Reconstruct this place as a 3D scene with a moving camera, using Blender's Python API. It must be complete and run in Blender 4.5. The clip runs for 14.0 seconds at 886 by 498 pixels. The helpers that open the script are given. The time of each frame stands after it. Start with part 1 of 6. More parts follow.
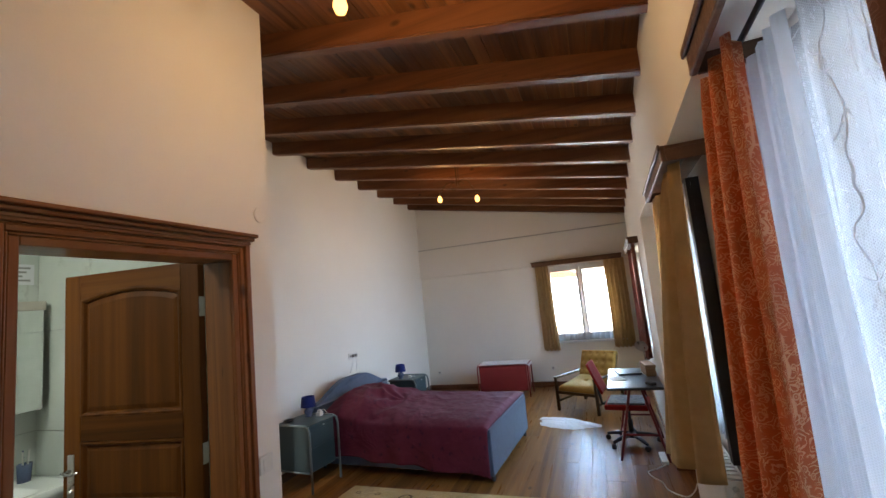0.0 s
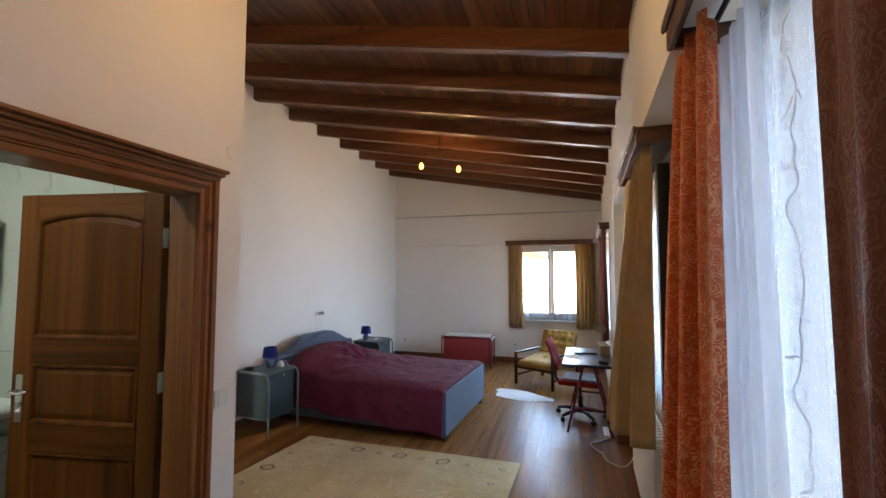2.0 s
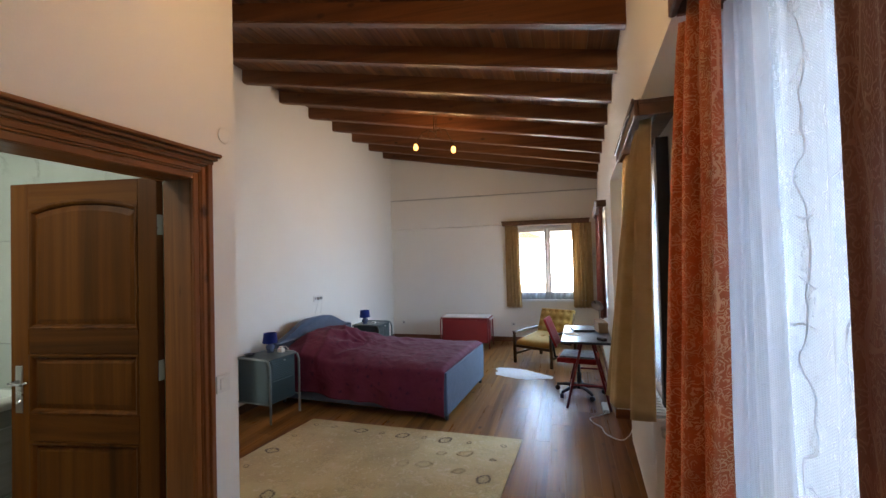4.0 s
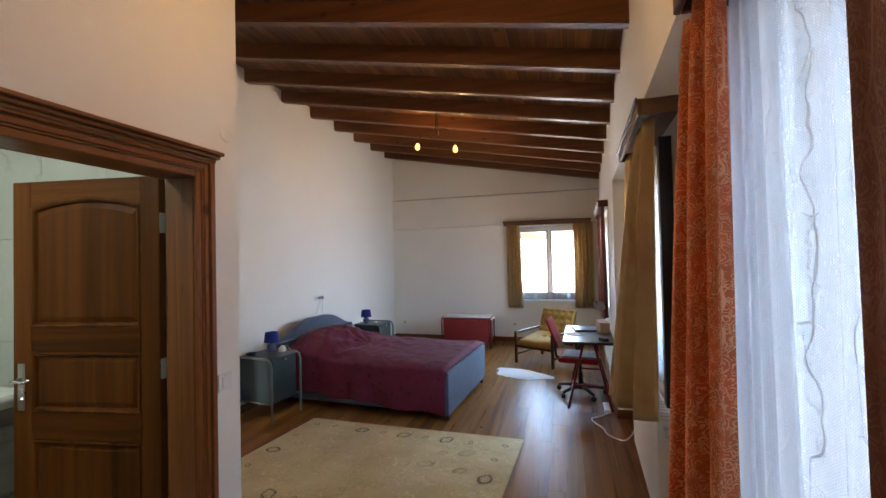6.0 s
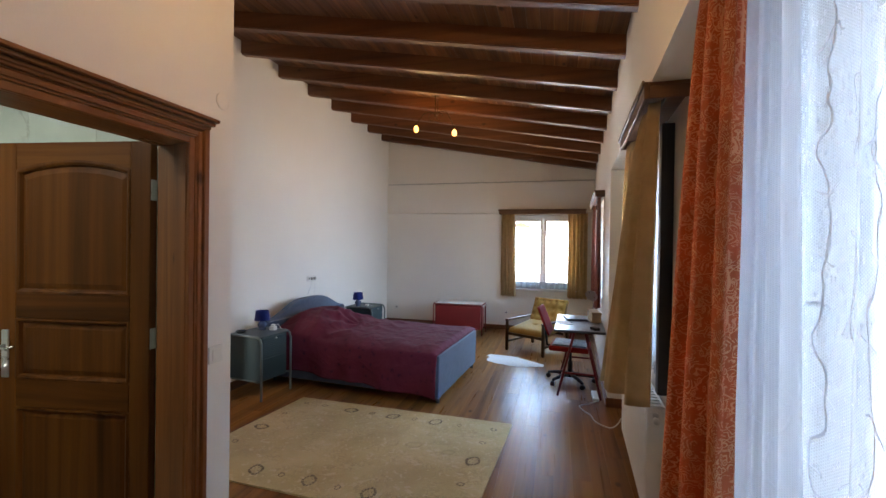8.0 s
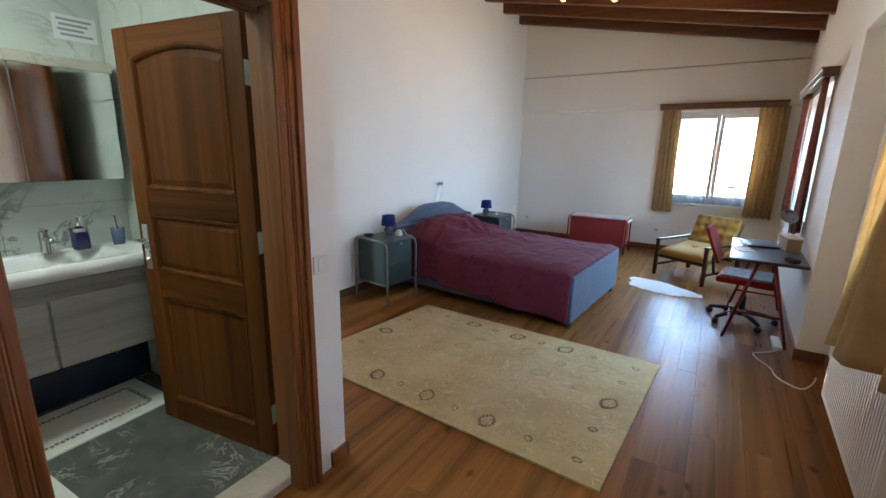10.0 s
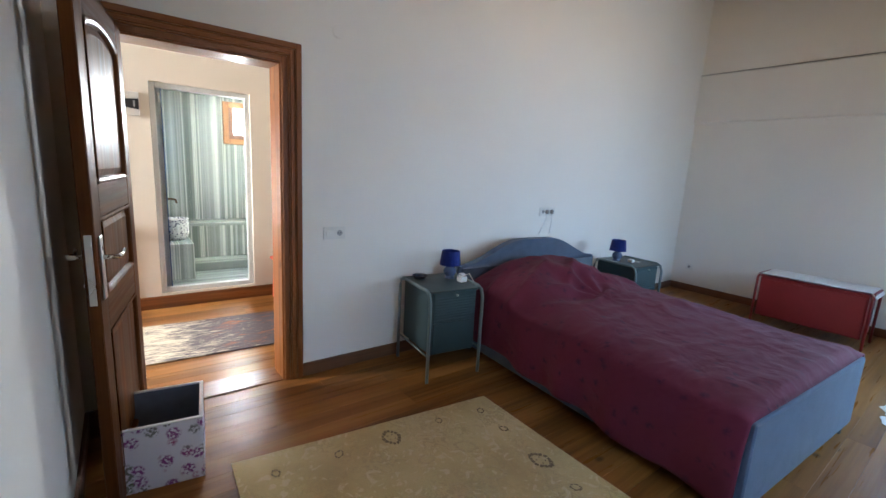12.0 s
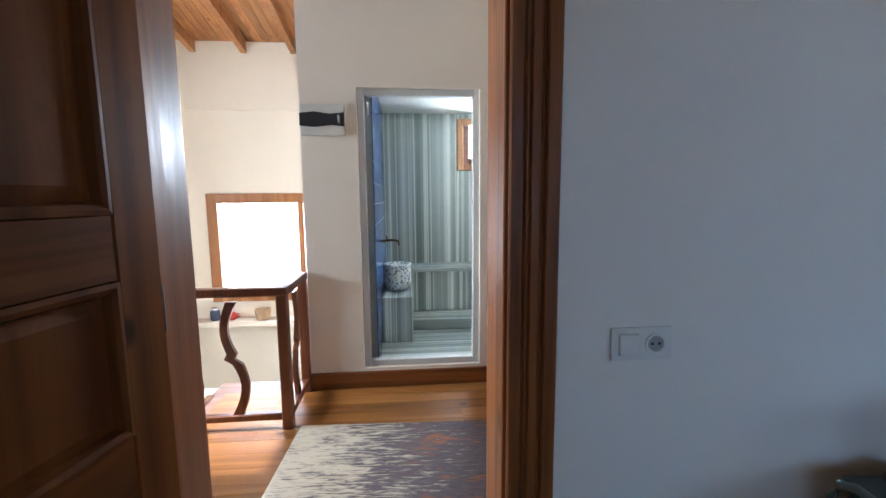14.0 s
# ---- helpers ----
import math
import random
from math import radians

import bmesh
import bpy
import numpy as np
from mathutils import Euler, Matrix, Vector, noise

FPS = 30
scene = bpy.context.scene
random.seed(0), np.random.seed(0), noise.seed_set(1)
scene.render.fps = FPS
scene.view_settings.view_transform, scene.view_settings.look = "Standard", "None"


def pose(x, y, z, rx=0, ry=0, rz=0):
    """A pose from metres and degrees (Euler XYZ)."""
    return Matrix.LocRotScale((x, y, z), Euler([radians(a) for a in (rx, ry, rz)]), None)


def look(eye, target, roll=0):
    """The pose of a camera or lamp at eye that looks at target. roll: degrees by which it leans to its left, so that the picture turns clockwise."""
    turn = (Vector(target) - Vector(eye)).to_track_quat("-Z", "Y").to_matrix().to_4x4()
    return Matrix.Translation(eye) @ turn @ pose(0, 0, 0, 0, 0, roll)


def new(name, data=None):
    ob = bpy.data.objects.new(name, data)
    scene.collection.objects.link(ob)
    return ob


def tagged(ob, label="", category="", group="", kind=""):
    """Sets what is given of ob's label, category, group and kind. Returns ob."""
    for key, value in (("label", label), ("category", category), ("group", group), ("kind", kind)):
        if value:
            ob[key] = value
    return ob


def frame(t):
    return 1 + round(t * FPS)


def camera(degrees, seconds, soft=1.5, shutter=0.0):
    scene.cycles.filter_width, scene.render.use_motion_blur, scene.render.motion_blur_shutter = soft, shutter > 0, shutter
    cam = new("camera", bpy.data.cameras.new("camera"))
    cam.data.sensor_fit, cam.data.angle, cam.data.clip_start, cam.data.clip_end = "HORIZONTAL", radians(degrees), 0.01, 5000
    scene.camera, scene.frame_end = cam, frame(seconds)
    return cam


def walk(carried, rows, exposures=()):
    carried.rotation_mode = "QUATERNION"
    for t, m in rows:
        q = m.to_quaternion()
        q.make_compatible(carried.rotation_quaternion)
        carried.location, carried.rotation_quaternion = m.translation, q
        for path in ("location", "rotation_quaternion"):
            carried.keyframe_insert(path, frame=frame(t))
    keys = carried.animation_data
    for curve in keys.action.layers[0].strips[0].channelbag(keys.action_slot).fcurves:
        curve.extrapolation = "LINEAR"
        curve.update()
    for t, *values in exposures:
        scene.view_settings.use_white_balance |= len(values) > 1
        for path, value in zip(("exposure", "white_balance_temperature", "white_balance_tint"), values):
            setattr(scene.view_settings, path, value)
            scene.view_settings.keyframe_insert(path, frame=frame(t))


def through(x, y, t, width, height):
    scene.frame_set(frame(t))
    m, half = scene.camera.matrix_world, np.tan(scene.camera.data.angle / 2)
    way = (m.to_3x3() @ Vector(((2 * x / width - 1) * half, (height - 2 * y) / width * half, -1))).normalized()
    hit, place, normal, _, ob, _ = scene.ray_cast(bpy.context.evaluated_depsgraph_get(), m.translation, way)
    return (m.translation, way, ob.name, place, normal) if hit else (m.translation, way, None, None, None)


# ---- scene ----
cam = camera(92.2, 14.0)
PATH = [
    (0, (-0.164, 0.923, 1.745), (-0.811, 2.8, 1.987), -5.6),
    (0.2, (-0.151, 0.934, 1.737), (-0.789, 2.813, 1.98), -2.6),
    (0.5, (-0.151, 0.95, 1.691), (-0.765, 2.84, 1.919), 2.2),
    (1, (-0.141, 0.95, 1.674), (-0.735, 2.851, 1.857), 0.0),
    (1.5, (-0.14, 0.931, 1.672), (-0.708, 2.844, 1.811), -0.5),
    (2, (-0.124, 0.911, 1.656), (-0.681, 2.828, 1.775), -0.0),
    (2.5, (-0.137, 0.923, 1.627), (-0.678, 2.847, 1.701), -0.2),
    (3, (-0.146, 0.925, 1.636), (-0.685, 2.851, 1.671), -0.8),
    (5.5, (-0.135, 0.92, 1.644), (-0.675, 2.846, 1.686), -1.7),
    (6, (-0.15, 0.925, 1.636), (-0.695, 2.849, 1.676), -1.3),
    (6.5, (-0.168, 0.925, 1.639), (-0.717, 2.848, 1.675), -0.7),
    (7, (-0.175, 0.932, 1.611), (-0.719, 2.856, 1.642), 0.3),
    (9.3, (-0.234, 1.039, 1.569), (-0.737, 2.964, 1.368), 0.2),
    (9.5, (-0.262, 1.122, 1.539), (-0.940, 2.983, 1.262), 0.3),
    (9.7, (-0.294, 1.245, 1.562), (-1.135, 3.014, 1.160), 0.6),
    (10, (-0.376, 1.429, 1.542), (-1.411, 3.08, 1.091), 1.1),
    (10.4, (-0.472, 1.713, 1.489), (-1.618, 3.307, 1.101), 4.7),
    (10.5, (-0.462, 1.804, 1.494), (-1.61, 3.397, 1.111), 4.8),
    (11, (-0.506, 2.28, 1.466), (-1.742, 3.809, 1.101), 4.4),
    (11.5, (-0.656, 2.685, 1.439), (-2.08, 4.039, 1.064), 3.2),
    (11.8, (-0.764, 2.863, 1.449), (-2.253, 4.146, 1.084), 4.2),
    (12, (-0.826, 3.007, 1.446), (-2.389, 4.2, 1.081), 3.2),
    (12.3, (-1.011, 3.19, 1.419), (-2.752, 4.125, 1.092), 2.6),
    (12.5, (-1.129, 3.29, 1.429), (-2.974, 3.981, 1.084), 1.8),
    (13, (-1.585, 3.424, 1.409), (-3.51, 3.878, 1.107), -0.2),
    (13.3, (-1.856, 3.509, 1.396), (-3.797, 3.898, 1.146), -0.7),
    (13.5, (-2.044, 3.555, 1.387), (-4.002, 3.892, 1.154), -0.9),
    (14, (-2.567, 3.572, 1.353), (-4.545, 3.744, 1.107), -0.5),
]
walk(cam, [(t, look(eye, target, roll)) for t, eye, target, roll in PATH], [(0.0, 2.26, 6600, 15), (7.0, 2.28, 6650, 16), (9.4, 2.32, 6250, 14), (10.0, 2.6, 6100, 11), (11.5, 2.25, 5700, 8), (12.0, 2.3, 5800, 9), (12.5, 2.2, 5950, 11), (13.0, 2.15, 5900, 11), (13.5, 1.85, 5650, 10), (14.0, 1.35, 5200, 9)])

# ---- world, sun and window light ----
world = bpy.data.worlds.new("sky")
scene.world = world
world.use_nodes = True
wn = world.node_tree.nodes
sky = wn.new("ShaderNodeTexSky")
sky.sky_type = 'NISHITA'
sky.sun_disc = False
SUN_ELEV, SUN_AZ = 36.0, 180.0      # azimuth counted clockwise from +y: the sun stands over the stairwell side
sky.sun_elevation, sky.sun_rotation = radians(SUN_ELEV), radians(SUN_AZ)
world.node_tree.links.new(sky.outputs[0], wn["Background"].inputs[0])
wn["Background"].inputs[1].default_value = 0.15

sun = new("sun", bpy.data.lights.new("sun", 'SUN'))
sun.data.energy, sun.data.angle, sun.data.color = 5.0, radians(0.6), (1.0, 0.93, 0.82)
sd = Vector((math.sin(radians(SUN_AZ)) * math.cos(radians(SUN_ELEV)), math.cos(radians(SUN_AZ)) * math.cos(radians(SUN_ELEV)), math.sin(radians(SUN_ELEV))))
sun.matrix_world = look(sd * 30, (0, 0, 0))


def window_light(name, eye, target, w, h, watts, colour):
    ld = bpy.data.lights.new(name, 'AREA')
    ld.shape, ld.size, ld.size_y, ld.energy, ld.color = 'RECTANGLE', w, h, watts, colour
    ob = new(name, ld)
    ob.matrix_world = look(eye, target)
    return ob


SKYBLUE = (0.40, 0.68, 1.0)
# each bedroom window: blue light from the sky falls downwards, warm light from the sunlit ground goes up
EARTH = (1.0, 0.79, 0.52)
for eye, aim, w, h, watts in (((1.20, 1.56, 1.35), (-1, 0.10), 1.5, 1.9, 48), ((0.76, 4.04, 1.60), (-1, 0), 0.85, 1.05, 22), ((0.86, 7.25, 1.6), (-1, 0), 1.3, 1.05, 14), ((-0.42, 9.57, 1.52), (-0.04, -1), 1.2, 1.05, 16)):
    for tilt, share, colour in ((-0.58, 0.62, SKYBLUE), (0.58, 0.24, EARTH)):
        lamp = window_light("window_daylight", eye, (eye[0] + aim[0], eye[1] + aim[1], eye[2] + tilt), w, h, watts * share, colour)
        lamp.data.spread = radians(170 if eye[1] < 2 else 125)
window_light("sky_light", (-8.95, 1.9, 0.75), (-5, 1.9, 0.70), 2.4, 1.9, 195, (1.0, 0.96, 0.90))
window_light("sky_light", (-5.02, -0.75, 1.85), (-4.8, 3.0, 1.2), 0.85, 1.35, 105, (1.0, 0.96, 0.89))
window_light("sky_light", (-7.36, 4.37, 1.86), (-6, 4.2, 1.0), 0.45, 0.5, 75, (1.0, 0.98, 0.93))
window_light("bathroom_light", (-2.75, 1.35, 2.66), (-2.75, 1.35, 0), 0.5, 0.5, 3.4, (0.9, 1.0, 0.88))


def bulb_light(at, watts):
    ld = bpy.data.lights.new("bulb_light", 'POINT')
    ld.energy, ld.color, ld.shadow_soft_size = watts, (1.0, 0.62, 0.26), 0.03
    ob = new("bulb_light", ld)
    ob.location = at


# ---- materials ----
MATS = {}


def nodes_of(name):
    m = bpy.data.materials.new(name)
    m.use_nodes = True
    MATS[name] = m
    t = m.node_tree
    return m, t, t.nodes["Principled BSDF"]


def nd(t, kind, **kw):
    n = t.nodes.new(kind)
    for k, v in kw.items():
        n.inputs[k.replace("_", " ")].default_value = v
    return n


def coords(t, scale=(1, 1, 1), rot=(0, 0, 0), world_space=False):
    mp = t.nodes.new("ShaderNodeMapping")
    mp.inputs["Scale"].default_value = scale
    mp.inputs["Rotation"].default_value = rot
    if world_space:
        g = t.nodes.new("ShaderNodeNewGeometry")
        t.links.new(g.outputs["Position"], mp.inputs[0])
    else:
        tc = t.nodes.new("ShaderNodeTexCoord")
        t.links.new(tc.outputs["Object"], mp.inputs[0])
    return mp.outputs[0]


def ramp(t, src, stops):
    r = t.nodes.new("ShaderNodeValToRGB")
    e = r.color_ramp.elements
    while len(e) < len(stops):
        e.new(0.5)
    for k, (p, c) in zip(e, stops):
        k.position, k.color = p, (*c, 1) if len(c) == 3 else c
    t.links.new(src, r.inputs[0])
    return r.outputs[0]


def mixc(t, fac, a, b, mode='MIX'):
    m = t.nodes.new("ShaderNodeMix")
    m.data_type, m.blend_type = 'RGBA', mode
    for s, v in ((0, fac), (6, a), (7, b)):
        if hasattr(v, "links"):
            t.links.new(v, m.inputs[s])
        else:
            m.inputs[s].default_value = v if s == 0 else (*v, 1)
    return m.outputs[2]


def noise_tex(t, vec, scale, detail=4.0, rough=0.55, dist=0.0):
    n = t.nodes.new("ShaderNodeTexNoise")
    n.inputs["Scale"].default_value, n.inputs["Detail"].default_value = scale, detail
    n.inputs["Roughness"].default_value, n.inputs["Distortion"].default_value = rough, dist
    t.links.new(vec, n.inputs["Vector"])
    return n.outputs["Fac"]


def bump(t, b, src, strength, dist=0.01):
    n = t.nodes.new("ShaderNodeBump")
    n.inputs["Strength"].default_value, n.inputs["Distance"].default_value = strength, dist
    t.links.new(src, n.inputs["Height"])
    t.links.new(n.outputs[0], b.inputs["Normal"])


def dull(name, col, rough=0.6, metal=0.0, var=0.12, scale=6.0, grain=90.0, bmp=0.15, spec=0.5):
    """Plain surfaces: broad mottling, fine grain and slight relief."""
    m, t, b = nodes_of(name)
    v = coords(t)
    big = noise_tex(t, v, scale, 3)
    small = noise_tex(t, v, grain, 3)
    dark = tuple(c * (1 - var) for c in col)
    light = tuple(min(1, c * (1 + var)) for c in col)
    c1 = ramp(t, big, [(0.3, dark), (0.7, light)])
    c2 = mixc(t, 0.25, c1, ramp(t, small, [(0.35, dark), (0.65, light)]))
    t.links.new(c2, b.inputs["Base Color"])
    rr = ramp(t, big, [(0.3, (rough * 0.85,) * 3), (0.7, (min(1, rough * 1.12),) * 3)])
    t.links.new(rr, b.inputs["Roughness"])
    b.inputs["Metallic"].default_value = metal
    b.inputs["Specular IOR Level"].default_value = spec
    if bmp:
        bump(t, b, small, bmp, 0.004)
    return m


def wood(name, dark, mid, light, axis=1, rough=0.4, grain=1.0, knots=True, pick="island", coat=0.0, spread=0.5, spec=0.5):
    """Stained softwood: long grain along one axis, knots, a tone of its own for each board."""
    m, t, b = nodes_of(name)
    sc = [14.0 * grain] * 3
    sc[axis] = 0.5 * grain
    if pick == "object":
        r = t.nodes.new("ShaderNodeObjectInfo").outputs["Random"]
    else:
        r = t.nodes.new("ShaderNodeNewGeometry").outputs["Random Per Island"]
    tc = t.nodes.new("ShaderNodeTexCoord")
    off = t.nodes.new("ShaderNodeVectorMath")
    off.operation = 'MULTIPLY_ADD'
    cmb = t.nodes.new("ShaderNodeCombineXYZ")
    for i in range(3):
        t.links.new(r, cmb.inputs[i])
    off.inputs[1].default_value = (37, 53, 19)
    t.links.new(cmb.outputs[0], off.inputs[0])
    t.links.new(tc.outputs["Object"], off.inputs[2])
    mp = t.nodes.new("ShaderNodeMapping")
    mp.inputs["Scale"].default_value = sc
    t.links.new(off.outputs[0], mp.inputs[0])
    g = noise_tex(t, mp.outputs[0], 1.0, 6, 0.62, 1.1)
    fine = noise_tex(t, mp.outputs[0], 6.0, 3, 0.6, 0.3)
    col = ramp(t, g, [(0.28, dark), (0.5, mid), (0.74, light)])
    col = mixc(t, 0.08, col, ramp(t, fine, [(0.35, dark), (0.65, light)]))
    tone = ramp(t, r, [(0.0, (1 - spread,) * 3), (1.0, (1 + spread * 0.5,) * 3)])
    col = mixc(t, 1.0, col, tone, 'MULTIPLY')
    if knots:
        mk = t.nodes.new("ShaderNodeMapping")
        ks = [7.0] * 3
        ks[axis] = 4.2
        mk.inputs["Scale"].default_value = ks
        t.links.new(off.outputs[0], mk.inputs[0])
        vo = t.nodes.new("ShaderNodeTexVoronoi")
        vo.inputs["Scale"].default_value = 0.75
        t.links.new(mk.outputs[0], vo.inputs["Vector"])
        k = ramp(t, vo.outputs["Distance"], [(0.05, (0.9,) * 3), (0.13, (0, 0, 0))])
        col = mixc(t, k, col, tuple(c * 0.6 for c in dark))
    t.links.new(col, b.inputs["Base Color"])
    rr = ramp(t, fine, [(0.3, (rough * 0.8,) * 3), (0.7, (min(1, rough * 1.25),) * 3)])
    t.links.new(rr, b.inputs["Roughness"])
    b.inputs["Coat Weight"].default_value = coat
    b.inputs["Coat Roughness"].default_value = 0.18
    b.inputs["Specular IOR Level"].default_value = spec
    bump(t, b, g, 0.16, 0.004)
    return m


def marble(name, base, vein, scale=1.6, width=0.05, rough=0.18, second=None):
    m, t, b = nodes_of(name)
    v = coords(t)
    n = noise_tex(t, v, scale, 7, 0.62, 1.6)
    veins = ramp(t, n, [(0.5 - width, (0, 0, 0)), (0.5, (1, 1, 1)), (0.5 + width, (0, 0, 0))])
    mask = ramp(t, noise_tex(t, v, scale * 0.7, 2), [(0.45, (0, 0, 0)), (0.62, (1, 1, 1))])
    vm = mixc(t, 1.0, veins, mask, 'MULTIPLY')
    cloud = ramp(t, noise_tex(t, v, scale * 1.7, 5), [(0.3, second or tuple(c * 0.85 for c in base)), (0.65, base)])
    t.links.new(mixc(t, vm, cloud, vein), b.inputs["Base Color"])
    b.inputs["Roughness"].default_value = rough
    return m


def banded(name, axis, stops, scale=1.5, rough=0.2):
    """Striped marble: straight bands across one axis."""
    m, t, b = nodes_of(name)
    sc = [0.004, 0.004, 0.004]
    sc[axis] = 1.0
    v = coords(t, tuple(sc))
    n = noise_tex(t, v, scale * 7, 3, 0.7)
    col = ramp(t, n, stops)
    fine = noise_tex(t, v, scale * 40, 3)
    t.links.new(mixc(t, 0.15, col, ramp(t, fine, [(0.3, stops[0][1]), (0.7, stops[-1][1])])), b.inputs["Base Color"])
    b.inputs["Roughness"].default_value = rough
    return m


def cloth(name, col, dark, scale=20.0, motif=None, through=0.0, weave=420.0, rough=0.9, sheen=0.2, motif_col=None, crumple=0.0):
    """Woven cloth; motif: 'scroll' curls or 'patch' spots; through: how much light passes."""
    m, t, b = nodes_of(name)
    v = coords(t)
    n = noise_tex(t, v, scale, 4)
    base = ramp(t, n, [(0.3, dark), (0.7, col)])
    if motif == "scroll":
        n2 = noise_tex(t, v, 19.0, 2, 0.4, 2.2)
        curl = ramp(t, n2, [(0.40, (0, 0, 0)), (0.44, (1, 1, 1)), (0.50, (1, 1, 1)), (0.54, (0, 0, 0))])
        base = mixc(t, curl, base, motif_col)
    if motif == "patch":
        vo = t.nodes.new("ShaderNodeTexVoronoi")
        vo.inputs["Scale"].default_value = 12.0
        t.links.new(v, vo.inputs["Vector"])
        spot = ramp(t, vo.outputs["Distance"], [(0.12, (1, 1, 1)), (0.34, (0, 0, 0))])
        brk = ramp(t, noise_tex(t, v, 30, 3), [(0.45, (0, 0, 0)), (0.6, (1, 1, 1))])
        base = mixc(t, mixc(t, 1.0, spot, brk, 'MULTIPLY'), base, motif_col)
    w = noise_tex(t, v, weave, 2)
    base = mixc(t, 0.18, base, ramp(t, w, [(0.35, dark), (0.65, col)]))
    t.links.new(base, b.inputs["Base Color"])
    b.inputs["Roughness"].default_value = rough
    b.inputs["Sheen Weight"].default_value = sheen
    b.inputs["Specular IOR Level"].default_value = 0.2
    if crumple:
        rough_n = noise_tex(t, v, 3.2, 3, 0.55, 0.6)
        fold = calc(t, 'ABSOLUTE', calc(t, 'SUBTRACT', rough_n, 0.5))
        bump(t, b, calc(t, 'ADD', calc(t, 'MULTIPLY', fold, -3.0), calc(t, 'MULTIPLY', w, 0.04)), crumple, 0.02)
    else:
        bump(t, b, w, 0.25, 0.002)
    if through:
        tr = t.nodes.new("ShaderNodeBsdfTranslucent")
        t.links.new(base, tr.inputs[0])
        mx = t.nodes.new("ShaderNodeMixShader")
        mx.inputs[0].default_value = through
        t.links.new(b.outputs[0], mx.inputs[1])
        t.links.new(tr.outputs[0], mx.inputs[2])
        t.links.new(mx.outputs[0], t.nodes["Material Output"].inputs[0])
    return m


def uvmap(t, scale=(1, 1, 1), rot=0.0):
    """Cloth coordinates in metres, laid along the weave."""
    tc = t.nodes.new("ShaderNodeTexCoord")
    mp = t.nodes.new("ShaderNodeMapping")
    mp.inputs["Scale"].default_value = scale
    mp.inputs["Rotation"].default_value = (0, 0, rot)
    t.links.new(tc.outputs["UV"], mp.inputs[0])
    return mp.outputs[0]


def calc(t, op, *args):
    n = t.nodes.new("ShaderNodeMath")
    n.operation = op
    for k, a in enumerate(args):
        if hasattr(a, "links"):
            t.links.new(a, n.inputs[k])
        else:
            n.inputs[k].default_value = a
    return n.outputs[0]


def hexnet(t, v, pitch, lo, hi):
    """1 on the threads and 0 in the holes of a net of six-sided meshes."""
    total = None
    for a in (0.0, 60.0, 120.0):
        d = t.nodes.new("ShaderNodeVectorMath")
        d.operation = 'DOT_PRODUCT'
        k = math.tau / (pitch * 0.866)
        d.inputs[1].default_value = (k * math.cos(radians(a)), k * math.sin(radians(a)), 0)
        t.links.new(v, d.inputs[0])
        c = calc(t, 'COSINE', d.outputs["Value"])
        total = c if total is None else calc(t, 'ADD', total, c)
    return ramp(t, calc(t, 'MULTIPLY_ADD', total, 1 / 4.5, 1.5 / 4.5), [(lo, (1, 1, 1)), (hi, (0, 0, 0))])


def vines(t, v, step, swing, wide, leafscale):
    """Winding stems with buds and open leaves beside them."""
    sp = t.nodes.new("ShaderNodeSeparateXYZ")
    t.links.new(v, sp.inputs[0])
    wob = noise_tex(t, v, 5.0, 2)
    sway = calc(t, 'SINE', calc(t, 'MULTIPLY_ADD', sp.outputs[1], 19.0, calc(t, 'MULTIPLY', wob, 9.0)))
    s = calc(t, 'MULTIPLY_ADD', sway, swing, sp.outputs[0])
    stem = calc(t, 'PINGPONG', s, step)
    line = ramp(t, calc(t, 'DIVIDE', stem, step), [(wide, (1, 1, 1)), (wide * 1.5, (0, 0, 0))])
    sway2 = calc(t, 'SINE', calc(t, 'MULTIPLY_ADD', sp.outputs[0], 38.0, calc(t, 'MULTIPLY', wob, 12.0)))
    twig = calc(t, 'PINGPONG', calc(t, 'MULTIPLY_ADD', sway2, 0.035, sp.outputs[1]), step * 1.3)
    near = ramp(t, calc(t, 'DIVIDE', stem, step), [(0.55, (1, 1, 1)), (0.6, (0, 0, 0))])
    line2 = mixc(t, 1.0, ramp(t, calc(t, 'DIVIDE', twig, step), [(wide * 0.8, (1, 1, 1)), (wide * 1.2, (0, 0, 0))]), near, 'MULTIPLY')
    vo = t.nodes.new("ShaderNodeTexVoronoi")
    vo.voronoi_dimensions = '2D'
    vo.inputs["Scale"].default_value = leafscale
    mp = t.nodes.new("ShaderNodeMapping")
    mp.inputs["Scale"].default_value = (1.5, 0.8, 1)
    mp.inputs["Rotation"].default_value = (0, 0, 0.5)
    t.links.new(v, mp.inputs[0])
    t.links.new(mp.outputs[0], vo.inputs["Vector"])
    ring = ramp(t, vo.outputs["Distance"], [(0.05, (0.8,) * 3), (0.09, (0.1,) * 3), (0.16, (0.1,) * 3), (0.20, (1, 1, 1)), (0.25, (1, 1, 1)), (0.29, (0, 0, 0))])
    hue = t.nodes.new("ShaderNodeSeparateColor")
    t.links.new(vo.outputs["Color"], hue.inputs[0])
    some = ramp(t, hue.outputs[0], [(0.40, (1, 1, 1)), (0.42, (0, 0, 0))])
    ring = mixc(t, 1.0, ring, some, 'MULTIPLY')
    return mixc(t, 1.0, mixc(t, 1.0, line, line2, 'LIGHTEN'), ring, 'LIGHTEN')


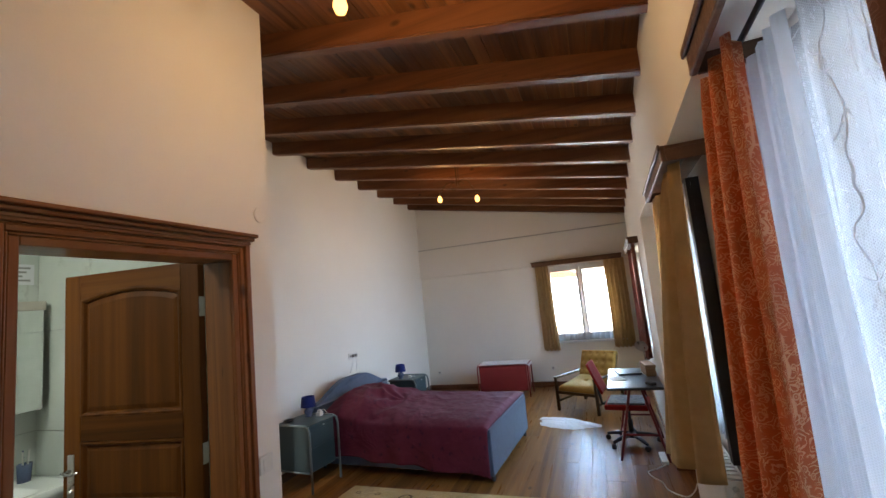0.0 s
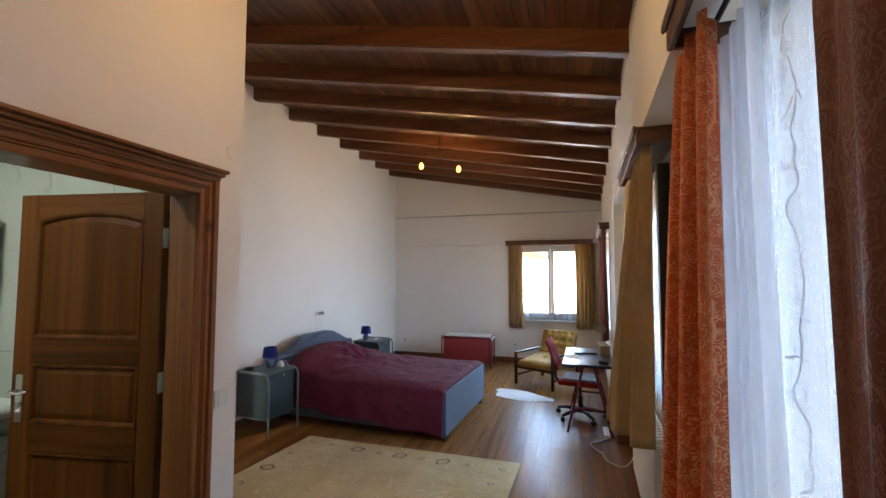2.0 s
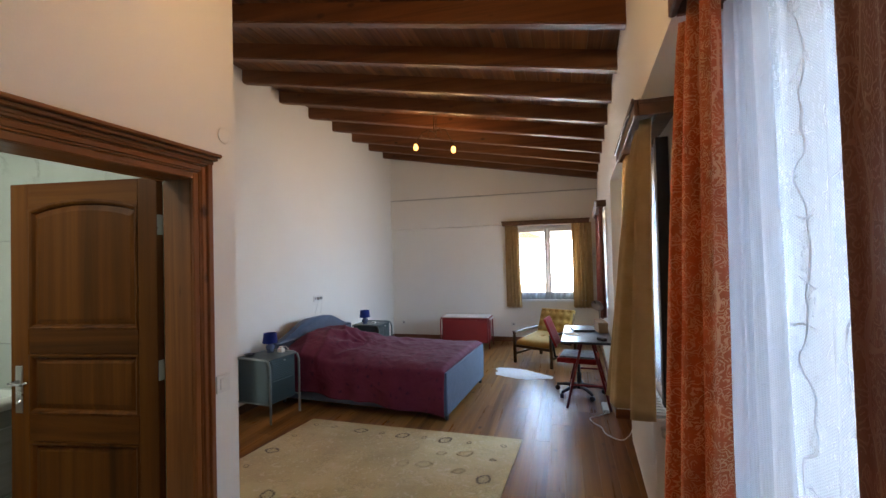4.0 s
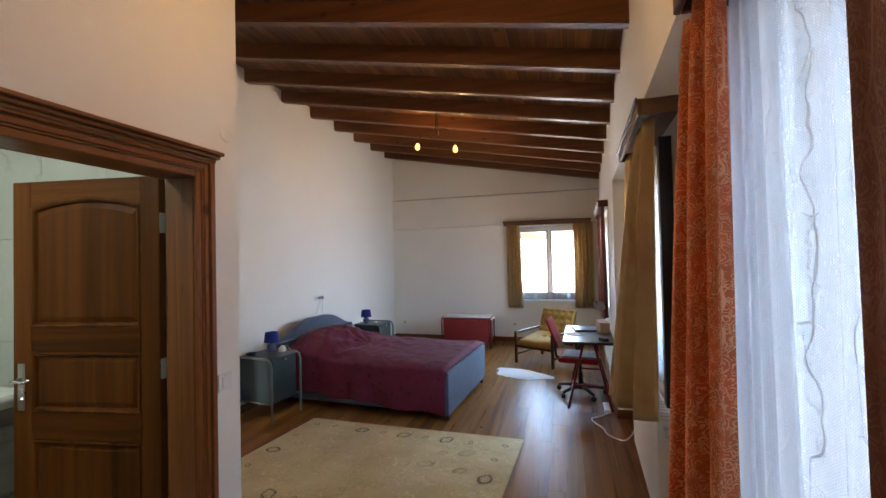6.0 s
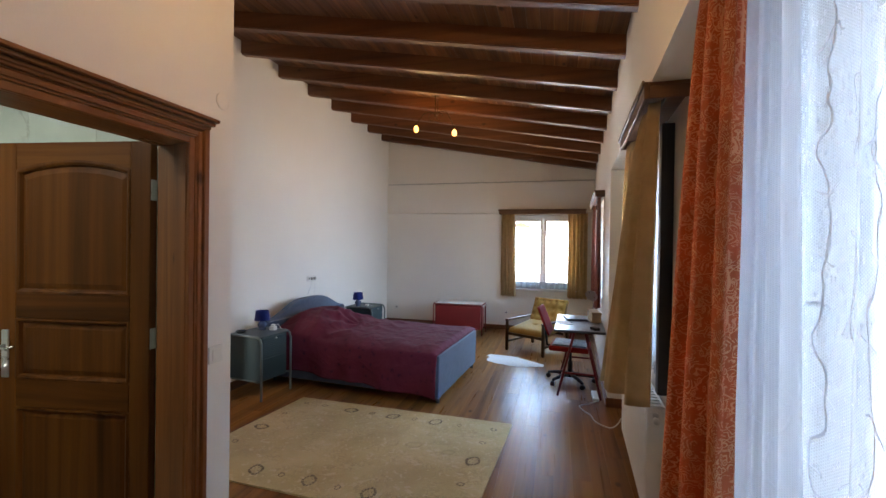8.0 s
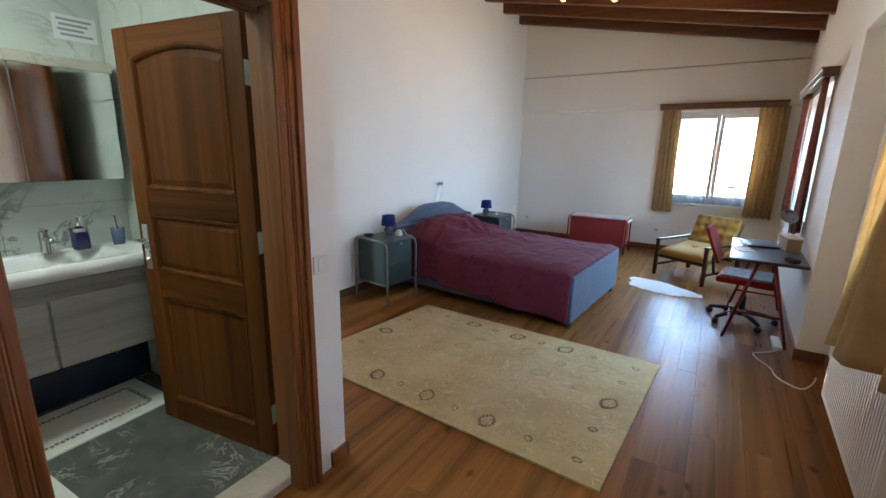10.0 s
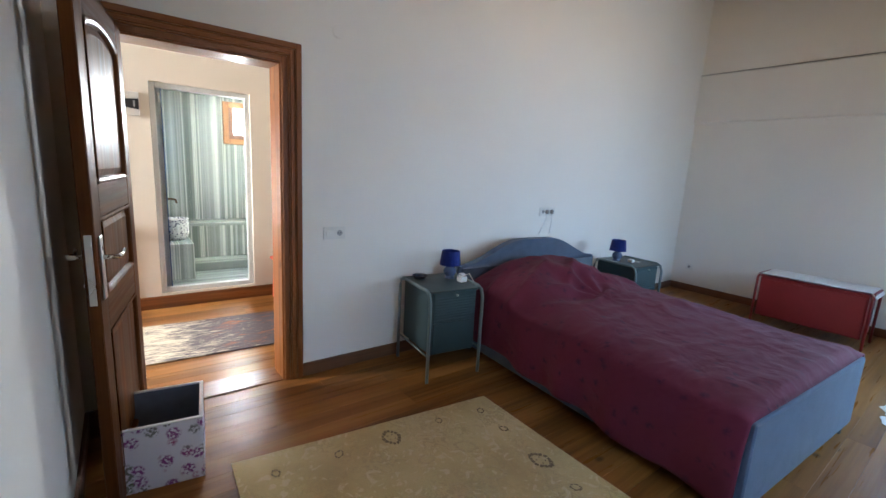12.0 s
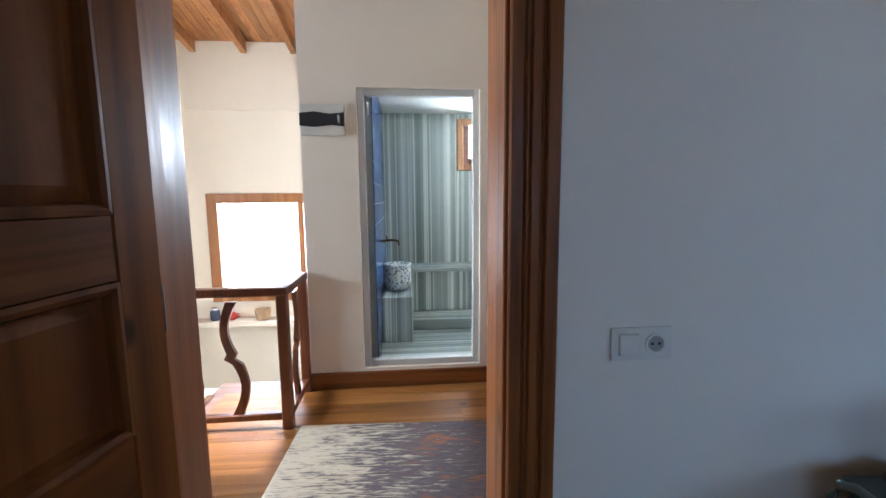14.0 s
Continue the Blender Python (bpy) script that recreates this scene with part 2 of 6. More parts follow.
def lace(name, pitch=0.0065, dense=0.86, pale=0.30, stem=0.16):
    """White net with woven vines: the net lets light by, the vines hold it."""
    m, t, b = nodes_of(name)
    v = uvmap(t)
    b.inputs["Base Color"].default_value = (0.72, 0.76, 0.81, 1)
    b.inputs["Roughness"].default_value = 0.9
    tr = t.nodes.new("ShaderNodeBsdfTranslucent")
    tr.inputs[0].default_value = (pale * 0.97, pale, pale * 1.03, 1)
    thread = t.nodes.new("ShaderNodeMixShader")
    t.links.new(b.outputs[0], thread.inputs[1])
    t.links.new(tr.outputs[0], thread.inputs[2])
    vine = vines(t, v, 0.055, 0.020, 0.035, 62.0)
    t.links.new(ramp(t, vine, [(0.0, (0.50,) * 3), (1.0, (stem,) * 3)]), thread.inputs[0])
    net = hexnet(t, v, pitch, 0.30, 0.46)
    if dense:
        net = mixc(t, 1.0, net, (dense,) * 3, 'LIGHTEN')
    cover = mixc(t, 1.0, vine, net, 'LIGHTEN')
    hole = t.nodes.new("ShaderNodeBsdfTransparent")
    mx = t.nodes.new("ShaderNodeMixShader")
    t.links.new(cover, mx.inputs[0])
    t.links.new(hole.outputs[0], mx.inputs[1])
    t.links.new(thread.outputs[0], mx.inputs[2])
    t.links.new(mx.outputs[0], t.nodes["Material Output"].inputs[0])
    bump(t, b, vine, 0.5, 0.003)
    return m


def brocade(name, col, dark, gold, through, step=0.085):
    """Heavy woven cloth with raised scrolls and leaves in a second thread."""
    m, t, b = nodes_of(name)
    v = uvmap(t)
    base = ramp(t, noise_tex(t, v, 7.0, 4), [(0.3, dark), (0.7, col)])
    wob = t.nodes.new("ShaderNodeTexNoise")
    wob.inputs["Scale"].default_value = 34.0
    t.links.new(v, wob.inputs["Vector"])
    bent = t.nodes.new("ShaderNodeVectorMath")
    bent.operation = 'MULTIPLY_ADD'
    bent.inputs[1].default_value = (0.036, 0.036, 0)
    t.links.new(wob.outputs["Color"], bent.inputs[0])
    t.links.new(v, bent.inputs[2])
    cells = t.nodes.new("ShaderNodeTexVoronoi")
    cells.voronoi_dimensions = '2D'
    cells.inputs["Scale"].default_value = 32.0
    t.links.new(bent.outputs[0], cells.inputs["Vector"])
    rings = calc(t, 'PINGPONG', cells.outputs["Distance"], 0.13)
    curl = ramp(t, calc(t, 'DIVIDE', rings, 0.13), [(0.25, (1, 1, 1)), (0.42, (0, 0, 0))])
    broken = ramp(t, noise_tex(t, v, 32.0, 2), [(0.40, (0, 0, 0)), (0.47, (1, 1, 1))])
    curl = mixc(t, 1.0, curl, broken, 'MULTIPLY')
    vine = vines(t, v, step * 0.7, 0.02, 0.045, 40.0)
    pat = mixc(t, 1.0, curl, vine, 'LIGHTEN')
    worn = ramp(t, noise_tex(t, v, 4.0, 3), [(0.3, (0.45,) * 3), (0.7, (1, 1, 1))])
    col2 = mixc(t, mixc(t, 1.0, pat, worn, 'MULTIPLY'), base, gold)
    w = noise_tex(t, v, 520.0, 2)
    col2 = mixc(t, 0.2, col2, ramp(t, w, [(0.35, dark), (0.65, col)]))
    t.links.new(col2, b.inputs["Base Color"])
    t.links.new(ramp(t, pat, [(0.0, (0.8,) * 3), (1.0, (0.45,) * 3)]), b.inputs["Roughness"])
    b.inputs["Sheen Weight"].default_value = 0.2
    bump(t, b, pat, 0.35, 0.003)
    tr = t.nodes.new("ShaderNodeBsdfTranslucent")
    t.links.new(col2, tr.inputs[0])
    mx = t.nodes.new("ShaderNodeMixShader")
    mx.inputs[0].default_value = through
    t.links.new(b.outputs[0], mx.inputs[1])
    t.links.new(tr.outputs[0], mx.inputs[2])
    t.links.new(mx.outputs[0], t.nodes["Material Output"].inputs[0])
    return m


def clear_glass(name, tint=(1, 1, 1)):
    m, t, b = nodes_of(name)
    b.inputs["Base Color"].default_value = (*tint, 1)
    b.inputs["Roughness"].default_value = 0.0
    b.inputs["IOR"].default_value = 1.45
    b.inputs["Transmission Weight"].default_value = 1.0
    return m


def glow(name, col, strength):
    m, t, b = nodes_of(name)
    b.inputs["Base Color"].default_value = (*col, 1)
    b.inputs["Emission Color"].default_value = (*col, 1)
    b.inputs["Emission Strength"].default_value = strength
    return m


def metal(name, col, rough=0.25):
    return dull(name, col, rough, 1.0, 0.06, 12, 200, 0.03)


def woolpile(name):
    """Faded beige pile: cloudy ground, broken floral tracery a shade darker or lighter."""
    m, t, b = nodes_of(name)
    v = coords(t)
    ground = ramp(t, noise_tex(t, v, 2.2, 5), [(0.3, (0.40, 0.305, 0.125)), (0.5, (0.51, 0.405, 0.185)), (0.7, (0.60, 0.49, 0.25))])
    tr1 = noise_tex(t, v, 11.0, 3, 0.6, 2.4)
    lines = ramp(t, tr1, [(0.44, (0, 0, 0)), (0.48, (0.9,) * 3), (0.52, (0.9,) * 3), (0.56, (0, 0, 0))])
    gaps = ramp(t, noise_tex(t, v, 5.0, 3), [(0.42, (0, 0, 0)), (0.6, (1, 1, 1))])
    c = mixc(t, mixc(t, 1.0, lines, gaps, 'MULTIPLY'), ground, (0.36, 0.275, 0.125))
    tr2 = noise_tex(t, v, 17.0, 2, 0.5, 1.5)
    c = mixc(t, ramp(t, tr2, [(0.58, (0, 0, 0)), (0.66, (0.75,) * 3)]), c, (0.64, 0.54, 0.33))
    w = noise_tex(t, v, 260.0, 2)
    c = mixc(t, 0.3, c, ramp(t, w, [(0.3, (0.36, 0.28, 0.13)), (0.7, (0.60, 0.49, 0.26))]))
    t.links.new(c, b.inputs["Base Color"])
    b.inputs["Roughness"].default_value = 0.98
    b.inputs["Sheen Weight"].default_value = 0.2
    b.inputs["Specular IOR Level"].default_value = 0.2
    bump(t, b, w, 0.4, 0.004)
    return m


PLASTER = dull("white_plaster", (0.735, 0.712, 0.652), 0.85, 0, 0.03, 0.9, 120, 0.12, 0.2)
HALLPLASTER = dull("cream_plaster", (0.78, 0.72, 0.62), 0.85, 0, 0.03, 0.9, 120, 0.1, 0.2)
FLOORWOOD = wood("varnished_floor_pine", (0.100, 0.037, 0.008), (0.230, 0.095, 0.022), (0.345, 0.160, 0.044), 1, 0.32, 0.5, True, "object", 0.0, 0.22, 0.12)
CEILWOOD = wood("dark_stained_boards", (0.07, 0.024, 0.009), (0.19, 0.073, 0.025), (0.31, 0.135, 0.05), 1, 0.5, 0.8, True, "island", 0.05, 0.45)
BEAMWOOD = wood("dark_stained_beam", (0.07, 0.022, 0.008), (0.15, 0.053, 0.018), (0.21, 0.082, 0.03), 0, 0.45, 0.7, True, "object", 0.1, 0.2)
PALEWOOD = wood("pale_pine_boards", (0.26, 0.10, 0.03), (0.42, 0.19, 0.06), (0.55, 0.28, 0.1), 0, 0.5, 0.8, True, "island", 0.05, 0.3)
DOORWOOD = wood("walnut_stained_door", (0.038, 0.011, 0.002), (0.108, 0.034, 0.006), (0.185, 0.064, 0.012), 2, 0.46, 0.5, True, "object", 0.0, 0.16, 0.12)
DOORRAIL = wood("walnut_stained_rail", (0.038, 0.011, 0.002), (0.102, 0.032, 0.006), (0.170, 0.060, 0.012), 0, 0.46, 0.6, False, "object", 0.0, 0.16, 0.12)
TRIMWOOD = wood("walnut_stained_trim", (0.085, 0.025, 0.006), (0.200, 0.066, 0.015), (0.300, 0.108, 0.027), 2, 0.40, 1.0, True, "object", 0.05, 0.12, 0.35)
TRIMWOOD_Y = wood("walnut_stained_lintel", (0.085, 0.026, 0.006), (0.200, 0.067, 0.016), (0.300, 0.110, 0.028), 1, 0.32, 1.0, True, "object", 0.3, 0.12)
RAILWOOD = wood("red_brown_rail", (0.09, 0.028, 0.012), (0.17, 0.06, 0.025), (0.24, 0.09, 0.04), 2, 0.35, 1.0, False, "object", 0.3, 0.1)
FRAMEWOOD = wood("orange_window_wood", (0.22, 0.08, 0.02), (0.34, 0.14, 0.04), (0.44, 0.2, 0.07), 2, 0.4, 1.0, False, "object", 0.2, 0.1)
VALWOOD = wood("dark_valance_wood", (0.06, 0.026, 0.013), (0.12, 0.055, 0.026), (0.18, 0.085, 0.04), 1, 0.5, 1.0, False, "object", 0.1, 0.15)
DARKFRAME = dull("dark_window_frame", (0.022, 0.02, 0.024), 0.45, 0, 0.2, 10, 100, 0.08)
PVC = dull("white_window_plastic", (0.78, 0.79, 0.80), 0.35, 0, 0.03, 5, 150, 0.03)
ENAMEL = dull("white_enamel", (0.72, 0.70, 0.66), 0.35, 0, 0.03, 4, 150, 0.03)
PLASTIC = dull("ivory_plastic", (0.66, 0.65, 0.6), 0.4, 0, 0.04, 20, 200, 0.02)
PLASTICDARK = dull("grey_socket_plastic", (0.3, 0.3, 0.29), 0.45, 0, 0.05, 20, 200, 0.02)
BLACKPLASTIC = dull("black_plastic", (0.015, 0.015, 0.017), 0.45, 0, 0.2, 20, 200, 0.05)
STEEL = metal("brushed_steel", (0.56, 0.55, 0.53), 0.3)
CHROME = metal("chrome", (0.75, 0.75, 0.76), 0.12)
BRONZE = metal("dark_bronze", (0.09, 0.055, 0.03), 0.4)
BEDCLOTH = cloth("blue_grey_upholstery", (0.084, 0.115, 0.170), (0.062, 0.088, 0.134), 12.0)
SPREAD = cloth("burgundy_bedspread", (0.122, 0.017, 0.039), (0.100, 0.013, 0.030), 6.0, "patch", 0.0, 300.0, 0.82, 0.05, (0.030, 0.006, 0.026), 0.42)
ALU = dull("pale_grey_aluminium", (0.60, 0.61, 0.59), 0.45, 0.0, 0.04, 5, 160, 0.03)
TEAL = dull("teal_grey_metal", (0.029, 0.053, 0.057), 0.42, 0.0, 0.10, 5, 160, 0.05)
TEALRAIL = dull("teal_grey_tube", (0.16, 0.20, 0.2), 0.35, 0.0, 0.08, 5, 160, 0.03)
REDPAINT = dull("red_painted_metal", (0.19, 0.014, 0.016), 0.42, 0.0, 0.10, 5, 160, 0.05)
REDSTOOL = dull("bright_red_paint", (0.5, 0.045, 0.02), 0.4, 0.0, 0.06, 5, 160, 0.05)
BLUESHADE = cloth("cobalt_lampshade", (0.012, 0.028, 0.19), (0.009, 0.02, 0.14), 30.0, None, 0.15)
BLUEGLASS = dull("blue_grey_ceramic", (0.09, 0.12, 0.2), 0.15, 0, 0.2, 12, 100, 0.02)
RUGCLOTH = woolpile("beige_wool_pile")
RUGDARK = cloth("brown_wool_motif", (0.19, 0.145, 0.075), (0.13, 0.10, 0.05), 40.0, None, 0, 300.0, 0.98)
RUGGREY = cloth("grey_wool_motif", (0.50, 0.40, 0.205), (0.43, 0.34, 0.17), 40.0, None, 0, 300.0, 0.98)
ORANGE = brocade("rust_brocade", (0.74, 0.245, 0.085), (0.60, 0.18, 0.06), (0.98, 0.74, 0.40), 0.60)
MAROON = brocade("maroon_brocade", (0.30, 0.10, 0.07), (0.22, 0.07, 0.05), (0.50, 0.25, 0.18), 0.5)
# The same rust cloth again, with the near panel's shade put into its colour.
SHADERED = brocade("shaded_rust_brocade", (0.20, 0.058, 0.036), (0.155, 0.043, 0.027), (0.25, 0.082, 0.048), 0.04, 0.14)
TAN = cloth("mustard_curtain", (0.60, 0.44, 0.235), (0.50, 0.355, 0.18), 14.0, None, 0.55, 420.0, 0.85, 0.2)
LACE = lace("white_lace", 0.0065, 0.70, 0.15, 0.12)
VOILE = lace("white_voile", 0.005, 0.90, 0.90, 0.30)
TUFT = cloth("mustard_velvet", (0.37, 0.205, 0.045), (0.28, 0.15, 0.030), 9.0, None, 0, 420.0, 0.85, 0.05)
WHITEFUR = cloth("white_sheepskin", (0.82, 0.81, 0.79), (0.68, 0.67, 0.65), 40.0, None, 0, 160.0, 0.98)
WHITECLOTH = cloth("white_linen", (0.75, 0.74, 0.73), (0.66, 0.65, 0.64), 12.0)
DESKTOP = dull("dark_desk_laminate", (0.035, 0.045, 0.06), 0.34, 0, 0.15, 6, 160, 0.02)
SEATCLOTH = cloth("pale_patterned_seat", (0.42, 0.45, 0.5), (0.12, 0.15, 0.22), 26.0)
REDMESH = cloth("red_mesh_backrest", (0.42, 0.02, 0.02), (0.3, 0.014, 0.014), 30.0, None, 0.1, 700.0)
CARD = dull("tan_cardboard", (0.38, 0.27, 0.16), 0.8, 0, 0.08, 8, 120, 0.1)
PAPER = dull("white_paper", (0.72, 0.73, 0.75), 0.8, 0, 0.03, 8, 120, 0.03)
BATHWALL = marble("veined_white_marble", (0.62, 0.66, 0.61), (0.13, 0.12, 0.10), 1.2, 0.022, 0.18, (0.5, 0.55, 0.5))
BATHFLOOR = marble("grey_green_marble", (0.13, 0.145, 0.125), (0.42, 0.43, 0.4), 3.4, 0.02, 0.2, (0.09, 0.1, 0.09))
SILL = marble("beige_marble", (0.55, 0.50, 0.42), (0.4, 0.34, 0.27), 3.0, 0.03, 0.25)
VANWOOD = wood("grey_oak_laminate", (0.17, 0.16, 0.14), (0.25, 0.24, 0.215), (0.32, 0.31, 0.28), 1, 0.4, 0.8, False, "object", 0.0, 0.05)
CERAMIC = dull("white_ceramic", (0.8, 0.82, 0.8), 0.12, 0, 0.02, 4, 100, 0.0)
NAVYTILE = dull("navy_plinth", (0.016, 0.022, 0.05), 0.25, 0, 0.2, 5, 80, 0.02)
BLUETILE = dull("blue_glazed_tile", (0.02, 0.06, 0.2), 0.15, 0, 0.3, 6, 80, 0.04)
GROUT = dull("pale_grout", (0.5, 0.52, 0.52), 0.9, 0, 0.1, 10, 80, 0.1)
STRIPE = [(0.34, (0.12, 0.145, 0.13)), (0.42, (0.30, 0.33, 0.30)), (0.45, (0.70, 0.72, 0.66)), (0.50, (0.20, 0.23, 0.21)), (0.60, (0.45, 0.48, 0.46)), (0.66, (0.72, 0.74, 0.70)), (0.74, (0.3, 0.33, 0.32))]
STRIPE_V = banded("striped_marble_wall", 1, STRIPE, 0.75)
STRIPE_H = banded("striped_marble_floor", 0, STRIPE, 1.6)
PURPLE = dull("purple_liquid", (0.035, 0.02, 0.22), 0.1, 0, 0.1, 5, 60, 0.0)
SOAPGLASS = clear_glass("clear_glass")
SHOWERGLASS = clear_glass("thin_clear_glass", (0.93, 0.97, 0.96))
SHOWERGLASS.node_tree.nodes["Principled BSDF"].inputs["IOR"].default_value = 1.12
MIRROR = metal("mirror_silver", (0.86, 0.88, 0.87), 0.02)
MATWHITE = cloth("white_bath_mat", (0.70, 0.72, 0.66), (0.62, 0.64, 0.58), 14.0)
MATGREY = cloth("grey_mat_pattern", (0.2, 0.21, 0.19), (0.15, 0.16, 0.14), 30.0)
BULB = glow("warm_filament", (1.0, 0.50, 0.10), 1.1)
DOWNLIGHT = glow("led_diffuser", (0.9, 1.0, 0.88), 1.0)
CABLE = dull("white_cable", (0.7, 0.69, 0.66), 0.5, 0, 0.05, 20, 200, 0.0)
GREYLINING = cloth("slate_lining", (0.15, 0.17, 0.21), (0.12, 0.135, 0.17), 20.0)
GROUND = dull("dry_ground", (0.22, 0.2, 0.13), 0.95, 0, 0.3, 0.02, 2, 0.2)
ROOFTILE = dull("terracotta_roof", (0.32, 0.13, 0.07), 0.8, 0, 0.2, 0.5, 9, 0.2)
HOUSEWALL = dull("pale_render", (0.66, 0.62, 0.55), 0.9, 0, 0.05, 0.3, 20, 0.1)


def floral(name):
    m, t, b = nodes_of(name)
    v = coords(t)
    vo = t.nodes.new("ShaderNodeTexVoronoi")
    vo.inputs["Scale"].default_value = 17.0
    t.links.new(v, vo.inputs["Vector"])
    blob = ramp(t, vo.outputs["Distance"], [(0.40, (1, 1, 1)), (0.56, (0, 0, 0))])
    petals = ramp(t, noise_tex(t, v, 75, 3), [(0.42, (0, 0, 0)), (0.55, (1, 1, 1))])
    hue = t.nodes.new("ShaderNodeSeparateColor")
    t.links.new(vo.outputs["Color"], hue.inputs[0])
    colr = ramp(t, hue.outputs[0], [(0.0, (0.10, 0.14, 0.07)), (0.35, (0.22, 0.2, 0.22)), (0.5, (0.34, 0.06, 0.17)), (0.8, (0.22, 0.05, 0.22))])
    t.links.new(mixc(t, mixc(t, 1.0, blob, petals, 'MULTIPLY'), (0.68, 0.67, 0.72), colr), b.inputs["Base Color"])
    b.inputs["Roughness"].default_value = 0.85
    return m


def faded(name):
    """Distressed rug: cream at one end, slate in the middle, rust at the other, hatched along the weft."""
    m, t, b = nodes_of(name)
    v2 = coords(t)
    side = t.nodes.new("ShaderNodeSeparateXYZ")
    t.links.new(v2, side.inputs[0])
    hatch = noise_tex(t, coords(t, (46, 5, 1)), 1.4, 5, 0.7, 0.5)
    fine = noise_tex(t, coords(t, (110, 16, 1)), 1.2, 4, 0.7, 0.4)
    blot = noise_tex(t, coords(t, (7, 4, 1)), 1.0, 4, 0.65, 0.8)
    wear = calc(t, 'ADD', calc(t, 'MULTIPLY', hatch, 0.75), calc(t, 'ADD', calc(t, 'MULTIPLY', blot, 0.30), calc(t, 'MULTIPLY', fine, 0.35)))
    along = calc(t, 'MULTIPLY', side.outputs[1], 0.27)
    dark = ramp(t, calc(t, 'ADD', wear, along), [(0.73, (0, 0, 0)), (0.86, (1, 1, 1))])
    cream = ramp(t, hatch, [(0.3, (0.47, 0.40, 0.29)), (0.7, (0.60, 0.53, 0.41))])
    slate = ramp(t, fine, [(0.3, (0.055, 0.045, 0.052)), (0.7, (0.125, 0.105, 0.115))])
    c = mixc(t, dark, cream, slate)
    far = ramp(t, side.outputs[1], [(0.55, (0, 0, 0)), (0.85, (1, 1, 1))])
    ember = ramp(t, calc(t, 'ADD', calc(t, 'MULTIPLY', blot, 0.6), calc(t, 'MULTIPLY', hatch, 0.4)), [(0.52, (0, 0, 0)), (0.62, (0.8,) * 3)])
    c = mixc(t, mixc(t, 1.0, far, ember, 'MULTIPLY'), c, (0.36, 0.12, 0.035))
    t.links.new(c, b.inputs["Base Color"])
    b.inputs["Roughness"].default_value = 0.97
    bump(t, b, fine, 0.3, 0.003)
    return m


BOXCLOTH = floral("floral_cloth")
FADED = faded("distressed_rug")


def speckled(name):
    """Pale stone with a close pattern of dark leaf shapes."""
    m, t, b = nodes_of(name)
    v = coords(t)
    vo = t.nodes.new("ShaderNodeTexVoronoi")
    vo.inputs["Scale"].default_value = 42.0
    t.links.new(v, vo.inputs["Vector"])
    spots = ramp(t, vo.outputs["Distance"], [(0.30, (0.07, 0.075, 0.12)), (0.42, (0.62, 0.62, 0.60))])
    t.links.new(spots, b.inputs["Base Color"])
    b.inputs["Roughness"].default_value = 0.3
    return m


BASINSTONE = speckled("patterned_basin_stone")


# ---- mesh helpers ----
def obj(name, bm, material, parent=None, label="", smooth=False):
    me = bpy.data.meshes.new(name)
    bmesh.ops.recalc_face_normals(bm, faces=bm.faces[:])
    bm.to_mesh(me)
    bm.free()
    for mt in (material if isinstance(material, (list, tuple)) else [material]):
        me.materials.append(mt)
    if smooth:
        for p in me.polygons:
            p.use_smooth = True
    ob = new(name, me)
    if parent:
        ob.parent = parent
    if label:
        ob["label"] = label
    return ob


def part(name, bm, material, parent, label="", smooth=False):
    return obj(name, bm, material, parent, label, smooth)


def thing(name, m, label, category, group=""):
    ob = new(name)
    ob.empty_display_size = 0.1
    ob.matrix_basis = m
    return tagged(ob, label, category, group)


def box(x0, x1, y0, y1, z0, z1, bevel=0.0, bm=None, seg=1):
    out = bm or bmesh.new()
    vs = bmesh.ops.create_cube(out, size=1.0)["verts"]
    for v in vs:
        v.co = ((x0 + x1) / 2 + v.co.x * (x1 - x0), (y0 + y1) / 2 + v.co.y * (y1 - y0), (z0 + z1) / 2 + v.co.z * (z1 - z0))
    if bevel:
        es = list({e for v in vs for e in v.link_edges})
        bmesh.ops.bevel(out, geom=es, offset=bevel, segments=seg, profile=0.7, affect='EDGES')
    return out


def tube(pts, r, sides=8, bm=None, closed=False, caps=True):
    """A round bar swept along points."""
    out = bm or bmesh.new()
    pts = [Vector(p) for p in pts]
    rings, n = [], len(pts)
    up = Vector((0, 0, 1))
    for i, p in enumerate(pts):
        if closed:
            d = (pts[(i + 1) % n] - pts[i - 1]).normalized()
        else:
            d = (pts[min(i + 1, n - 1)] - pts[max(i - 1, 0)]).normalized()
        ref = up if abs(d.z) < 0.95 else Vector((1, 0, 0))
        a = d.cross(ref).normalized()
        b = a.cross(d).normalized()
        rr = r[i] if isinstance(r, (list, tuple)) else r
        rings.append([out.verts.new(p + (a * math.cos(k * math.tau / sides) + b * math.sin(k * math.tau / sides)) * rr) for k in range(sides)])
    for i in range(n if closed else n - 1):
        q, w = rings[i], rings[(i + 1) % n]
        for k in range(sides):
            out.faces.new((q[k], q[(k + 1) % sides], w[(k + 1) % sides], w[k]))
    if caps and not closed:
        out.faces.new(rings[0][::-1])
        out.faces.new(rings[-1])
    return out


def lathe(profile, sides=20, bm=None, at=(0, 0, 0)):
    out = bm or bmesh.new()
    rings = [[out.verts.new((at[0] + r * math.cos(k * math.tau / sides), at[1] + r * math.sin(k * math.tau / sides), at[2] + z)) for k in range(sides)] for r, z in profile]
    for q, w in zip(rings, rings[1:]):
        for k in range(sides):
            out.faces.new((q[k], q[(k + 1) % sides], w[(k + 1) % sides], w[k]))
    out.faces.new(rings[0][::-1])
    out.faces.new(rings[-1])
    return out


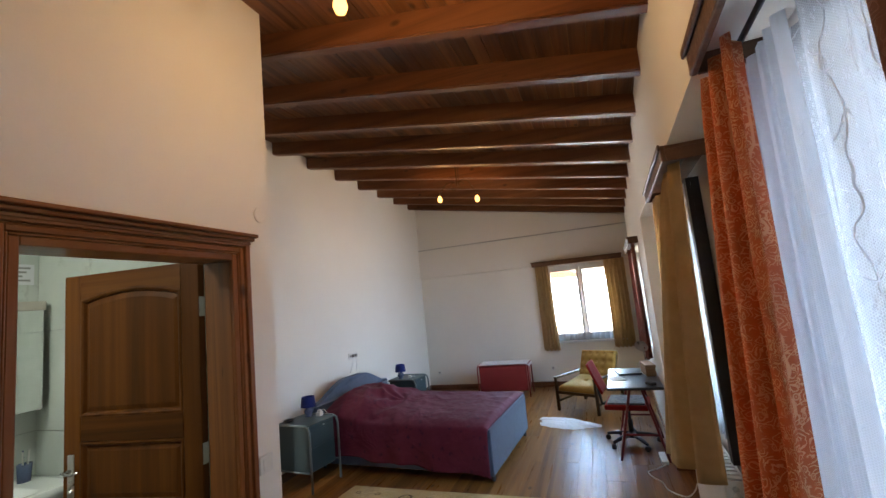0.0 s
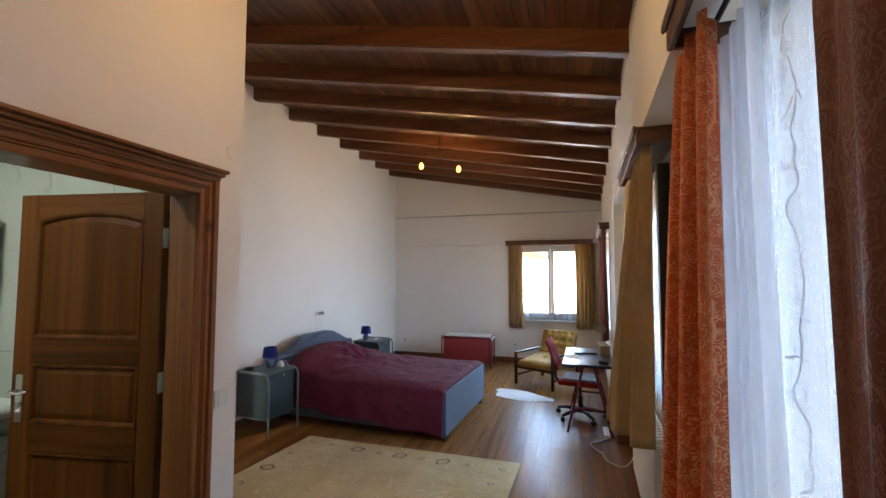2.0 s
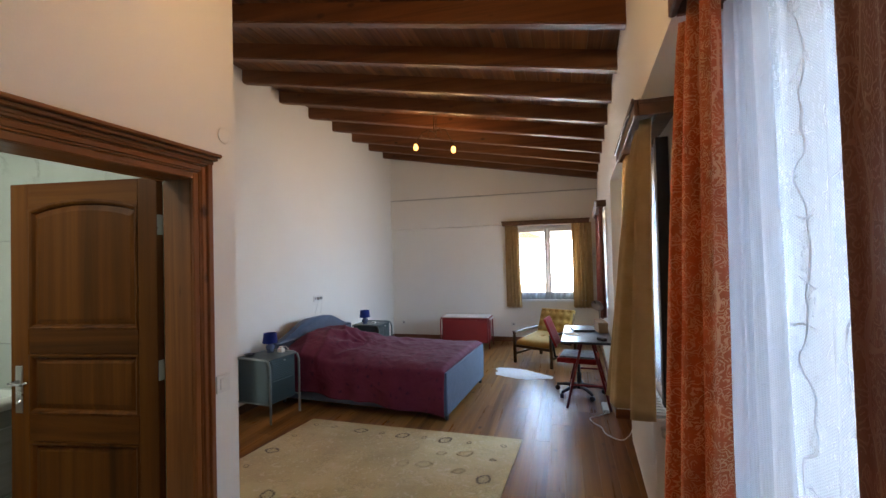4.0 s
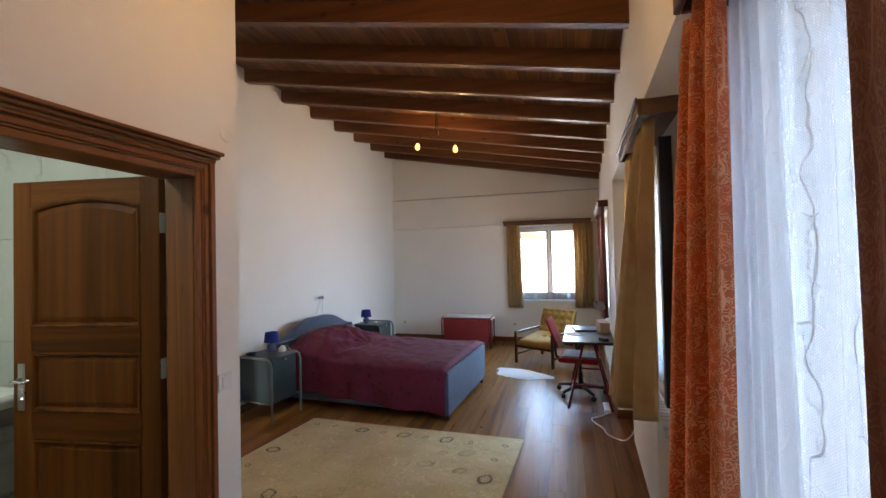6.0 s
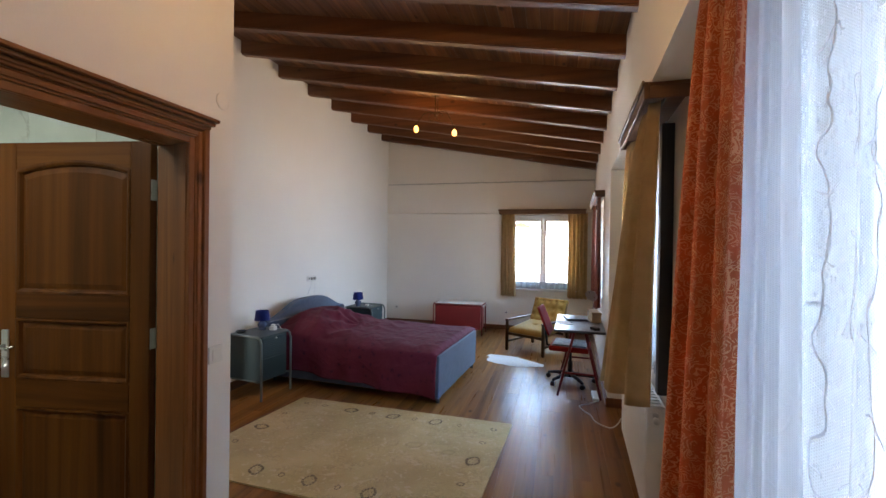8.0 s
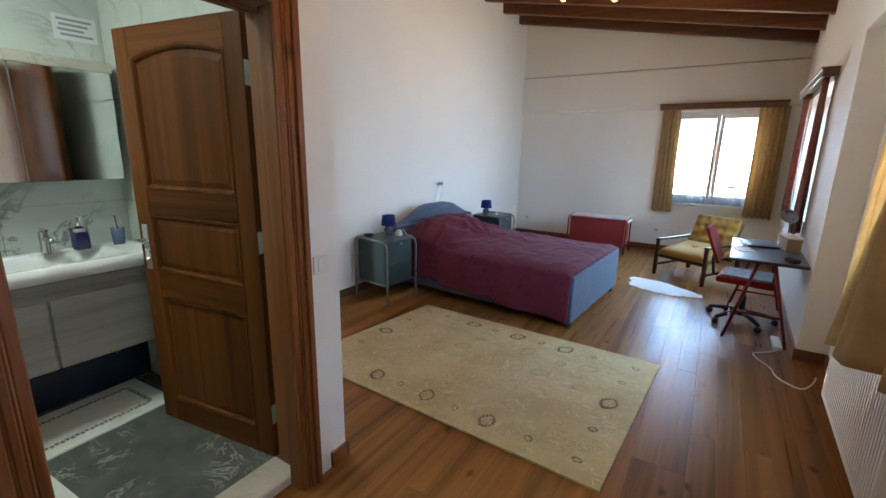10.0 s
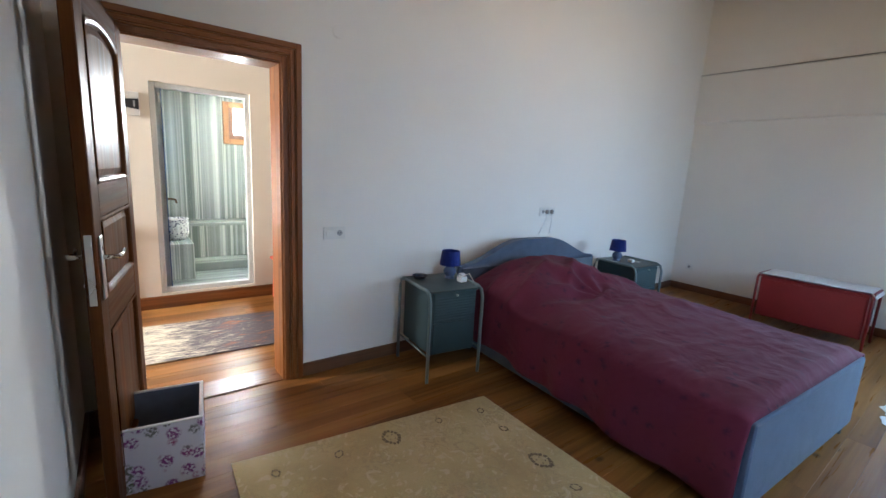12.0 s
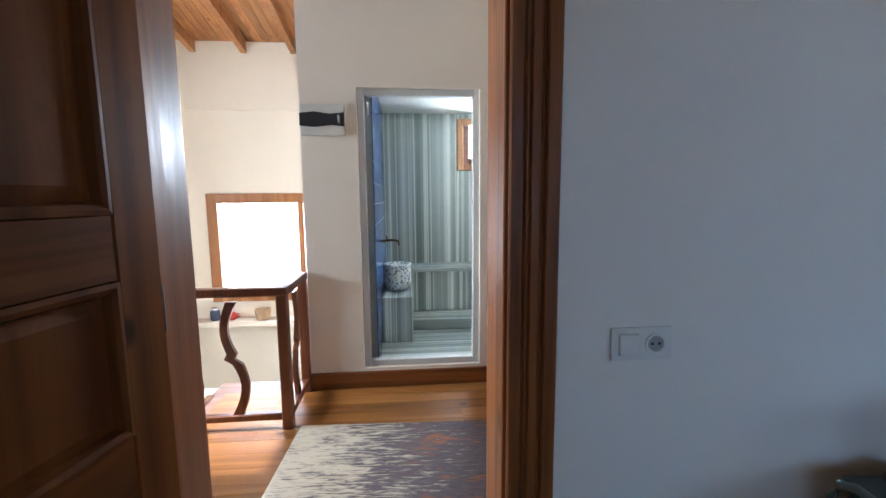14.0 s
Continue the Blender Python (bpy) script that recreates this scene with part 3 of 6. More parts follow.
def sheet(f, nu, nv, bm=None):
    """A surface from a function of (u, v), each 0 to 1."""
    out = bm or bmesh.new()
    g = [[out.verts.new(f(i / nu, j / nv)) for j in range(nv + 1)] for i in range(nu + 1)]
    for i in range(nu):
        for j in range(nv):
            out.faces.new((g[i][j], g[i + 1][j], g[i + 1][j + 1], g[i][j + 1]))
    return out


def prism(outline, h0, h1, plane="xy", bm=None):
    """A flat outline given thickness: plane xy (along z), yz (along x) or xz (along y)."""
    out = bm or bmesh.new()
    put = {"xy": lambda a, b, h: (a, b, h), "yz": lambda a, b, h: (h, a, b), "xz": lambda a, b, h: (a, h, b)}[plane]
    lo = [out.verts.new(put(a, b, h0)) for a, b in outline]
    hi = [out.verts.new(put(a, b, h1)) for a, b in outline]
    out.faces.new(lo)
    out.faces.new(hi[::-1])
    n = len(lo)
    for i in range(n):
        out.faces.new((lo[i], hi[i], hi[(i + 1) % n], lo[(i + 1) % n]))
    return out


def thick(ob, d, offset=0.0):
    md = ob.modifiers.new("thickness", 'SOLIDIFY')
    md.thickness, md.offset = d, offset
    return ob


def setting(name, bm, material, label="", parent=None):
    return tagged(obj(name, bm, material, parent), label, "", "", "structure")


# ---- the large structure ----
WEST, NORTH, BATH, CORNER, SOUTH = -3.55, 9.17, -1.79, 2.78, -1.6
NICHE, SOFFIT, NICHE_END = 0.19, 2.37, 5.5


def XR(y):
    """Face of the window wall, which runs a little askew."""
    return 0.23 + 0.0416 * (y - 2.97)


def slope(x):
    """Underside of the beams."""
    return 3.66 - 0.177 * (x - WEST)


BEAM_H, BEAM_W = 0.145, 0.085


def askew(y0, y1, d0, d1, z0, z1, bm=None):
    """A block of the window wall, between two depths behind its face."""
    return prism([(XR(y0) + d0, y0), (XR(y0) + d1, y0), (XR(y1) + d1, y1), (XR(y1) + d0, y1)], z0, z1, "xy", bm)


# west wall with the room door
DY0, DY1, DZ = 2.975, 3.83, 2.035
b = box(WEST - 0.2, WEST, SOUTH, DY0, 0, 4.0)
box(WEST - 0.2, WEST, DY1, NORTH + 0.2, 0, 4.0, 0, b)
box(WEST - 0.2, WEST, DY0, DY1, DZ, 4.0, 0, b)
setting("wall_west", b, PLASTER, "white plastered wall behind the bed")
# wall with the bathroom door, and the return that the room door opens against
BY0, BY1, BZ, THICK = 1.64, 2.58, 2.075, 0.22
b = box(BATH - THICK, BATH, SOUTH, BY0, 0, 3.75)
box(BATH - THICK, BATH, BY1, CORNER, 0, 3.75, 0, b)
box(BATH - THICK, BATH, BY0, BY1, BZ, 3.75, 0, b)
box(WEST, BATH - THICK, CORNER - 0.11, CORNER, 0, 4.0, 0, b)
setting("wall_bathroom", b, PLASTER, "white plastered wall round the bathroom")
# north wall with its window and ring beam
WX0, WX1, WZ0, WZ1 = -1.06, 0.22, 0.80, 2.20
b = box(WEST - 0.2, WX0, NORTH, NORTH + 0.3, 0, 4.0)
box(WX1, 1.1, NORTH, NORTH + 0.3, 0, 4.0, 0, b)
box(WX0, WX1, NORTH, NORTH + 0.3, 0, WZ0, 0, b)
box(WX0, WX1, NORTH, NORTH + 0.3, WZ1, 4.0, 0, b)
setting("wall_north", b, PLASTER, "white plastered gable wall with a window")
b = prism([(NORTH - 0.03, 2.24), (NORTH, 2.222), (NORTH, 2.83), (NORTH - 0.03, 2.82)], WEST, XR(NORTH), "yz")
# Shade of the gap over the ring beam, put in as a grey strip.
crack = prism([(NORTH - 0.034, 2.812), (NORTH - 0.03, 2.812), (NORTH - 0.004, 2.832), (NORTH - 0.008, 2.836)], WEST, XR(NORTH), "yz")
setting("trim_shadow_bead", crack, PLASTICDARK, "grey strip drawn as the shadow gap along the top of the ring beam")
setting("trim_ring_beam", b, PLASTER, "shallow plastered ring beam across the wall")
# window wall: full above the soffit, set back below it as far as the pier
b = askew(SOUTH, NORTH + 0.3, 0, 0.5, SOFFIT, 3.6)
W1, W2, W3 = (0.80, 2.38, 0.12, 2.28), (3.57, 4.5, 0.82, 2.30), (6.55, 7.95, 0.95, 2.2)
cuts = [(SOUTH, W1[0], None), (W1[0], W1[1], W1), (W1[1], W2[0], None), (W2[0], W2[1], W2), (W2[1], NICHE_END, None)]
for y0, y1, w in cuts:
    if w:
        askew(y0, y1, NICHE, 0.5, 0, w[2], b)
        askew(y0, y1, NICHE, 0.5, w[3], SOFFIT, b)
    else:
        askew(y0, y1, NICHE, 0.5, 0, SOFFIT, b)
askew(NICHE_END, W3[0], 0, 0.5, 0, SOFFIT, b)
askew(W3[1], NORTH + 0.3, 0, 0.5, 0, SOFFIT, b)
askew(W3[0], W3[1], 0, 0.5, 0, W3[2], b)
askew(W3[0], W3[1], 0, 0.5, W3[3], SOFFIT, b)
setting("wall_east", b, PLASTER, "white plastered window wall with recessed bays")
setting("wall_south", box(WEST - 0.2, 1.0, SOUTH - 0.2, SOUTH, 0, 4.0), PLASTER, "plain white plastered wall")

# ceiling of boards laid across the beams
b = bmesh.new()
rng = random.Random(4)
x, w = -3.75, 0.098
while x < 0.95:
    y = SOUTH - 0.2
    while y < NORTH + 0.3:
        y2 = min(NORTH + 0.3, y + rng.uniform(1.6, 3.4))
        z0, z1 = slope(x) + BEAM_H, slope(x + w) + BEAM_H
        g, dz = 0.002, rng.uniform(0, 0.003)
        prism([(x + g, z0 + dz), (x + w - g, z1 + dz), (x + w - g, z1 + 0.03), (x + g, z0 + 0.03)], y + 0.001, y2 - 0.001, "xz", b)
        y = y2
    x += w
setting("ceiling", b, CEILWOOD, "dark stained board ceiling sloping to the windows")
setting("roof_deck", prism([(-3.9, slope(-3.9) + BEAM_H + 0.04), (1.2, slope(1.2) + BEAM_H + 0.04), (1.2, slope(1.2) + 0.3), (-3.9, slope(-3.9) + 0.3)], SOUTH - 0.3, NORTH + 0.4, "xz"), PALEWOOD, "boarding above the ceiling")

# beams across the room
first = None
for k in range(17):
    y = 8.78 - 0.647 * k
    if y < SOUTH:
        break
    xa = WEST - 0.05 if y > CORNER else BATH - 0.05
    xb = XR(y) + 0.05
    b = prism([(xa, slope(xa)), (xb, slope(xb)), (xb, slope(xb) + BEAM_H), (xa, slope(xa) + BEAM_H)], y, y + BEAM_W, "xz")
    es = [e for e in b.edges if abs(e.verts[0].co.y - e.verts[1].co.y) < 1e-4 and abs(e.verts[0].co.x - e.verts[1].co.x) > 1 and e.verts[0].co.z < slope(e.verts[0].co.x) + 0.01]
    bmesh.ops.bevel(b, geom=es, offset=0.009, segments=2, affect='EDGES')
    tagged(obj("ceiling_beam", b, BEAMWOOD), "dark stained timber ceiling beam with eased edges", "beam", "ceiling beams", "structure")

# subfloors
setting("floor", box(WEST - 0.2, 1.0, SOUTH - 0.2, NORTH + 0.3, -0.2, -0.012), CEILWOOD, "varnished pine plank floor")
FLOOR = bpy.data.objects["floor"]
setting("floor_hall", box(-5.72, WEST - 0.2, 2.2, 6.4, -0.2, -0.012), CEILWOOD, "varnished pine plank floor of the landing")
HALLFLOOR = bpy.data.objects["floor_hall"]
setting("floor_bathroom", box(WEST, BATH - THICK, SOUTH, CORNER - 0.11, 0.001, 0.008), BATHFLOOR, "polished grey-green marble bathroom floor")

# baseboards
BASE = 0.09
for y0, y1 in ((CORNER, DY0 - 0.1), (DY1 + 0.1, NORTH)):
    setting("baseboard", box(WEST, WEST + 0.016, y0, y1, 0, BASE, 0.003), VALWOOD, "dark wooden baseboard")
setting("baseboard", box(WEST + 0.016, XR(NORTH), NORTH - 0.016, NORTH, 0, BASE, 0.003), BEAMWOOD, "dark wooden baseboard")
setting("baseboard", box(WEST, BATH + 0.016, CORNER, CORNER + 0.016, 0, BASE, 0.003), BEAMWOOD, "dark wooden baseboard")
setting("baseboard", box(BATH, BATH + 0.016, BY1 + 0.1, CORNER, 0, BASE, 0.003), TRIMWOOD_Y, "dark wooden baseboard")
setting("baseboard", box(BATH, BATH + 0.016, SOUTH, BY0 - 0.1, 0, BASE, 0.003), TRIMWOOD_Y, "dark wooden baseboard")
setting("baseboard", askew(NICHE_END - 0.016, NORTH - 0.016, -0.016, 0, 0, BASE), TRIMWOOD_Y, "dark wooden baseboard")
setting("baseboard", askew(SOUTH, NICHE_END - 0.016, NICHE - 0.016, NICHE, 0, BASE), TRIMWOOD_Y, "dark wooden baseboard")
setting("baseboard", askew(NICHE_END - 0.016, NICHE_END, 0.0, NICHE, 0, BASE), BEAMWOOD, "dark wooden baseboard")


# ---- doors and their casings ----
PROFILE = ((0.0, 0.30, 0.52), (0.30, 0.40, 0.66), (0.40, 0.62, 0.80), (0.62, 0.70, 0.72), (0.70, 1.0, 1.0))


def casing(side, jamb, y0, y1, ztop, width, depth, name, label):
    """Moulded casing round an opening in a wall across x: face at x = jamb, side +1 or -1."""
    t = thing(name, Matrix(), label, "door frame")
    t["kind"] = "structure"

    w = width
    for nm, ya, yb, inner in (("jamb_trim", y0 - w, y0, y0), ("jamb_trim", y1, y1 + w, y1)):
        bm = bmesh.new()
        out = -1 if ya < y0 else 1
        def lay(f0, f1, d):
            p, q = inner + out * w * f0, inner + out * w * f1
            xa, xb = sorted((jamb, jamb + side * depth * d))
            box(xa, xb, min(p, q), max(p, q), 0, ztop + (w if f1 > 0.98 else w * f1), 0.004, bm)
        for f0, f1, d in PROFILE:
            lay(f0, f1, d)
        part(nm, bm, TRIMWOOD, t)
    bm = bmesh.new()
    for f0, f1, d in PROFILE:
        xa, xb = sorted((jamb, jamb + side * depth * d))
        box(xa, xb - 0.0005, y0 - w * f0 - 0.001, y1 + w * f0 + 0.001, ztop + w * f0, ztop + w * f1 - 0.0005, 0.003, bm)
    part("head_trim", bm, TRIMWOOD_Y, t)
    return t


def lining(t, x0, x1, y0, y1, ztop, th=0.03):
    """The boards that line an opening through the wall."""
    part("jamb", box(x0, x1, y0, y0 + th, 0, ztop, 0.003), TRIMWOOD, t)
    part("jamb", box(x0, x1, y1 - th, y1, 0, ztop, 0.003), TRIMWOOD, t)
    part("head", box(x0, x1, y0 + th, y1 - th, ztop - th, ztop, 0.003), TRIMWOOD_Y, t)


def door_leaf(name, m, width, height, label, flip=1):
    """Three-panelled leaf with an arched top panel. Local x from hinge to lock, y through the leaf."""
    t = thing(name, m, label, "door")
    t["kind"] = "structure"
    th, st = 0.042, 0.108
    x0, x1 = st, width - st
    part("stile", box(0, st, -th / 2, th / 2, 0.008, height, 0.004), DOORWOOD, t)
    part("stile", box(width - st, width, -th / 2, th / 2, 0.008, height, 0.004), DOORWOOD, t)
    for a, c in ((0.008, 0.145), (0.755, 0.895), (1.20, 1.325)):
        part("rail", box(x0, x1, -th / 2 + 0.001, th / 2 - 0.001, a, c, 0.003), DOORRAIL, t)
    arch = [(x0, height - 0.001), (x1, height - 0.001)]
    n = 14
    for i in range(n + 1):
        f = i / n
        arch.append((x1 + (x0 - x1) * f, height - 0.135 + 0.045 * math.sin(math.pi * f) ** 0.8))
    part("top_rail", prism(arch, -th / 2 + 0.001, th / 2 - 0.001, "xz"), DOORRAIL, t)
    for i, (a, c) in enumerate(((0.145, 0.755), (0.895, 1.20), (1.325, height - 0.135))):
        top = [(x0, a), (x1, a), (x1, c)]
        if i == 2:
            top += [(x1 + (x0 - x1) * k / 10, c + 0.045 * math.sin(math.pi * k / 10) ** 0.8) for k in range(1, 10)]
        top += [(x0, c)]
        bm = prism(top, -0.003, 0.003, "xz")
        cx, cz = (x0 + x1) / 2, (a + c) / 2
        for sgn in (-1, 1):
            def ring(inset, dep):
                out = []
                for px, pz in top:
                    sx = (x1 - x0 - 2 * inset) / (x1 - x0)
                    sz = (c - a - 2 * inset) / (c - a)
                    out.append(bm.verts.new((cx + (px - cx) * sx, sgn * dep, cz + (pz - cz) * sz)))
                return out
            r0, ra, r1, rb, r2 = ring(0.0, 0.0235), ring(0.009, 0.0250), ring(0.018, 0.0200), ring(0.024, 0.0045), ring(0.050, 0.0125)
            for q, w2 in ((r0, ra), (ra, r1), (r1, rb), (rb, r2)):
                for k in range(len(q)):
                    bm.faces.new((q[k], q[(k + 1) % len(q)], w2[(k + 1) % len(q)], w2[k]))
            bm.faces.new(r2)
        part("panel", bm, DOORWOOD, t)
    for sgn in (-1, 1):
        hp = part("handle_plate", box(width - 0.075, width - 0.035, min(sgn * th / 2, sgn * (th / 2 + 0.008)), max(sgn * th / 2, sgn * (th / 2 + 0.008)), 0.90, 1.14, 0.003), STEEL, t, "brushed steel handle plate")
        bm = tube([(width - 0.055, sgn * (th / 2 + 0.006), 1.06), (width - 0.055, sgn * (th / 2 + 0.05), 1.06), (width - 0.075, sgn * (th / 2 + 0.056), 1.062), (width - 0.12, sgn * (th / 2 + 0.052), 1.056), (width - 0.165, sgn * (th / 2 + 0.055), 1.07)], [0.009, 0.009, 0.009, 0.008, 0.006])
        part("handle", bm, CHROME, hp, "chrome lever handle", True)
        kc = part("key_cylinder", lathe([(0.008, 0), (0.008, 0.006), (0.003, 0.007)], 10), CHROME, hp)
        kc.matrix_basis = pose(width - 0.055, sgn * (th / 2 + 0.008), 0.955, -90 * sgn, 0, 0)
    part("lock_plate", box(width - 0.0005, width + 0.003, -0.011, 0.011, 0.89, 1.15, 0.001), STEEL, t, "steel lock plate")
    for zz in (0.25, 1.12, 1.84):
        bm = tube([(0.0, flip * (th / 2 + 0.005), zz - 0.05), (0.0, flip * (th / 2 + 0.005), zz + 0.05)], 0.008)
        box(0.0, 0.03, min(flip * th / 2, flip * (th / 2 + 0.003)), max(flip * th / 2, flip * (th / 2 + 0.003)), zz - 0.05, zz + 0.05, 0, bm)
        box(-0.003, 0.0, -th / 2 + 0.004, th / 2, zz - 0.05, zz + 0.05, 0.001, bm)
        part("hinge", bm, STEEL, t, "steel hinge")
    return t


d = casing(1, WEST, DY0 + 0.02, DY1 - 0.02, DZ - 0.02, 0.115, 0.032, "door_1_frame", "walnut-stained moulded door casing on the bedroom wall")
lining(d, WEST - 0.2, WEST, DY0, DY1, DZ)
casing(-1, WEST - 0.2, DY0 + 0.02, DY1 - 0.02, DZ - 0.02, 0.1, 0.025, "door_1_frame_back", "walnut-stained moulded casing on the landing side")
a = math.degrees(math.atan2(2.900 - 3.030, -2.76 + 3.51))
door_leaf("door_1", pose(WEST + 0.04, 3.034, 0, 0, 0, a), 0.765, 2.03, "walnut-stained panelled door standing open against the wall", -1)
d = casing(1, BATH, 1.70, 2.50, 2.035, 0.1, 0.034, "door_2_frame", "walnut-stained bathroom door casing with a cornice")
lining(d, BATH - THICK, BATH, BY0, BY1, BZ)
# rebate stops on the bedroom side, against which the leaf closes
for y0, y1 in ((BY0 + 0.03, 1.70), (2.50, BY1 - 0.03)):
    part("door_stop", box(BATH - 0.075, BATH - 0.001, y0, y1, 0, 2.045, 0.004), TRIMWOOD, d)
part("door_stop", box(BATH - 0.075, BATH - 0.001, BY0 + 0.03, BY1 - 0.03, 2.035, 2.045, 0.003), TRIMWOOD_Y, d)
bm = bmesh.new()
for z0, z1, e in ((2.115, 2.132, 0.020), (2.132, 2.149, 0.036), (2.149, 2.166, 0.052)):
    box(BATH, BATH + e + 0.018, 1.61 - e * 0.65, 2.59 + e * 0.65, z0, z1, 0.004, bm)
part("cornice", bm, TRIMWOOD_Y, d, "stepped wooden cornice")
a = math.degrees(math.atan2(2.442 - 2.566, -2.908 + 2.075))
door_leaf("door_2", pose(-2.072, 2.588, 0, 0, 0, a), 0.84, 2.075, "walnut-stained panelled bathroom door standing open", -1)
setting("threshold", box(-2.04, -1.868, BY0 + 0.031, BY1 - 0.031, -0.01, 0.05, 0.008), SILL, "pale beige marble threshold")


# ---- windows ----
def window(name, m, w, h, leaves, material, label=""):
    """Framed window. Local x along the wall, z up from the sill, y through it."""
    t = thing(name, m, label, "window")
    t["kind"] = "structure"
    f = 0.06
    for x0, x1 in ((0, f), (w - f, w)):
        part("window_frame", box(x0, x1, -0.035, 0.035, 0, h, 0.006), material, t)
    for z0, z1 in ((0, f), (h - f, h)):
        part("window_frame", box(f, w - f, -0.035, 0.035, z0, z1, 0.006), material, t)
    lw = (w - 2 * f) / leaves
    for i in range(leaves):
        a = f + i * lw
        s = 0.055
        sash = part("sash", box(a + 0.002, a + s, -0.05, 0.02, f, h - f, 0.006), material, t)
        part("sash_bar", box(a + lw - s, a + lw - 0.002, -0.05, 0.02, f, h - f, 0.006), material, sash)
        part("sash_bar", box(a + s, a + lw - s, -0.05, 0.02, f, f + s, 0.006), material, sash)
        part("sash_bar", box(a + s, a + lw - s, -0.05, 0.02, h - f - s, h - f, 0.006), material, sash)
        p = part("pane", box(a + s, a + lw - s, -0.012, -0.006, f + s, h - f - s), SOAPGLASS, sash, "clear glass pane")
        p.visible_shadow = False
        if i == leaves - 1:
            part("window_handle", tube([(a + 0.028, -0.05, h * 0.42), (a + 0.028, -0.09, h * 0.42), (a + 0.028, -0.092, h * 0.42 - 0.1)], 0.009), material, sash, "", True)
    return t


AZ = math.degrees(math.atan(0.0416))


def east_window(name, w, d, leaves, material, label):
    m = Matrix.Translation((XR(w[1]) + d, w[1], w[2])) @ Euler((0, 0, radians(-90 - AZ))).to_matrix().to_4x4()
    return window(name, m, (w[1] - w[0]) / math.cos(radians(AZ)), w[3] - w[2], leaves, material, label)


window("window_4", pose(WX0, NORTH + 0.17, WZ0), WX1 - WX0, WZ1 - WZ0, 2, PVC, "white plastic double window with clear panes")
east_window("window_1", W1, 0.4, 2, PVC, "tall white balcony window behind lace curtains")
east_window("window_2", W2, 0.235, 2, DARKFRAME, "dark timber window behind mustard curtains")
east_window("window_3", W3, 0.3, 2, PVC, "white window behind maroon curtains")
setting("window_sill", box(WX0 - 0.03, WX1 + 0.03, NORTH - 0.05, NORTH + 0.14, WZ0 - 0.03, WZ0, 0.006), PVC, "white window sill")

# ---- landing, stairwell and the striped bath beyond the room door ----
HX = -5.52
GY0, GY1, GZ0, GZ1 = 3.262, 4.09, 0.14, 2.07
b = box(HX - 0.12, HX, 2.89, GY0, 0, 4.6)
box(HX - 0.12, HX, GY1, 6.4, 0, 4.6, 0, b)
box(HX - 0.12, HX, GY0, GY1, 0, GZ0, 0, b)
box(HX - 0.12, HX, GY0, GY1, GZ1, 4.6, 0, b)
box(-8.7, HX - 0.12, 2.89, 3.0, -3, 4.6, 0, b)
setting("wall_landing", b, HALLPLASTER, "cream plastered landing wall")
setting("wall_landing_end", box(HX, WEST - 0.2, 6.3, 6.5, 0, 4.6), HALLPLASTER, "plain cream plastered wall")
b = box(-8.7, -5.45, -0.6, -0.4, -3, 4.6)
box(-4.6, WEST - 0.2, -0.6, -0.4, -3, 4.6, 0, b)
box(-5.45, -4.6, -0.6, -0.4, -3, 1.15, 0, b)
box(-5.45, -4.6, -0.6, -0.4, 2.50, 4.6, 0, b)
setting("wall_stairwell_side", b, HALLPLASTER, "cream plastered wall with a tall stair window")
FX = -8.5
SW = (1.02, 2.75, 0.02, 1.34)
b = box(FX - 0.25, FX, -0.6, SW[0], -3, 4.6)
box(FX - 0.25, FX, SW[1], 3.0, -3, 4.6, 0, b)
box(FX - 0.25, FX, SW[0], SW[1], -3, SW[2], 0, b)
box(FX - 0.25, FX, SW[0], SW[1], SW[3], 4.6, 0, b)
box(FX, FX + 0.03, -0.4, 2.89, 2.48, 4.6, 0, b)
setting("wall_stairwell", b, HALLPLASTER, "white plastered stairwell wall with a wooden window")
setting("ledge", box(FX, FX + 0.22, -0.4, 2.89, -0.35, -0.28, 0.008), HALLPLASTER, "white plastered ledge under the window")
setting("floor_lower", box(-8.7, WEST - 0.2, -0.6, 2.9, -3.1, -3.0), SILL, "pale floor at the foot of the stairwell")
setting("wall_stair_edge", box(HX - 0.12, WEST - 0.2, 2.0, 2.2, -3.0, -0.012), HALLPLASTER, "plastered edge of the landing")
setting("wall_bathroom_back", box(WEST - 0.2, WEST - 0.18, SOUTH, DY0 - 0.1, -3, 4.6), HALLPLASTER, "cream plastered wall")

b = bmesh.new()
rng = random.Random(9)


def hall_roof(x):
    return 3.32 + 0.20 * (x - FX)


y = -0.5
while y < 6.4:
    xa = FX - 0.3
    while xa < WEST - 0.2:
        xb = min(WEST - 0.2, xa + rng.uniform(1.5, 2.6))
        prism([(xa + 0.001, hall_roof(xa)), (xb - 0.001, hall_roof(xb)), (xb - 0.001, hall_roof(xb) + 0.03), (xa + 0.001, hall_roof(xa) + 0.03)], y + 0.002, y + 0.098, "xz", b)
        xa = xb
    y += 0.1
setting("ceiling_landing", b, PALEWOOD, "honey-coloured board ceiling over the stairwell")
for k in range(6):
    y = 0.28 + 0.62 * k
    xa, xb = FX, WEST - 0.2
    bm = prism([(xa, hall_roof(xa) - 0.14), (xb, hall_roof(xb) - 0.14), (xb, hall_roof(xb)), (xa, hall_roof(xa))], y, y + 0.07, "xz")
    tagged(obj("rafter", bm, FRAMEWOOD), "honey-brown timber rafter over the stairwell", "rafter", "stairwell rafters", "structure")
setting("baseboard", box(HX, HX + 0.018, 2.89, 6.3, 0, 0.12, 0.004), TRIMWOOD_Y, "dark wooden baseboard on the landing")
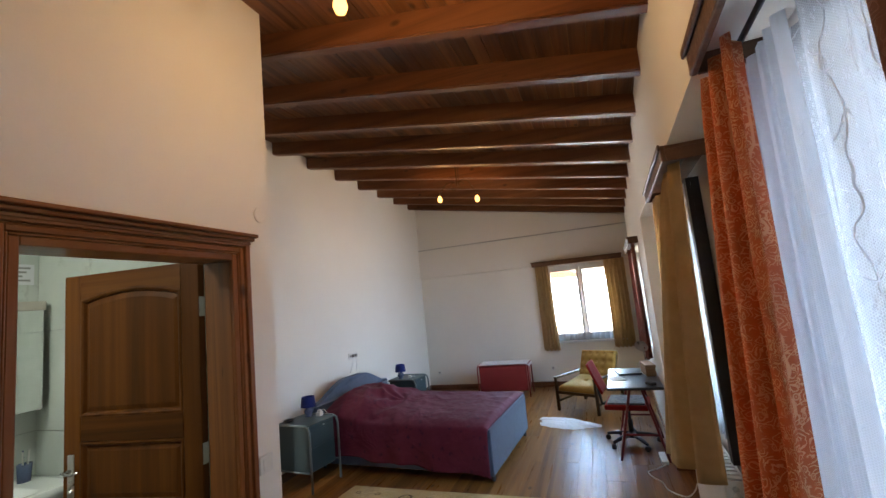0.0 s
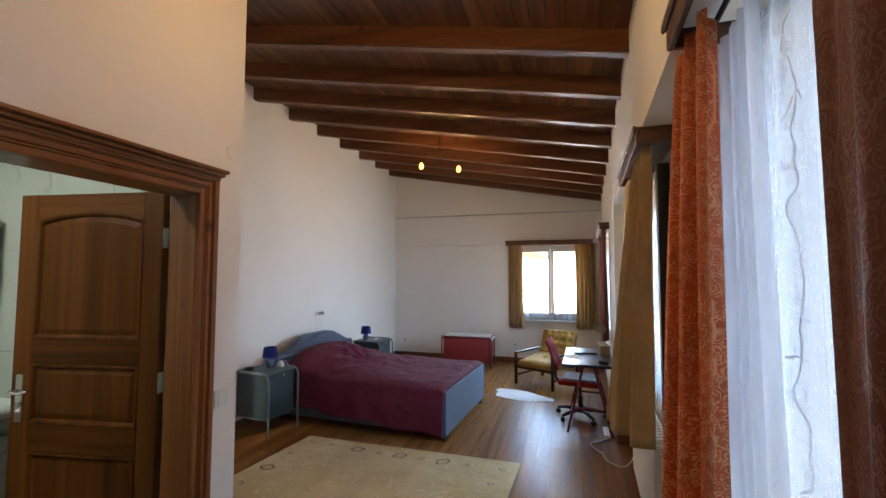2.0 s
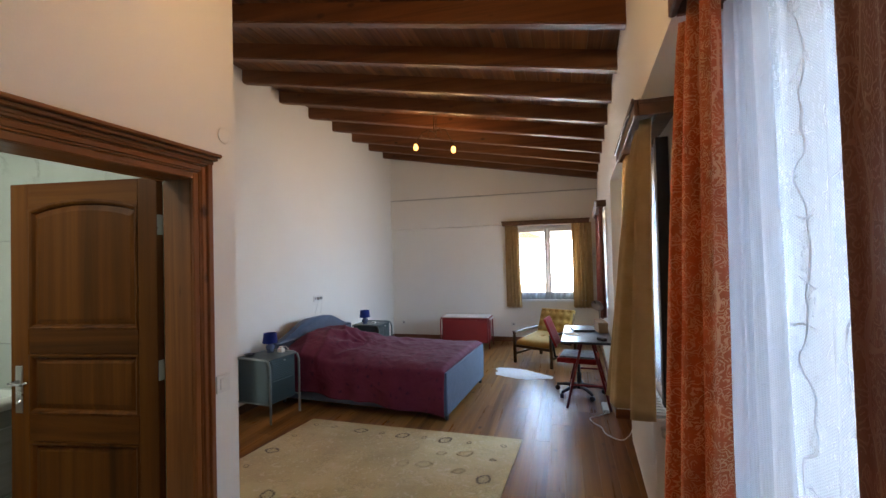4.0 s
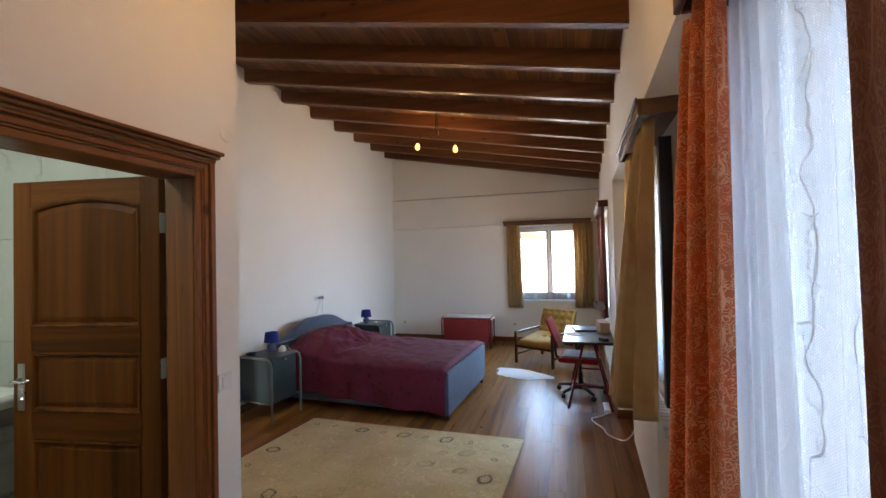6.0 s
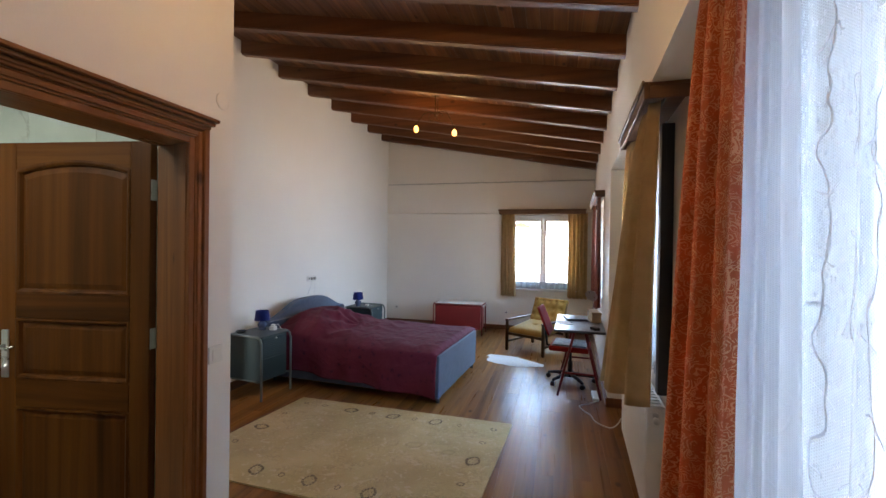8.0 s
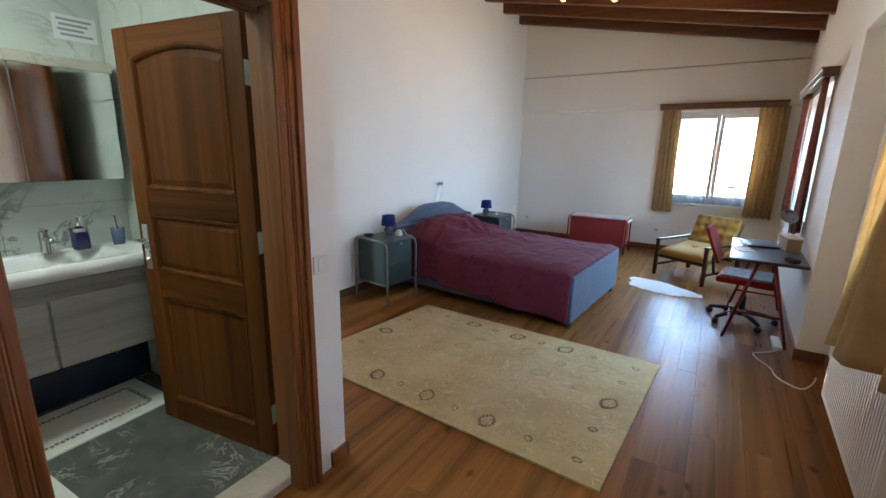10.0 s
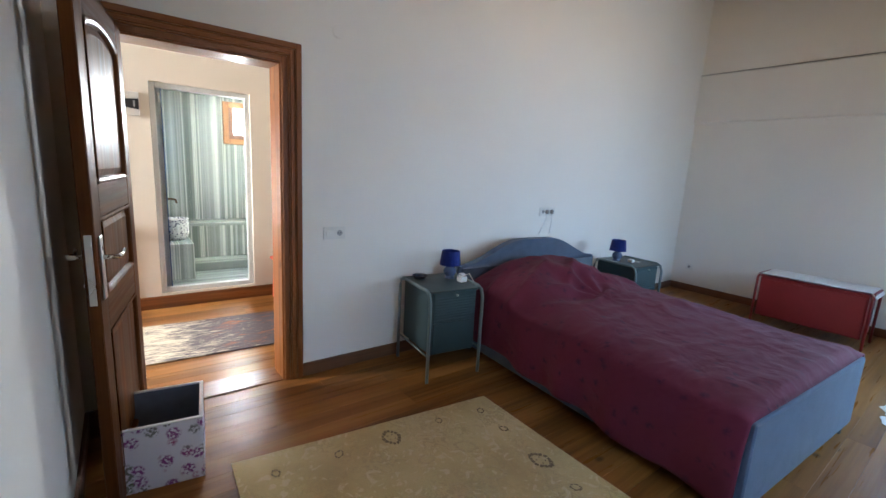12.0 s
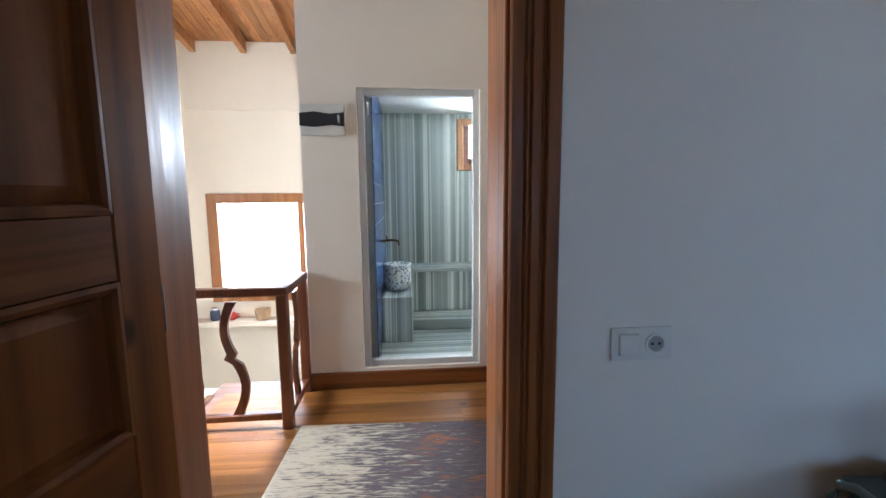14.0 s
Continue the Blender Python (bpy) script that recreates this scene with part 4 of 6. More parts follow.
w = thing("window_5", Matrix.Translation((FX - 0.1, SW[0], SW[2])) @ Euler((0, 0, radians(90))).to_matrix().to_4x4(), "orange-brown wooden stairwell window", "window")
w["kind"] = "structure"
ww, wh = SW[1] - SW[0], SW[3] - SW[2]
for x0, x1, z0, z1 in ((-0.07, 0.07, -0.07, wh + 0.07), (ww - 0.07, ww + 0.07, -0.07, wh + 0.07), (0.07, ww - 0.07, -0.07, 0.07), (0.07, ww - 0.07, wh - 0.06, wh + 0.07), (ww * 0.66 - 0.04, ww * 0.66 + 0.04, 0.07, wh - 0.06)):
    part("window_frame", box(x0, x1, -0.13, 0.03, z0, z1, 0.006), FRAMEWOOD, w)
p = part("pane", box(0.07, ww - 0.07, -0.008, -0.002, 0.07, wh - 0.06), SOAPGLASS, w, "clear glass pane")
p.visible_shadow = False
for z in (0.35, 0.75):
    part("stay", box(0.07, 0.14, -0.03, -0.02, z, z + 0.01), BLACKPLASTIC, w)

# things on the ledge
t = thing("red_teapot", pose(FX + 0.11, 1.22, -0.28), "small red enamel teapot on the ledge", "teapot")
part("body", lathe([(0.03, 0), (0.062, 0.02), (0.07, 0.05), (0.055, 0.085), (0.03, 0.1)], 16), REDSTOOL, t, "", True)
part("lid", lathe([(0.032, 0.1), (0.02, 0.115), (0.008, 0.12), (0.011, 0.135), (0.003, 0.14)], 12), REDSTOOL, t, "", True)
part("spout", tube([(0, -0.055, 0.04), (0, -0.09, 0.06), (0, -0.105, 0.09)], [0.016, 0.011, 0.008]), REDSTOOL, t, "", True)
part("handle", tube([(0, 0.05, 0.085), (0, 0.095, 0.08), (0, 0.095, 0.04), (0, 0.06, 0.03)], 0.007), REDSTOOL, t, "", True)
t = thing("glass_jar", pose(FX + 0.11, 1.0, -0.28), "pale blue glass jar on the ledge", "jar")
part("jar", lathe([(0.05, 0), (0.06, 0.02), (0.06, 0.13), (0.04, 0.155)], 16), BLUEGLASS, t, "", True)
part("lid", lathe([(0.043, 0.155), (0.043, 0.175), (0.01, 0.18)], 16), STEEL, t)
t = thing("wicker_basket", pose(FX + 0.11, 1.62, -0.28), "small tan wicker basket on the ledge", "basket")
part("basket", lathe([(0.085, 0), (0.1, 0.1), (0.1, 0.13), (0.092, 0.13), (0.08, 0.02)], 18), CARD, t)
part("rim", tube([(0.1 * math.cos(k * math.tau / 18), 0.1 * math.sin(k * math.tau / 18), 0.13) for k in range(18)], 0.009, 6, None, True), CARD, t)
t = thing("wall_vent", pose(FX + 0.004, 1.68, -1.72), "small square grey socket on the stairwell wall", "socket")
part("plate", box(0, 0.012, -0.04, 0.04, 0, 0.08, 0.003), PLASTICDARK, t)
part("insert", box(0.012, 0.016, -0.022, 0.022, 0.018, 0.062, 0.002), PLASTIC, t)
t = thing("wooden_bench", pose(FX + 0.25, 1.15, -3.0), "honey-coloured wooden bench at the foot of the stairs", "bench")
part("seat", box(-0.2, 0.2, -0.6, 0.35, 1.24, 1.30, 0.008), FRAMEWOOD, t)
for yy in (-0.55, 0.27):
    part("leg", box(-0.18, 0.18, yy, yy + 0.06, 0, 1.24, 0.006), FRAMEWOOD, t)

# banister with cut-out balusters
t = thing("banister", Matrix(), "red-brown wooden banister with wavy flat balusters", "banister")
RX, RY = -5.02, 2.86


def baluster(at, along):
    n = 22
    left, right = [], []
    for i in range(n + 1):
        f = i / n
        off = 0.05 * math.sin(f * math.tau * 1.0) - (0.03 if 0.46 < f < 0.54 else 0)
        wd = 0.030 - 0.008 * abs(math.sin(f * math.tau))
        left.append((off - wd, 0.10 + 0.67 * f))
        right.append((off + wd, 0.10 + 0.67 * f))
    o = left + right[::-1]
    if along == "y":
        bm = prism([(at[1] + a, z) for a, z in o], at[0] - 0.012, at[0] + 0.012, "yz")
    else:
        bm = prism([(at[0] + a, z) for a, z in o], at[1] - 0.012, at[1] + 0.012, "xz")
    part("baluster", bm, RAILWOOD, t)


part("handrail", box(RX - 0.035, RX + 0.035, 2.0, RY + 0.035, 0.80, 0.85, 0.01, None, 2), RAILWOOD, t)
part("handrail", box(HX, RX - 0.035, RY - 0.035, RY + 0.035, 0.80, 0.85, 0.01, None, 2), RAILWOOD, t)
part("bottom_rail", box(RX - 0.025, RX + 0.025, 2.0, RY - 0.03, 0.06, 0.10, 0.006), RAILWOOD, t)
part("bottom_rail", box(HX, RX - 0.03, RY - 0.025, RY + 0.025, 0.06, 0.10, 0.006), RAILWOOD, t)
part("newel_post", box(RX - 0.03, RX + 0.03, RY - 0.03, RY + 0.03, 0, 0.80, 0.006), RAILWOOD, t)
part("newel_post", box(HX, HX + 0.05, RY - 0.03, RY + 0.03, 0, 0.80, 0.006), RAILWOOD, t)
for yy in (2.58, 2.32, 2.06):
    baluster((RX, yy), "y")
baluster(((HX + RX) / 2, RY), "x")

# glazed opening to the striped bath
w = thing("window_6", pose(HX - 0.06, 0, 0), "grey aluminium framed glass front of the bath", "window")
w["kind"] = "structure"
for y0, y1, z0, z1 in ((GY0, GY0 + 0.045, GZ0, GZ1), (GY1 - 0.045, GY1, GZ0, GZ1), (GY0 + 0.045, GY1 - 0.045, GZ0, GZ0 + 0.045), (GY0 + 0.045, GY1 - 0.045, GZ1 - 0.045, GZ1)):
    part("window_frame", box(-0.03, 0.03, y0, y1, z0, z1, 0.004), ALU, w, "grey aluminium frame")
p = part("pane", box(-0.004, 0.004, GY0 + 0.045, GY1 - 0.045, GZ0 + 0.045, GZ1 - 0.045), SHOWERGLASS, w, "clear glass pane")
p.visible_shadow = False
part("pull_bar", tube([(0.03, GY0 + 0.07, 1.9), (0.05, GY0 + 0.07, 1.9), (0.05, GY0 + 0.07, 1.98), (0.03, GY0 + 0.07, 1.98)], 0.007), STEEL, w)
SX = -7.1
SWN = (4.12, 4.62, 1.62, 2.15)
b = box(SX - 0.1, SX, 3.0, SWN[0], -0.1, 2.3)
box(SX - 0.1, SX, SWN[0], SWN[1], -0.1, SWN[2], 0, b)
box(SX - 0.1, SX, SWN[0], SWN[1], SWN[3], 2.3, 0, b)
box(SX - 0.1, SX, SWN[1], 5.0, -0.1, 2.3, 0, b)
setting("wall_bath", b, STRIPE_V, "vertically striped grey and white marble wall")
setting("wall_bath_outer", box(SX - 0.3, SX - 0.1, 3.0, SWN[0], -0.1, 4.6), HALLPLASTER, "rendered outer wall")
setting("wall_bath_side", box(SX, HX - 0.12, 4.9, 5.0, -0.1, 2.3), STRIPE_H, "striped grey and white marble wall")
setting("floor_bath", box(SX, HX - 0.12, 3.0, 5.0, -0.1, 0.10), STRIPE_H, "striped grey and white marble floor")
setting("ceiling_bath", box(SX - 0.1, HX - 0.12, 3.0, 5.0, 2.20, 2.3), PLASTER, "white plastered bath ceiling")
setting("bath_step", box(SX, SX + 0.62, 3.36, 4.9, 0.10, 0.20, 0.006), STRIPE_H, "striped marble step")
setting("bath_bench", box(SX, SX + 0.3, 3.36, 4.9, 0.20, 0.60, 0.006), STRIPE_V, "striped marble bench along the wall")
setting("bench_slab", box(SX, SX + 0.33, 3.36, 4.9, 0.60, 0.645, 0.006), STRIPE_H, "striped marble bench slab")
setting("bath_block", box(SX + 0.33, SX + 0.95, 3.36, 3.62, 0.10, 0.50, 0.006), STRIPE_V, "striped marble block beside the bench")
wt = setting("wall_blue", box(SX, HX - 0.12, 3.30, 3.352, 0.1, 2.2), GROUT, "wall of blue glazed tiles with pale joints")
tm = box(0, 0.246, 0, 0.006, 0, 0.146, 0.003)
tme = bpy.data.meshes.new("tile")
tm.to_mesh(tme)
tm.free()
tme.materials.append(BLUETILE)
for i in range(6):
    for j in range(14):
        o = new("tile", tme)
        o.parent = wt
        o.location = (SX + 0.002 + 0.25 * i, 3.352, 0.102 + 0.15 * j)
w = thing("window_7", pose(SX - 0.04, 0, 0), "small brown wooden window tilted open", "window")
w["kind"] = "structure"
for y0, y1, z0, z1 in ((SWN[0], SWN[0] + 0.07, SWN[2], SWN[3]), (SWN[1] - 0.07, SWN[1], SWN[2], SWN[3]), (SWN[0] + 0.07, SWN[1] - 0.07, SWN[2], SWN[2] + 0.07), (SWN[0] + 0.07, SWN[1] - 0.07, SWN[3] - 0.07, SWN[3])):
    part("window_frame", box(-0.05, 0.055, y0, y1, z0, z1, 0.006), FRAMEWOOD, w)
sash = part("sash", box(-0.02, 0.03, SWN[0] + 0.07, SWN[0] + 0.13, SWN[2] + 0.07, SWN[3] - 0.07, 0.006), RAILWOOD, w)
part("sash_bar", box(-0.02, 0.03, SWN[0] + 0.13, SWN[1] - 0.07, SWN[2] + 0.07, SWN[2] + 0.13, 0.006), RAILWOOD, sash)
p = part("pane", box(0.0, 0.006, SWN[0] + 0.13, SWN[1] - 0.07, SWN[2] + 0.13, SWN[3] - 0.07), SOAPGLASS, sash)
p.visible_shadow = False
t = thing("marble_basin", pose(SX + 0.62, 3.49, 0.50), "patterned blue and white stone basin on the block", "basin")
part("bowl", lathe([(0.08, 0), (0.11, 0.03), (0.12, 0.22), (0.13, 0.24), (0.11, 0.24), (0.09, 0.06)], 18), BASINSTONE, t, "", True)
part("carved_band", lathe([(0.121, 0.06), (0.125, 0.08), (0.125, 0.18), (0.121, 0.2)], 18), BASINSTONE, t)
t = thing("wall_tap", pose(SX + 0.62, 3.358, 0.95), "dark bronze wall tap over the basin", "tap")
part("spout", tube([(0, 0, 0), (0, 0.08, 0.01), (0, 0.14, 0), (0, 0.15, -0.04)], 0.012), BRONZE, t, "", True)
part("cross_handle", tube([(-0.06, 0.04, 0.05), (0.06, 0.04, 0.05)], 0.009), BRONZE, t)
part("stem", tube([(0, 0.04, 0), (0, 0.04, 0.05)], 0.008), BRONZE, t)

# consumer unit, switch, stool and rug on the landing
t = thing("fuse_box", pose(HX, 3.043, 1.757), "white wall fuse box with a dark smoked cover", "fuse box")
part("body", box(0, 0.03, -0.145, 0.145, 0, 0.2, 0.008, None, 2), PLASTIC, t)
cov = [(-0.145, 0.06), (-0.05, 0.052), (0.06, 0.065), (0.14, 0.055), (0.14, 0.145), (0.05, 0.135), (-0.05, 0.15), (-0.145, 0.14)]
part("cover", prism(cov, 0.03, 0.04, "yz"), BLACKPLASTIC, t, "dark smoked plastic cover")
part("latch", box(0.04, 0.045, 0.10, 0.115, 0.075, 0.125, 0.002), PLASTICDARK, t)
t = thing("light_switch", pose(HX, 4.42, 0.98), "white plastic light switch on the landing wall", "switch")
part("plate", box(0, 0.01, -0.04, 0.04, 0, 0.08, 0.004), PLASTIC, t)
part("rocker", box(0.01, 0.014, -0.025, 0.025, 0.015, 0.065, 0.002), PLASTIC, t)
t = thing("blanking_plate", pose(HX, 4.42, 2.08), "round white blanking cap on the landing wall", "wall cap")
part("cap", lathe([(0.045, 0), (0.045, 0.006), (0.03, 0.01)], 18), HALLPLASTER, t).matrix_basis = pose(0, 0, 0, 0, 90, 0)
t = thing("step_stool", pose(-5.26, 4.42, 0), "bright red painted wooden step stool", "stool")
part("seat", box(-0.15, 0.15, -0.2, 0.2, 0.43, 0.455, 0.006), REDSTOOL, t)
part("step", box(0.02, 0.2, -0.17, 0.17, 0.2, 0.222, 0.005), REDSTOOL, t)
for yy in (-0.17, 0.15):
    part("leg", prism([(-0.13, 0.43), (-0.10, 0.43), (-0.15, 0), (-0.18, 0)], yy, yy + 0.025, "xz"), REDSTOOL, t)
    part("leg", prism([(0.10, 0.43), (0.13, 0.43), (0.22, 0), (0.19, 0)], yy, yy + 0.025, "xz"), REDSTOOL, t)
    part("brace", box(-0.14, 0.17, yy + 0.002, yy + 0.023, 0.175, 0.2), REDSTOOL, t)
bm = box(0, 0.80, 0, 1.62, 0, 0.010, 0.004)
t = obj("landing_rug", bm, FADED)
tagged(t, "distressed rug in beige, slate and rust on the landing", "rug")
t.matrix_basis = pose(-5.02, 2.93, 0.0, 0, 0, -3)


# ---- curtains ----
def curtain(name, m, width, ztop, zbot, folds, amp, material, label, pinch=1.0, swing=0.0, seed=0, through_thick=0.004, group="", pull=None, lap=0.25):
    """Hanging cloth. Local x along the rail, y into the room (negative) and z up; pinch: width at the hem over width at the top."""
    rng = random.Random(seed)
    ph = [rng.uniform(0, 6.28) for _ in range(4)]

    def f(u, v):
        z = ztop + (zbot - ztop) * v
        wv = width * (1 + (pinch - 1) * v)
        x = wv * u + swing * v
        a = amp * (0.55 + 0.45 * v)
        s = u * folds * math.tau + 0.55 * math.sin(u * 5 + ph[0]) + 0.25 * math.sin(v * 3 + ph[1])
        y = a * math.sin(s) + 0.3 * a * math.sin(2.3 * s + ph[2] + v * 1.2)
        x += lap * a * math.cos(s + ph[3])
        if pull:
            y -= pull * (1 - 0.85 * u) * v ** 0.7
        return (x, y, z + 0.008 * math.sin(s) * (v > 0.99))
    nu, nv = int(folds * 14), 30
    bm = sheet(f, nu, nv)
    bm.verts.index_update()
    lay = bm.loops.layers.uv.new("UVMap")
    full = max(width, 0.2) * (1.35 + 1.1 * lap)
    for fc in bm.faces:
        for lp in fc.loops:
            k = lp.vert.index
            lp[lay].uv = (k // (nv + 1) / nu * full + seed * 0.37, k % (nv + 1) / nv * (ztop - zbot))
    ob = obj(name, bm, material, None, "", True)
    ob.matrix_basis = m
    if through_thick:
        thick(ob, through_thick)
    return tagged(ob, label, "curtain", group)


def valance(name, m, w, z0, z1, dep, label):
    t = thing(name, m, label, "valance")
    part("front_board", box(0, w, -dep, -dep + 0.02, z0, z1, 0.004), VALWOOD, t)
    part("top_board", box(0, w, -dep + 0.02, 0, z1 - 0.02, z1, 0.003), VALWOOD, t)
    part("end_board", box(0, 0.02, -dep + 0.02, 0, z0, z1 - 0.02, 0.003), VALWOOD, t)
    part("end_board", box(w - 0.02, w, -dep + 0.02, 0, z0, z1 - 0.02, 0.003), VALWOOD, t)
    part("moulding", box(-0.012, w + 0.012, -dep - 0.012, -dep, z1 - 0.025, z1 + 0.004, 0.005), VALWOOD, t)
    part("curtain_rail", tube([(0.03, -dep * 0.5, z0 + 0.03), (w - 0.03, -dep * 0.5, z0 + 0.03)], 0.008), DARKFRAME, t)
    return t


def bay(y, d):
    """Origin on the window wall at y, d metres behind its face; local x runs towards -y."""
    return Matrix.Translation((XR(y) + d, y, 0)) @ Euler((0, 0, radians(-90 - AZ))).to_matrix().to_4x4()


# bay 1: rust brocade over lace
valance("valance", bay(2.27, NICHE), 1.6, 2.315, 2.40, NICHE + 0.03, "dark wooden curtain valance over the lace curtains")
curtain("brocade_curtain", bay(2.45, 0.045), 0.35, 2.33, 0.05, 3.0, 0.052, ORANGE, "rust-orange brocade curtain with golden scrolls", 0.66, 0.10, 1, 0.004, "brocade curtains", 0.12, 0.5)
curtain("brocade_curtain", bay(1.52, 0.0), 0.66, 2.33, 0.05, 4.0, 0.018, SHADERED, "rust brocade curtain drawn aside, shade put into its cloth colour", 1.0, 0.0, 2, 0.004, "brocade curtains")
curtain("lace_curtain", bay(2.44, 0.15), 1.14, 2.31, 0.06, 7.0, 0.030, LACE, "sheer white lace curtain with woven vines", 1.0, 0.0, 3, 0, "", None, 0.6)
curtain("voile_curtain", bay(2.42, 0.115), 0.40, 2.31, 0.06, 6.0, 0.030, VOILE, "dense white embroidered voile gathered in folds", 1.30, 0.0, 12, 0, "", 0.04, 0.8)
# bay 2: mustard curtains
valance("valance", bay(4.24, NICHE), 1.12, 2.295, 2.375, NICHE + 0.03, "dark wooden curtain valance over mustard curtains")
curtain("mustard_curtain", bay(3.52, 0.03), 0.33, 2.30, 0.82, 2.2, 0.040, TAN, "mustard cotton curtain gathered to the side", 1.15, -0.03, 4, 0.004, "mustard curtains", 0.215)
curtain("mustard_curtain", bay(4.30, 0.03), 0.30, 2.30, 0.82, 3.2, 0.030, TAN, "mustard cotton curtain lit from behind", 1.0, 0.0, 5, 0.004, "mustard curtains", 0.04)
curtain("lace_curtain", bay(4.10, 0.15), 0.54, 2.30, 0.84, 6.0, 0.012, LACE, "short sheer white lace curtain", 1.0, 0.0, 6, 0)
for y0, y9 in ((W2[0] - 0.01, W2[0] + 0.06), (W2[1], W2[1] + 0.06)):
    setting("window_trim", askew(y0, y9, NICHE - (0.065 if y0 < W2[0] else 0.05), NICHE, W2[2] - 0.05, W2[3] - 0.01), DARKFRAME, "dark timber window surround")
# bay 3: maroon curtains
valance("valance", bay(8.12, 0.0), 1.8, 2.20, 2.28, 0.11, "dark wooden curtain valance over maroon curtains")
curtain("maroon_curtain", bay(6.72, -0.055), 0.32, 2.22, 0.85, 3.0, 0.028, MAROON, "maroon patterned curtain drawn to the side", 0.9, 0.0, 7, 0.004, "maroon curtains")
curtain("maroon_curtain", bay(8.08, -0.055), 0.34, 2.22, 0.85, 3.4, 0.028, MAROON, "maroon patterned curtain drawn to the side", 0.9, 0.0, 8, 0.004, "maroon curtains")
# north window: mustard curtains
valance("valance", pose(-1.24, NORTH, 0), 1.57, 2.205, 2.29, 0.15, "brown wooden curtain valance over the gable window")
curtain("mustard_curtain", pose(-1.20, NORTH - 0.08, 0), 0.24, 2.22, 0.66, 4.0, 0.036, TAN, "mustard cotton curtain in tight folds", 1.2, 0.0, 9, 0.004, "mustard curtains")
curtain("mustard_curtain", pose(0.02, NORTH - 0.08, 0), 0.35, 2.22, 0.66, 5.0, 0.036, TAN, "mustard cotton curtain in tight folds", 1.0, 0.0, 10, 0.004, "mustard curtains")
curtain("lace_curtain", pose(-1.0, NORTH + 0.06, 0), 1.15, 0.935, 0.80, 10.0, 0.008, LACE, "low white lace café curtain on the window", 1.0, 0.0, 11, 0)


# ---- radiators ----
def radiator(m, w, h, label):
    t = thing("radiator", m, label, "radiator")
    d = 0.10
    part("front_panel", box(0, w, -d, -d + 0.012, 0, h, 0.005), ENAMEL, t)
    part("back_panel", box(0, w, -0.012, 0, 0, h, 0.005), ENAMEL, t)
    for x0 in (0, w - 0.004):
        part("side_cover", box(x0 - 0.002, x0 + 0.006, -d + 0.004, -0.004, 0.02, h - 0.01, 0.003), ENAMEL, t)
    n = int(w / 0.05)
    bm = bmesh.new()
    for i in range(n):
        box(i * w / n + 0.008, (i + 1) * w / n - 0.008, -d + 0.014, -0.014, h - 0.008, h - 0.002, 0, bm)
    part("top_grille", bm, ENAMEL, t)
    for i in range(int(w / 0.035)):
        part("ridge", box(0.02 + i * 0.035, 0.038 + i * 0.035, -d - 0.003, -d, 0.04, h - 0.04, 0.0015), ENAMEL, t)
    part("valve", tube([(w + 0.004, -0.05, h - 0.07), (w + 0.05, -0.05, h - 0.07)], [0.012, 0.018]), STEEL, t, "", True)
    part("plug", lathe([(0.016, 0), (0.016, 0.006), (0.006, 0.009)], 12), STEEL, t).matrix_basis = pose(w + 0.002, -0.05, h - 0.05, 0, 90, 0)
    for xx in (0.15, w - 0.15):
        part("bracket", box(xx, xx + 0.03, -0.012, 0.03, h * 0.3, h * 0.7), STEEL, t)
    part("pipe", tube([(w - 0.03, -0.05, 0.01), (w - 0.03, -0.05, -0.10)], 0.01), ENAMEL, t)
    return t


radiator(bay(4.72, NICHE - 0.03) @ pose(0, 0, 0.10), 1.2, 0.62, "white panel radiator below the mustard curtains")
radiator(bay(2.35, NICHE - 0.03) @ pose(0, 0, 0.10), 1.0, 0.30, "low white panel radiator behind the lace")


# ---- bed ----
BED = pose(-2.28, 5.83, 0, 0, 0, -4)
t = thing("double_bed", BED, "double bed upholstered in blue-grey cloth", "bed")
hw = 0.80
head = [(-hw, 0.10), (hw, 0.10), (hw, 0.70)]
n = 24
for i in range(n + 1):
    f = 1 - 2 * i / n
    s = (1 - abs(f)) 
    z = 0.71 + 0.19 * (0.5 - 0.5 * math.cos(math.pi * min(1, s * 1.25)))
    head.append((f * hw * 0.985, z))
head.append((-hw, 0.70))
bm = prism(head, -1.06, -0.98, "yz")
es = [e for e in bm.edges if abs(e.verts[0].co.x - e.verts[1].co.x) < 1e-5]
bmesh.ops.bevel(bm, geom=es, offset=0.02, segments=3, affect='EDGES')
part("headboard", bm, BEDCLOTH, t, "arched blue-grey upholstered headboard", True)
part("footboard", box(0.985, 1.045, -0.735, 0.735, 0.06, 0.49, 0.02, None, 3), BEDCLOTH, t)
for s in (-1, 1):
    part("side_rail", box(-0.98, 0.985, s * 0.72 - 0.02, s * 0.72 + 0.02, 0.08, 0.33, 0.012, None, 2), BEDCLOTH, t)
    for xx in (-1.0, 1.01):
        part("leg", lathe([(0.018, 0), (0.026, 0.1)], 12, None, (xx, s * 0.66, 0)), BLACKPLASTIC, t)
part("slat_base", box(-0.97, 0.975, -0.695, 0.695, 0.27, 0.32), WHITECLOTH, t)
part("mattress", box(-0.96, 0.965, -0.69, 0.69, 0.32, 0.475, 0.04, None, 3), WHITECLOTH, t)


